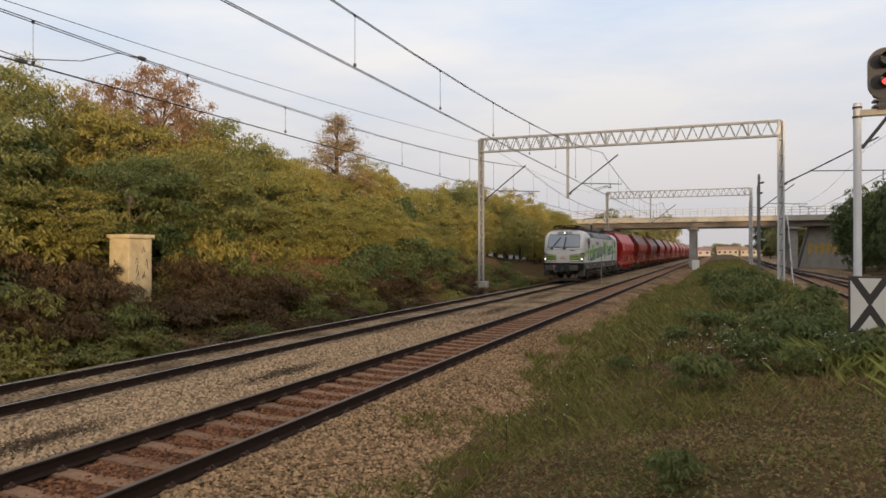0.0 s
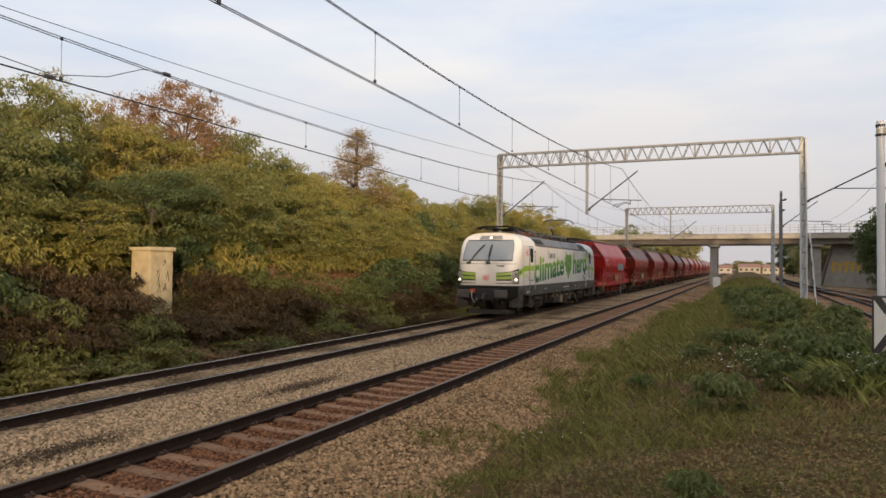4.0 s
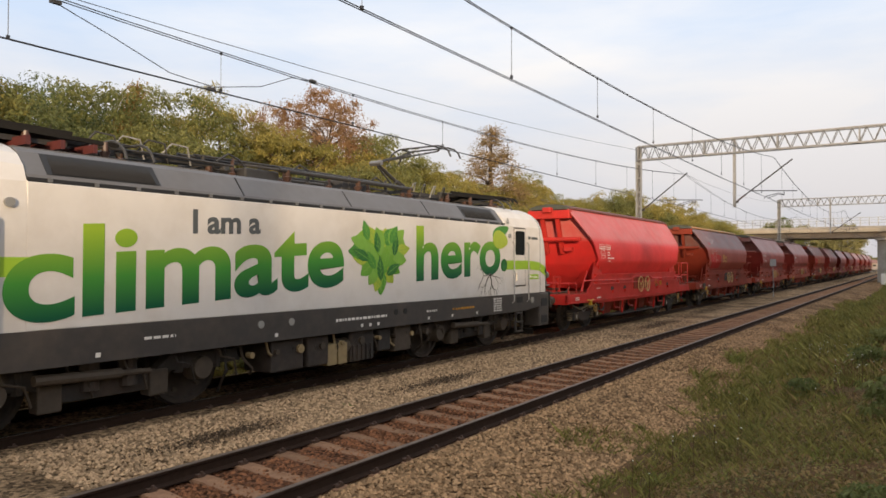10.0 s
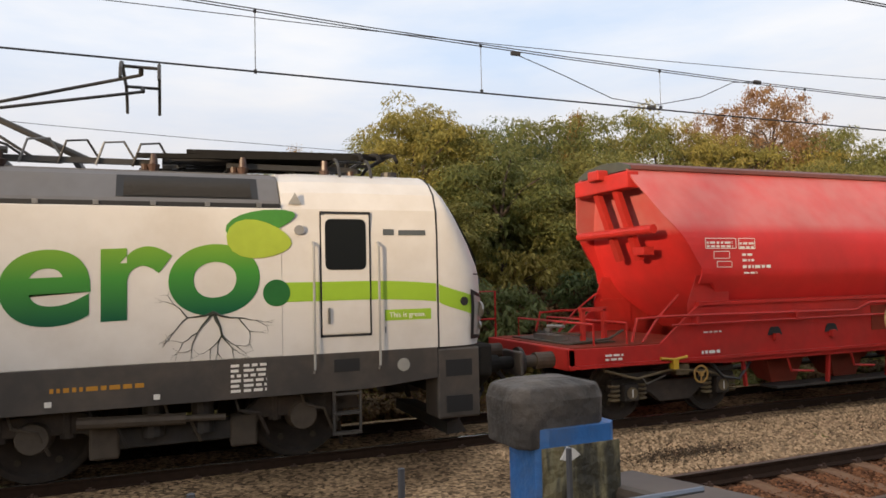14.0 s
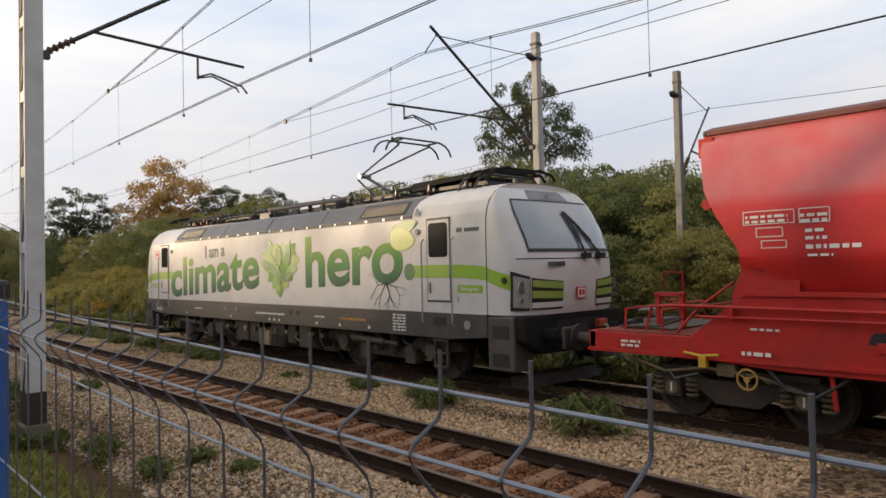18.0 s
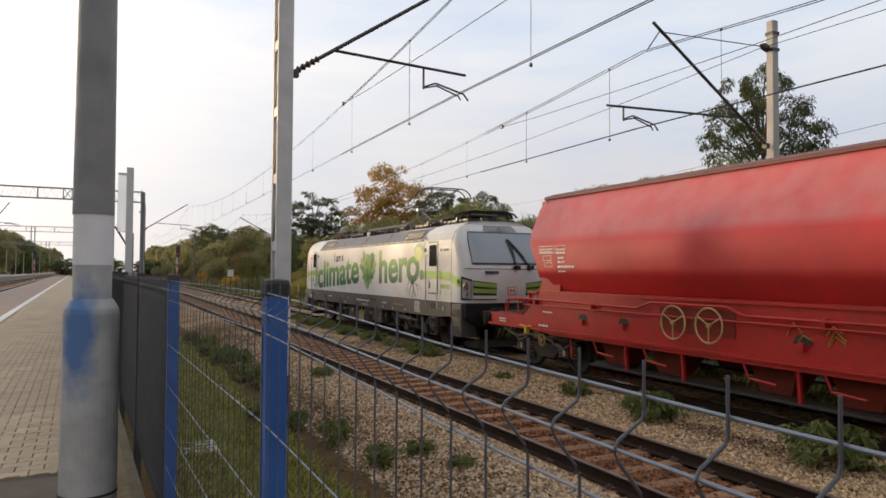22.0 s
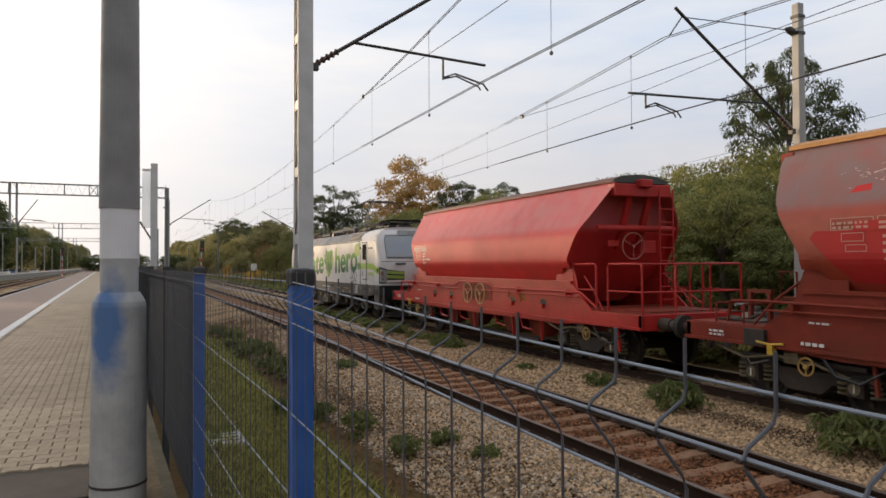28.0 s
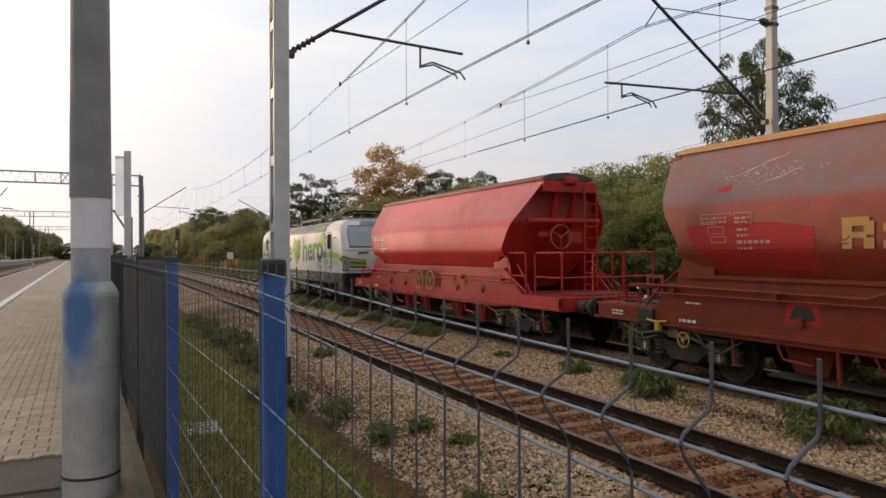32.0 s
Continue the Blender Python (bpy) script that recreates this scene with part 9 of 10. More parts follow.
# unseen locust added in the gap to dapple the sunbeam
plant("locust", 29.0, -69.2, 1.4, 1.10)
for x, y, s, h in ((14.2, 86, 0.85, 1.12), (15.6, 78, 0.9, 1.15), (15.2, 69, 0.7, 1.0), (17.0, 61, 0.8, 1.05), (19.0, 72, 1.0, 1.2), (18.2, 53, 0.75, 0.95), (20.0, 46, 0.8, 0.95), (17.5, 96, 1.0, 1.2), (22.5, 60, 1.0, 1.15)):
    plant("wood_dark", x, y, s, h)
for i in range(10):
    plant("wood", -24 - 3 * i % 11, 104 + 5 * i, 0.9, 0.85)
for i in range(16):
    plant("wood", -22 + 3.2 * i + veg.uniform(-1, 1), 390 + veg.uniform(-10, 10), 0.8, veg.uniform(0.55, 0.85))
for i in range(34):
    if -16 < -50 + 4.2 * i < 12:
        continue
    plant(veg.choice(["wood", "wood", "wood_dark"]), -50 + 4.2 * i + veg.uniform(-1, 1), 215 + veg.uniform(-14, 14), 1.3, veg.uniform(1.2, 1.6))
# unseen tall tree belt, added behind the outer tracks to shade the train
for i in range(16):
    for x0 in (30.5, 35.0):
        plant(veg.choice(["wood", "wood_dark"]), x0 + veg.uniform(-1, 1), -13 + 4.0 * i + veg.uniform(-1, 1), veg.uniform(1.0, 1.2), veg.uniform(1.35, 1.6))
# the added belt runs on, keeping low sun off the far line
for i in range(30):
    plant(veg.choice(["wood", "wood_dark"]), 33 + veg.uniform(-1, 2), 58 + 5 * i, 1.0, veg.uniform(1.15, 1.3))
for i in range(12):
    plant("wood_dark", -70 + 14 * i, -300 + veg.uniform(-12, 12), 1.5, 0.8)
for x, y, s in ((-13.7, 8.2, 0.85), (-14.3, 6.6, 1.1), (-13.5, 5.2, 0.7), (-15.0, 9.6, 1.0), (-14.6, 26.5, 0.9), (-14.9, 29.0, 1.1), (-14.6, 31.5, 1.0), (-15.2, 34.5, 1.2), (-14.8, 37.5, 1.1), (-16.4, 17.5, 0.9), (-16.6, 20.5, 0.9)):
    plant("brush_dark", x, y, s, s * 0.95, sink=0.1)
for i in range(32):
    y = -2 + 1.7 * i + veg.uniform(-0.4, 0.4)
    n1 = noise.noise((y * 0.13, 3.7, 0.0))
    if not 14.2 < y < 16.6:
        plant("brush_lime" if n1 > 0.0 or 8 < y < 14 else "brush_green", -16.9 + veg.uniform(-0.3, 0.3), y, veg.uniform(1.0, 1.25), veg.uniform(1.2, 1.7), sink=0.15)
    plant("brush_green" if i % 3 else "brush_dark", -18.7 + veg.uniform(-0.3, 0.3), y + 0.8, 1.35, veg.uniform(1.5, 1.9), sink=0.15)
for i in range(22):
    plant("brush_green", -22.4 + veg.uniform(-0.5, 0.5), -2 + 2.6 * i + veg.uniform(-0.4, 0.4), 1.9, 2.6, sink=0.3)
# low growth on the slope down to the track
for i in range(84):
    y = 0.5 + 0.66 * i + veg.uniform(-0.3, 0.3)
    for x0 in (-13.55, -14.3, -15.2, -16.2):
        if 14.0 < y < 16.7 and x0 < -14.5:
            continue
        if y > 50 and x0 < -14:
            continue
        x = x0 + veg.uniform(-0.35, 0.35)
        n0 = noise.noise((x * 0.22, y * 0.16, 2.2)) + veg.uniform(-0.25, 0.25)
        kind = "brush" if n0 < (0.22 if y < 11 else -0.14) else "brush_green" if n0 < 0.10 else "brush_rust" if n0 < 0.28 else "brush_lime"
        s = veg.uniform(0.75, 1.15)
        plant(kind, x, y, s * 0.9, s * (0.55 if x0 > -14 else 0.85), sink=0.1)
for i in range(26):
    y = -28 + 1.1 * i + veg.uniform(-0.3, 0.3)
    plant(veg.choice(["brush_green", "brush_green", "brush_lime", "brush"]), -14.2 + veg.uniform(-0.5, 0.5), y, veg.uniform(0.8, 1.2), veg.uniform(0.7, 1.1), sink=0.1)
# weeds between and beside the tracks
for x, y, s in ((-8.15, -5.95, 1.35), (-8.1, -9.05, 1.2), (-8.3, -30, 1.0), (-7.9, 8.8, 0.42), (-4.6, -16, 0.7), (-3.4, -9.0, 0.6), (-3.2, -10.5, 0.7), (-3.0, -14, 0.6), (-2.9, -17, 0.7), (-3.1, -21, 0.8), (-8.2, -14, 0.6), (-2.55, -11.7, 0.5), (-2.95, -11.75, 0.55), (-2.4, -12.3, 0.5), (-3.4, -6.3, 0.45), (-4.0, -9.0, 0.55), (-4.2, -8.1, 0.5), (-8.4, -11.5, 0.8), (-8.3, -19, 0.9)):
    plant("weed", x, y, s, s * 0.95)
for x, y, s in ((-0.2, 9.4, 1.0), (1.25, 12.3, 1.25), (0.5, 11.0, 1.0), (0.9, 14.0, 1.3), (1.6, 13.0, 1.2), (-0.5, 41, 1.6), (0.3, 30, 1.6), (1.3, 24, 1.5), (0.9, 20.3, 1.3), (-0.35, 5.7, 0.55), (0.1, 26, 1.4), (-0.6, 18.0, 0.9), (1.9, 17.5, 1.3), (2.4, 21, 1.4), (1.2, 34, 1.6), (-0.3, 36, 1.5), (1.0, 10.4, 0.8), (-1.6, 12.6, 0.6), (1.7, 10.9, 1.0), (2.2, 11.6, 1.1), (2.7, 12.6, 1.2), (0.2, 12.6, 0.9), (1.9, 14.6, 1.2), (0.0, 15.4, 1.1), (-0.8, 15.0, 0.8), (1.1, 16.4, 1.2), (0.2, 22.0, 1.3), (1.4, 27.5, 1.5), (0.6, 38.5, 1.6), (-0.7, 3.9, 0.4), (0.35, 4.4, 0.35), (1.5, 6.2, 0.4)):
    plant("weed", x, y, s, s * 0.85)
for i in range(15):
    k = veg.uniform(0.7, 1.1)
    plant("weed", -8.35 + veg.uniform(-0.35, 0.3), -18 - 1.25 * i + veg.uniform(-0.4, 0.4), k, k * 0.9)
    if i % 3:
        plant("weed", -2.95 + veg.uniform(-0.35, 0.25), -15.4 - 0.8 * i + veg.uniform(-0.3, 0.3), k * 0.8, k * 0.9)

# undergrowth that covers the slope
def scatter(name, label, xs, ys, lift, size, long, material, seed, up=0.35, power=1.0):
    r = np.random.default_rng(seed)
    z = surf(xs, ys) + lift * r.uniform(0, 1, len(xs)) ** power
    return tagged(part(name, leaf_mesh(name, np.stack([xs, ys, z], 1), size, long, material, r, up), material), label, "undergrowth", kind="stuff")


urng = np.random.default_rng(77)
UN = 150000
ux, uy = -13.1 - 4.6 * urng.uniform(0, 1, UN), -2 + 52 * urng.uniform(0, 1, UN) ** 1.3
patch = np.array([noise.noise((a * 0.5, b * 0.35, 7.0)) for a, b in zip(ux, uy)]) + urng.uniform(-0.2, 0.2, UN) - 0.16 * np.clip((12 - uy) / 3, 0, 1)
for material, lo, hi, label in ((DRY, -9, -0.16, "dry brown bramble stalks over the slope"), (GREEN_LEAF, -0.16, 0.06, "low green creepers over the slope"), (RUST_LEAF, 0.06, 0.22, "rust-coloured low growth over the slope"), (LIME_LEAF, 0.22, 9, "yellow-green low growth over the slope")):
    m = (patch > lo) & (patch <= hi)
    scatter("undergrowth", label, ux[m], uy[m], 0.45, 0.045, 2.6, material, 5, 0.2)
fx, fy = -12.25 - 5.5 * urng.uniform(0, 1, 60000) ** 1.5, -24 - 110 * urng.uniform(0, 1, 60000)
for material, pick, label in ((GRASS_FRESH, 0, "rank green grass along the foot of the far bank"), (WEED_LEAF, 1, "green weeds along the foot of the far bank")):
    scatter("bank_grass", label, fx[pick::2], fy[pick::2], 0.5, 0.075, 3.2, material, 6 + pick, 0.5)

# low weeds and dead stalks in long patches on the ballast
for cx, cy, rx, ry in ((-7.85, 6.3, 0.22, 1.0), (-7.85, 11.5, 0.2, 1.3), (-8.2, 26.4, 0.25, 2.2), (-8.6, 36.0, 0.4, 3.5), (-8.2, -7.5, 0.3, 1.6), (-3.7, -12, 0.35, 2.5), (-3.6, -18, 0.35, 3.0), (-4.2, 15, 0.2, 2.5)):
    k = 1700
    wx, wy = cx + rx * urng.normal(size=k) * 0.6, cy + ry * urng.normal(size=k) * 0.6
    wz = np.full(k, -0.15 if cx < -5 else -0.30) + urng.uniform(0, 0.09, k)
    tagged(part("dead_weeds", leaf_mesh("dead_weeds", np.stack([wx, wy, wz], 1), 0.016, 3.0, DEAD, urng, 0.2), DEAD), "grey-brown dead weeds on the ballast", "weeds", kind="stuff")

sx0, sy0 = -3.6 + 0.55 * urng.normal(size=16000), -2.5 - 30 * urng.uniform(0, 1, 16000) ** 1.3
sz0 = np.maximum(np.interp(sx0, [-5.08, -4.7, -4.2, -3.4, -3.0, -2.0], [-0.14, -0.145, -0.21, -0.36, -0.44, -0.44]), ground_z(sx0, sy0)) + urng.uniform(0, 0.06, 16000)
tagged(part("dead_weeds", leaf_mesh("dead_weeds", np.stack([sx0, sy0, sz0], 1), 0.022, 2.6, DRY, urng, 0.6), DRY), "brown dead weeds and litter on the shoulder by the fence", "weeds", kind="stuff")

# grass
grng = np.random.default_rng(9)


def blades(name, label, x, y, hgt, wid, droop, material):
    n = len(x)
    z = np.maximum(surf(x, y), np.interp(x, [-4.7, -4.2, -3.4, -3.0, -2.9], [-0.145, -0.21, -0.36, -0.44, -9.0])) - 0.03
    ang = grng.uniform(0, 6.283, n)
    lean = grng.normal(size=(n, 2)) * droop * hgt[:, None]
    v = np.empty((n, 4, 3))
    dx, dy = np.cos(ang) * wid, np.sin(ang) * wid
    v[:, 0] = np.stack([x - dx, y - dy, z], 1)
    v[:, 1] = np.stack([x + dx, y + dy, z], 1)
    v[:, 2] = np.stack([x + dx * 0.6 + lean[:, 0] * 0.45, y + dy * 0.6 + lean[:, 1] * 0.45, z + hgt * 0.6], 1)
    v[:, 3] = np.stack([x + lean[:, 0], y + lean[:, 1], z + hgt], 1)
    me = bpy.data.meshes.new(name)
    me.vertices.add(4 * n)
    me.loops.add(4 * n)
    me.polygons.add(n)
    me.vertices.foreach_set("co", v.reshape(-1))
    me.loops.foreach_set("vertex_index", np.arange(4 * n, dtype=np.int32))
    me.polygons.foreach_set("loop_start", np.arange(0, 4 * n, 4, dtype=np.int32))
    me.materials.append(material)
    me.update(calc_edges=True)
    return tagged(new(name, me), label, "grass", kind="stuff")


TUFTS, PER = 10000, 15
cy = np.repeat(2.2 + 52 * grng.uniform(0, 1, TUFTS) ** 1.9, PER)
cx = np.repeat(grng.uniform(-4.3, 3.3, TUFTS), PER)
size = np.repeat(grng.uniform(0.5, 1.5, TUFTS), PER)
N = TUFTS * PER
gyv, gxv = cy + 0.075 * size * grng.normal(size=N), cx + 0.075 * size * grng.normal(size=N)
dens = np.array([noise.noise((a * 0.45, b * 0.45, 1.5)) for a, b in zip(gxv, gyv)])
edge = np.clip((-0.9 - gxv) / 1.4, 0, 1) * 0.55 + np.clip((gyv - 6.5) / 4, 0, 1)
rag = np.array([noise.noise((a * 0.3, b * 0.8, 6.5)) for a, b in zip(cx, cy)])
keep = (dens + 0.55 * edge > 0.14) & (cx + 3.75 > 0.75 * rag)
gxv, gyv, size, cx, cy = gxv[keep], gyv[keep], size[keep], cx[keep], cy[keep]
gh = grng.uniform(0.04, 0.14, len(gxv)) * size * (1 + 0.7 * np.clip((gyv - 8) / 8, 0, 1))
tone = np.array([noise.noise((a * 0.7, b * 0.5, 4.5)) for a, b in zip(cx, cy)]) + 0.35 * np.sin(cx * 91.7 + cy * 57.3) + 0.22 * np.clip((8 - gyv) / 4, -0.6, 1) - 0.38 * np.clip((-1.3 - gxv) / 1.0, 0, 1)
for material, k, label in ((GRASS, tone < 0.02, "uneven green autumn grass on the strip between the tracks"), (GRASS_FRESH, (tone >= 0.02) & (tone < 0.16), "fresh light green grass among the older tufts"), (GRASS_DRY, tone >= 0.16, "dry straw-coloured grass on the strip between the tracks")):
    blades("grass", label, gxv[k], gyv[k], gh[k], 0.0018 + 0.0007 * gyv[k], 0.55, material)
NN = 14000
nx, ny0 = grng.uniform(-3.5, 3.0, NN), grng.uniform(-2.6, 2.6, NN)
near = (ny0 > 0.45) | (nx < -0.75)
blades("grass", "short worn grass round the end of the platform", nx[near], ny0[near], grng.uniform(0.03, 0.10, int(near.sum())), np.full(int(near.sum()), 0.003), 0.5, GRASS)
FN = 22000
fx, fy = grng.uniform(-2.6, 2.6, FN), 44 + 74 * grng.uniform(0, 1, FN) ** 1.4
blades("grass", "rough grass running on between the tracks to the bridge", fx, fy, grng.uniform(0.15, 0.45, FN), 0.020 + 0.0006 * fy, 0.4, GRASS)
# a narrow green strip along the platform fence
sx, sy = grng.uniform(-2.7, -0.7, 60000), -0.6 - 28 * grng.uniform(0, 1, 60000) ** 1.4
blades("grass", "short green grass along the foot of the fence", sx, sy, grng.uniform(0.04, 0.15, 60000), 0.004 + 0.0011 * np.abs(sy), 0.5, GRASS_FRESH)
# trodden turf: short blades, moss and fallen leaves on the bare soil
SN = 70000
tx, ty = grng.uniform(-2.2, 3.4, SN), 2.0 + 9.0 * grng.uniform(0, 1, SN) ** 1.2
tk = np.array([noise.noise((a * 1.1, b * 1.1, 8.5)) for a, b in zip(tx, ty)]) + grng.uniform(-0.3, 0.3, SN) > 0.02
tx, ty = tx[tk], ty[tk]
half = grng.uniform(0, 1, len(tx)) < 0.55
for k, material in ((half, GRASS), (~half, GRASS_DRY)):
    blades("turf", "short trodden turf on brown soil", tx[k], ty[k], grng.uniform(0.03, 0.085, int(k.sum())), 0.0022 + 0.0007 * ty[k], 0.8, material)
LN = 26000
lx, ly = grng.uniform(-2.4, 3.4, LN), 2.0 + 10.0 * grng.uniform(0, 1, LN) ** 1.1
scatter("leaf_litter", "small fallen brown leaves and dry stems on the ground", lx, ly, 0.04, 0.030, 1.7, GRASS_DRY, 6, 2.5)
scatter("moss_tufts", "small dark moss tufts and clover on the ground", grng.uniform(-2.0, 3.4, 16000), 2.0 + 9.0 * grng.uniform(0, 1, 16000) ** 1.1, 0.05, 0.024, 1.3, GREEN_LEAF, 8, 1.5)

# long fresh leaves at the edge of the mound
wr = np.random.default_rng(41)
kx, ky = 1.75 + 0.35 * wr.normal(size=2600), 12.0 + 0.9 * wr.normal(size=2600)
blades("tall_grass", "long light green grass leaves at the edge of the mound", kx, ky, wr.uniform(0.15, 0.45, 2600), np.full(2600, 0.010), 0.75, GRASS_FRESH)
er = np.random.default_rng(52)
EN = 9000
ex, ey = -3.35 + 0.28 * er.normal(size=EN), 2.5 + 40 * er.uniform(0, 1, EN) ** 1.7
ev, ef = [], []
for k, (x, y, r, a) in enumerate(zip(ex, ey, er.uniform(0.014, 0.036, EN), er.uniform(0, 6.28, EN))):
    z = max(float(np.interp(x, [-4.2, -3.4, -3.0], [-0.21, -0.36, -0.44])), float(ground_z(x, y))) + r * 0.2
    for c, d, e in ((1, 0.2, 0), (-0.2, 1, 0.1), (-1, -0.1, -0.1), (0.1, -1, 0.05), (0.1, 0.1, 0.8)):
        ev.append((x + r * (c * math.cos(a) - d * math.sin(a)), y + r * (c * math.sin(a) + d * math.cos(a)), z + r * e))
    ef += [(5 * k + i, 5 * k + (i + 1) % 4, 5 * k + 4) for i in range(4)]
em_edge = bpy.data.meshes.new("edge_stones")
em_edge.from_pydata(ev, [], ef)
em_edge.materials.append(STONE_BROWN)
tagged(new("edge_stones", em_edge), "loose stones strewn from the ballast into the grass", "ballast", kind="stuff")
# single stones lying in the turf
for x, y, r in ((-2.15, 5.95, 0.10), (-2.0, 3.9, 0.05), (0.9, 4.6, 0.045), (-1.7, 5.2, 0.05), (1.9, 5.4, 0.05), (-2.3, 6.4, 0.05)):
    st = thing("turf_stone", pose(x, y, float(surf(x, y)) + r * 0.25, 0, 0, 70 * x), "weathered grey-brown stone lying in the turf", "stone", "stones in the turf")
    part("stone", Build().loft([[(r * k * c * 1.3, r * k * d, z * r) for c, d in ((1, 0.1), (0.6, 0.8), (-0.3, 1), (-1, 0.3), (-0.7, -0.7), (0.4, -0.9))] for z, k in ((-0.6, 0.8), (0.0, 1.0), (0.5, 0.75), (0.7, 0.3))]), STONE_GREY, st, bevel=0.006)
# white flowers on thin stalks
fl, stalk = Build(), Build()
frng = random.Random(12)
for cx, cy, k in ((-1.6, 17.0, 26), (-0.1, 11.8, 22), (0.2, 12.4, 22), (1.45, 10.9, 20), (1.0, 20.0, 20), (0.4, 14.5, 18), (0.10, 10.2, 34), (0.05, 11.6, 30), (-0.9, 12.1, 30), (1.35, 10.7, 30), (-2.0, 17.9, 26), (-2.1, 8.2, 10), (1.8, 15.5, 16), (-1.9, 10.8, 8), (-2.2, 7.2, 5)):
    for _ in range(int(k * 0.7)):
        x, y = cx + frng.gauss(0, 0.28), cy + frng.gauss(0, 0.45)
        z = float(surf(x, y)) + frng.uniform(0.22, 0.55)
        r = frng.uniform(0.008, 0.016)
        fl.loft([[(x + r * math.cos(a), y + r * math.sin(a), z) for a in (0, 1.26, 2.51, 3.77, 5.03)], [(x + r * 0.4 * math.cos(a), y + r * 0.4 * math.sin(a), z + r * 0.5) for a in (0, 1.26, 2.51, 3.77, 5.03)]])
        stalk.beam((x, y, float(surf(x, y))), (x, y, z), 0.005, 0.005)
flowers = tagged(part("wild_flowers", fl, FLOWER), "small white wild flowers in the grass", "flowers", kind="stuff")
part("stalks", stalk, DRY, flowers)


def stones(name, label, spans, count, material, seed, lo, hi, both=True, within=None):
    r = np.random.default_rng(seed)
    octa = np.array([(1, 0, 0), (0, 1, 0), (-1, 0, 0), (0, -1, 0), (0, 0, 1), (0, 0, -1)], float)
    tri = np.array([(0, 1, 4), (1, 2, 4), (2, 3, 4), (3, 0, 4), (1, 0, 5), (2, 1, 5), (3, 2, 5), (0, 3, 5)])
    w = np.array([s[1] - s[0] for s in spans])
    pick = r.choice(len(spans), count, p=w / w.sum())
    x = np.array([r.uniform(spans[k][0], spans[k][1]) for k in pick])
    y = r.normal(0, 1, count)
    y = np.where(y > 0, 4 + 9 * y, -3 + 8 * y) if both else -3 - 9 * np.abs(y)
    if within:
        k = within(x, y)
        x, y, count = x[k], y[k], int(k.sum())
    z = np.interp(x, [-13, -12.55, -12, -9.2, -8.3, -7.4, -6.95, -6.7, -6.4, -5.6, -5.3, -5.08, -4.7, -4.2, -3.4, -3.0], [-0.42, -0.24, -0.145, -0.14, -0.15, -0.145, -0.14, BED, BED, BED, BED, -0.14, -0.145, -0.21, -0.36, -0.44])
    s = r.uniform(lo, hi, count)
    sc = r.uniform(0.6, 1.25, (count, 6, 3)) * s[:, None, None]
    a = r.uniform(0, 6.283, count)
    p = octa[None] * sc
    q = p.copy()
    q[:, :, 0] = p[:, :, 0] * np.cos(a)[:, None] - p[:, :, 1] * np.sin(a)[:, None]
    q[:, :, 1] = p[:, :, 0] * np.sin(a)[:, None] + p[:, :, 1] * np.cos(a)[:, None]
    q[:, :, 2] = p[:, :, 2] * 0.75 + p[:, :, 0] * r.uniform(-0.4, 0.4, count)[:, None]
    q += np.stack([x, y, z + s * 0.25], 1)[:, None]
    f = (tri[None] + 6 * np.arange(count)[:, None, None]).reshape(-1, 3)
    m = bpy.data.meshes.new(name)
    m.from_pydata(q.reshape(-1, 3).tolist(), [], f.tolist())
    m.materials.append(material)
    m.update()
    return tagged(new(name, m), label, "ballast", kind="stuff")


stones("ballast_stones", "loose pale crushed stones on the ballast", [(-9.2, -7.0), (-5.05, -3.2)], 52000, STONE, 3, 0.018, 0.043, within=lambda x, y: (x < -6) | (y < -5.6))
stones("earthy_stones", "brown soil-stained stones on the shoulder beside the grass", [(-9.2, -7.0), (-5.05, -3.2)], 52000, STONE_BROWN, 3, 0.018, 0.043, within=lambda x, y: (x > -6) & (y >= -5.6))


def shoulder_stones(count, seed):
    """Grey stones that have rolled from the shoulder to the grass by the fence."""
    ob = stones("grey_stones", "loose grey stones on the shoulder beside the fence", [(-5.0, -2.7)], count, STONE_GREY, seed, 0.014, 0.040, False)
    return ob


shoulder_stones(12000, 14)
stones("rusty_stones", "rust-brown stones between the rails", [(-6.65, -5.4)], 12000, STONE_RED, 4, 0.016, 0.036)


# ---- paving stones of the platform ----
I_SHAPE = [(-0.1, -0.0825), (-0.06, -0.0825), (-0.04, -0.06), (0.04, -0.06), (0.06, -0.0825), (0.1, -0.0825), (0.1, 0.0825), (0.06, 0.0825), (0.04, 0.06), (-0.04, 0.06), (-0.06, 0.0825), (-0.1, 0.0825)]


def paver_rings(cx, cy, cz, g=0.965):
    return [[(cx + x * g, cy + y * g, PZ - 0.04 + cz) for x, y in I_SHAPE], [(cx + x * g, cy + y * g, PZ - 0.003 + cz) for x, y in I_SHAPE], [(cx + x * g * 0.95, cy + y * g * 0.94, PZ + 0.002 + cz) for x, y in I_SHAPE]]


paver_mesh = Build().loft(paver_rings(0, 0, -PZ)).mesh("paving_stone", PAVER)
rest = Build()
prng = random.Random(8)
count, row = 0, 0
y = -3.9
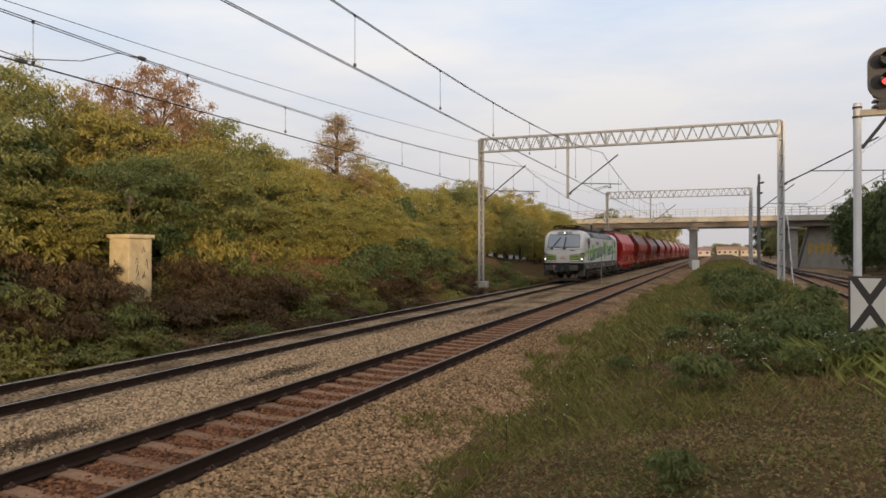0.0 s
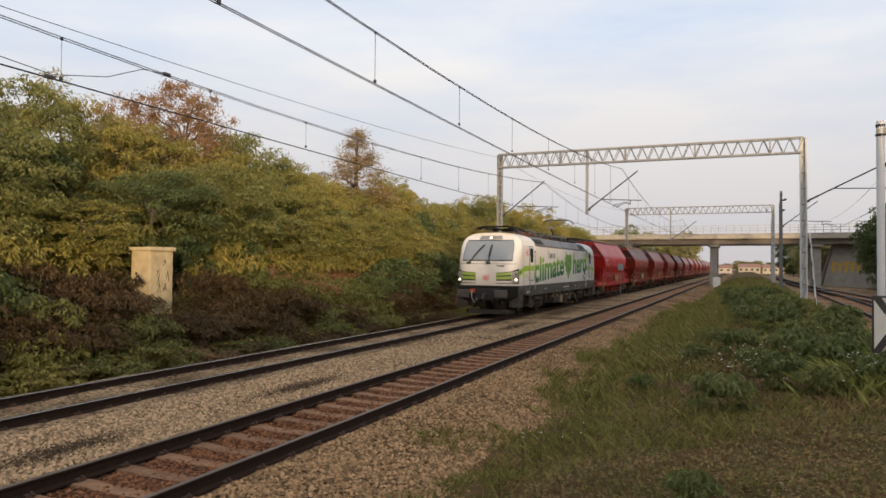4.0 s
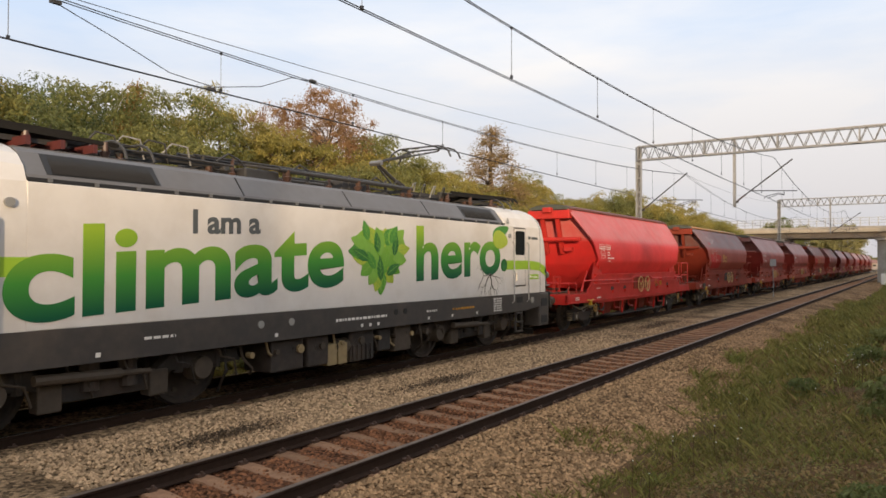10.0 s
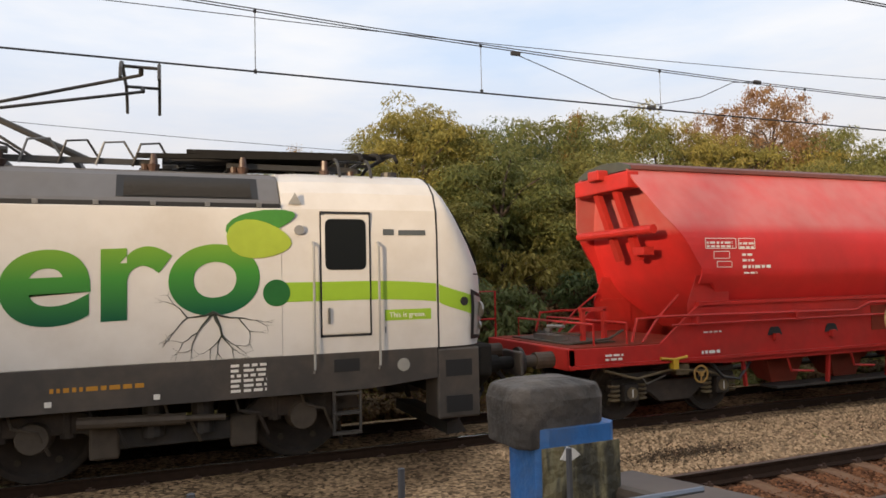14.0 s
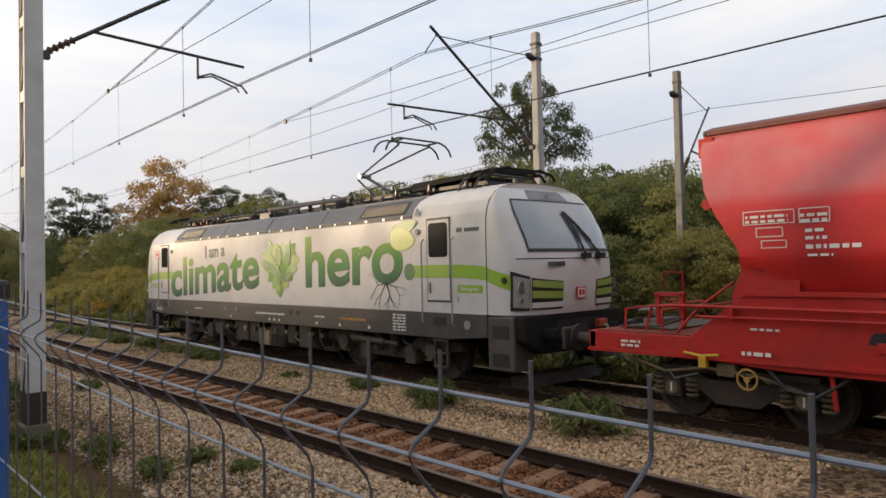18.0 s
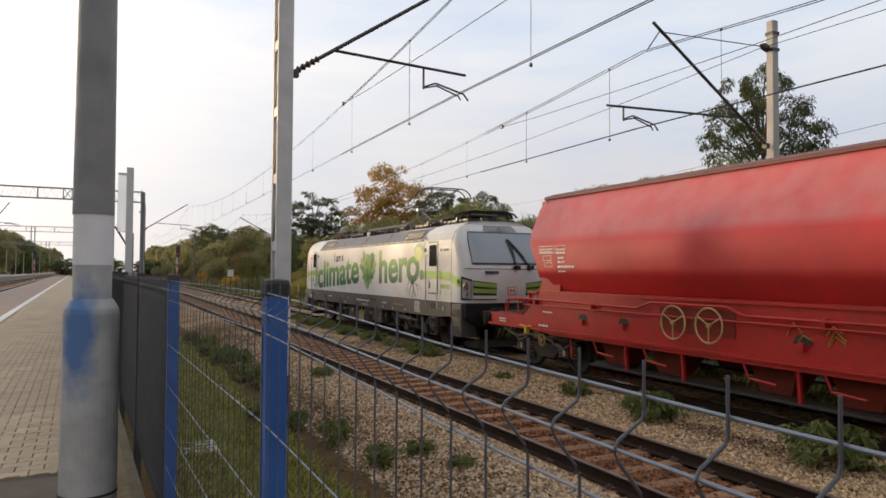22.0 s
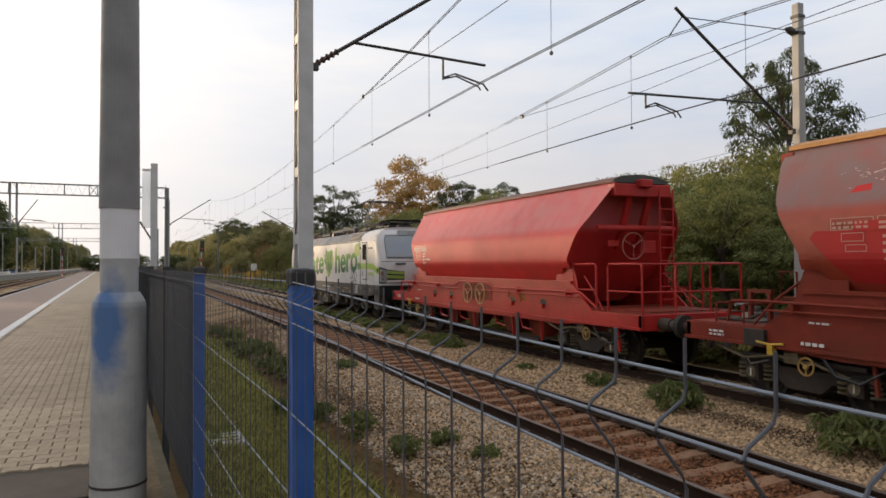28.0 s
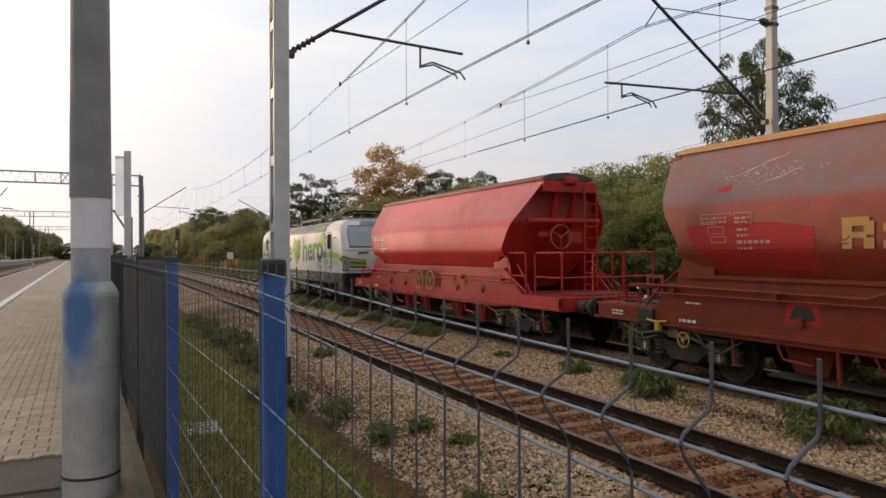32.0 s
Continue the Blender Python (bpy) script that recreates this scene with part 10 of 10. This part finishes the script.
while y > -32:
    x = -0.36 + (0.1 if row % 2 else 0.0)
    while x < 1.86:
        if math.hypot(x - 0.03, y + 5.15) > 0.26 and not (-0.06 < x < 1.27 and -6.2 < y < -5.28):
            dz = prng.uniform(-0.0015, 0.0015)
            if count < 300 and y > -9 and x > 0.1:
                ob = new("paving_stone", paver_mesh)
                ob.parent = platform
                ob.location = (px(x, y), y, PZ + dz)
                count += 1
            else:
                rest.loft(paver_rings(px(x, y), y, dz))
        x += 0.2
    y -= 0.1425
    row += 1
pm = bpy.data.meshes.new("paving")
pm.from_pydata(rest.v, [], rest.f)
pm.materials.append(PAVER)
ob = new("paving", pm)
ob.parent = platform
tagged(ob, kind="stuff")
part("paving_near", Build().loft([[(px(-0.4, yy), yy, PZ - 0.03), (px(1.94, yy), yy, PZ - 0.03), (px(1.94, yy), yy, PZ - 0.002), (px(-0.4, yy), yy, PZ - 0.002)] for yy in (0.3, -3.82)]), PAVER, platform)
part("paving_far", Build().loft([[(px(-0.4, yy), yy, PZ - 0.03), (px(1.94, yy), yy, PZ - 0.03), (px(1.94, yy), yy, PZ), (px(-0.4, yy), yy, PZ)] for yy in (-32.1, -190)]), PAVER, platform)


# ---- the train's run ----
RUN = [(0.0, 58.7), (1.0, 53.6), (2.0, 48.5), (3.0, 43.4), (3.5, 40.9), (5.5, 31.0), (6.0, 28.65), (7.0, 24.05), (8.0, 19.35), (9.0, 14.62), (10.0, 10.2), (11.0, 6.05), (12.0, 2.05),
       (12.5, 0.25), (13.0, -1.60), (13.5, -3.23), (15.5, -9.46), (16.0, -11.02), (16.5, -12.41), (17.0, -13.86), (17.5, -15.2), (18.0, -16.57), (19.0, -19.28), (20.0, -21.75), (21.0, -24.15), (22.0, -26.28), (23.0, -28.35),
       (24.0, -30.18), (24.5, -31.05), (26.5, -33.85), (27.5, -34.95), (28.0, -35.45), (28.5, -35.86), (29.0, -36.22), (29.5, -36.52), (30.0, -36.79), (30.5, -37.0), (31.0, -37.19), (31.5, -37.31), (32.0, -37.33)]


def run_at(t):
    """Place of the locomotive's middle, smoothed between the rows."""
    ts, ys = [r[0] for r in RUN], [r[1] for r in RUN]
    i = min(max(int(np.searchsorted(ts, t)) - 1, 0), len(ts) - 2)

    def slope(k):
        a, b = max(k - 1, 0), min(k + 1, len(ts) - 1)
        return (ys[b] - ys[a]) / (ts[b] - ts[a])
    h = ts[i + 1] - ts[i]
    u = (t - ts[i]) / h
    return ((2 * u ** 3 - 3 * u ** 2 + 1) * ys[i] + (u ** 3 - 2 * u ** 2 + u) * h * slope(i) + (-2 * u ** 3 + 3 * u ** 2) * ys[i + 1] + (u ** 3 - u ** 2) * h * slope(i + 1))


def motions():
    times = [0.5 * k for k in range(65)]
    walk(LOCO, [(t, pose(T2, run_at(t), 0)) for t in times])
    for i, w in enumerate(WAGONS):
        walk(w, [(t, pose(T2, run_at(t) + 9.49 + WAGON_LEN * i, 0)) for t in times])
    fine = [0.1 * k for k in range(321)]

    def roll(e, y, r):
        rows, last = [], None
        for t in fine:
            a = math.degrees((run_at(0) - run_at(t)) / r)
            if last is None or abs(a - last) > 40 or t in (0, 32.0):
                rows.append((t, pose(0, y, r, a, 0, 0)))
                last = a
        if rows[-1][0] < 32.0:
            rows.append((32.0, pose(0, y, r, math.degrees((run_at(0) - run_at(32.0)) / r), 0, 0)))
        walk(e, rows)
    for e, r in LOCO_WHEELS:
        roll(e, e.matrix_basis.translation.y, r)
    for w in WAGONS[:3]:
        for e in w.children:
            if e.name.startswith("wheelset"):
                roll(e, e.matrix_basis.translation.y, 0.46)


motions()
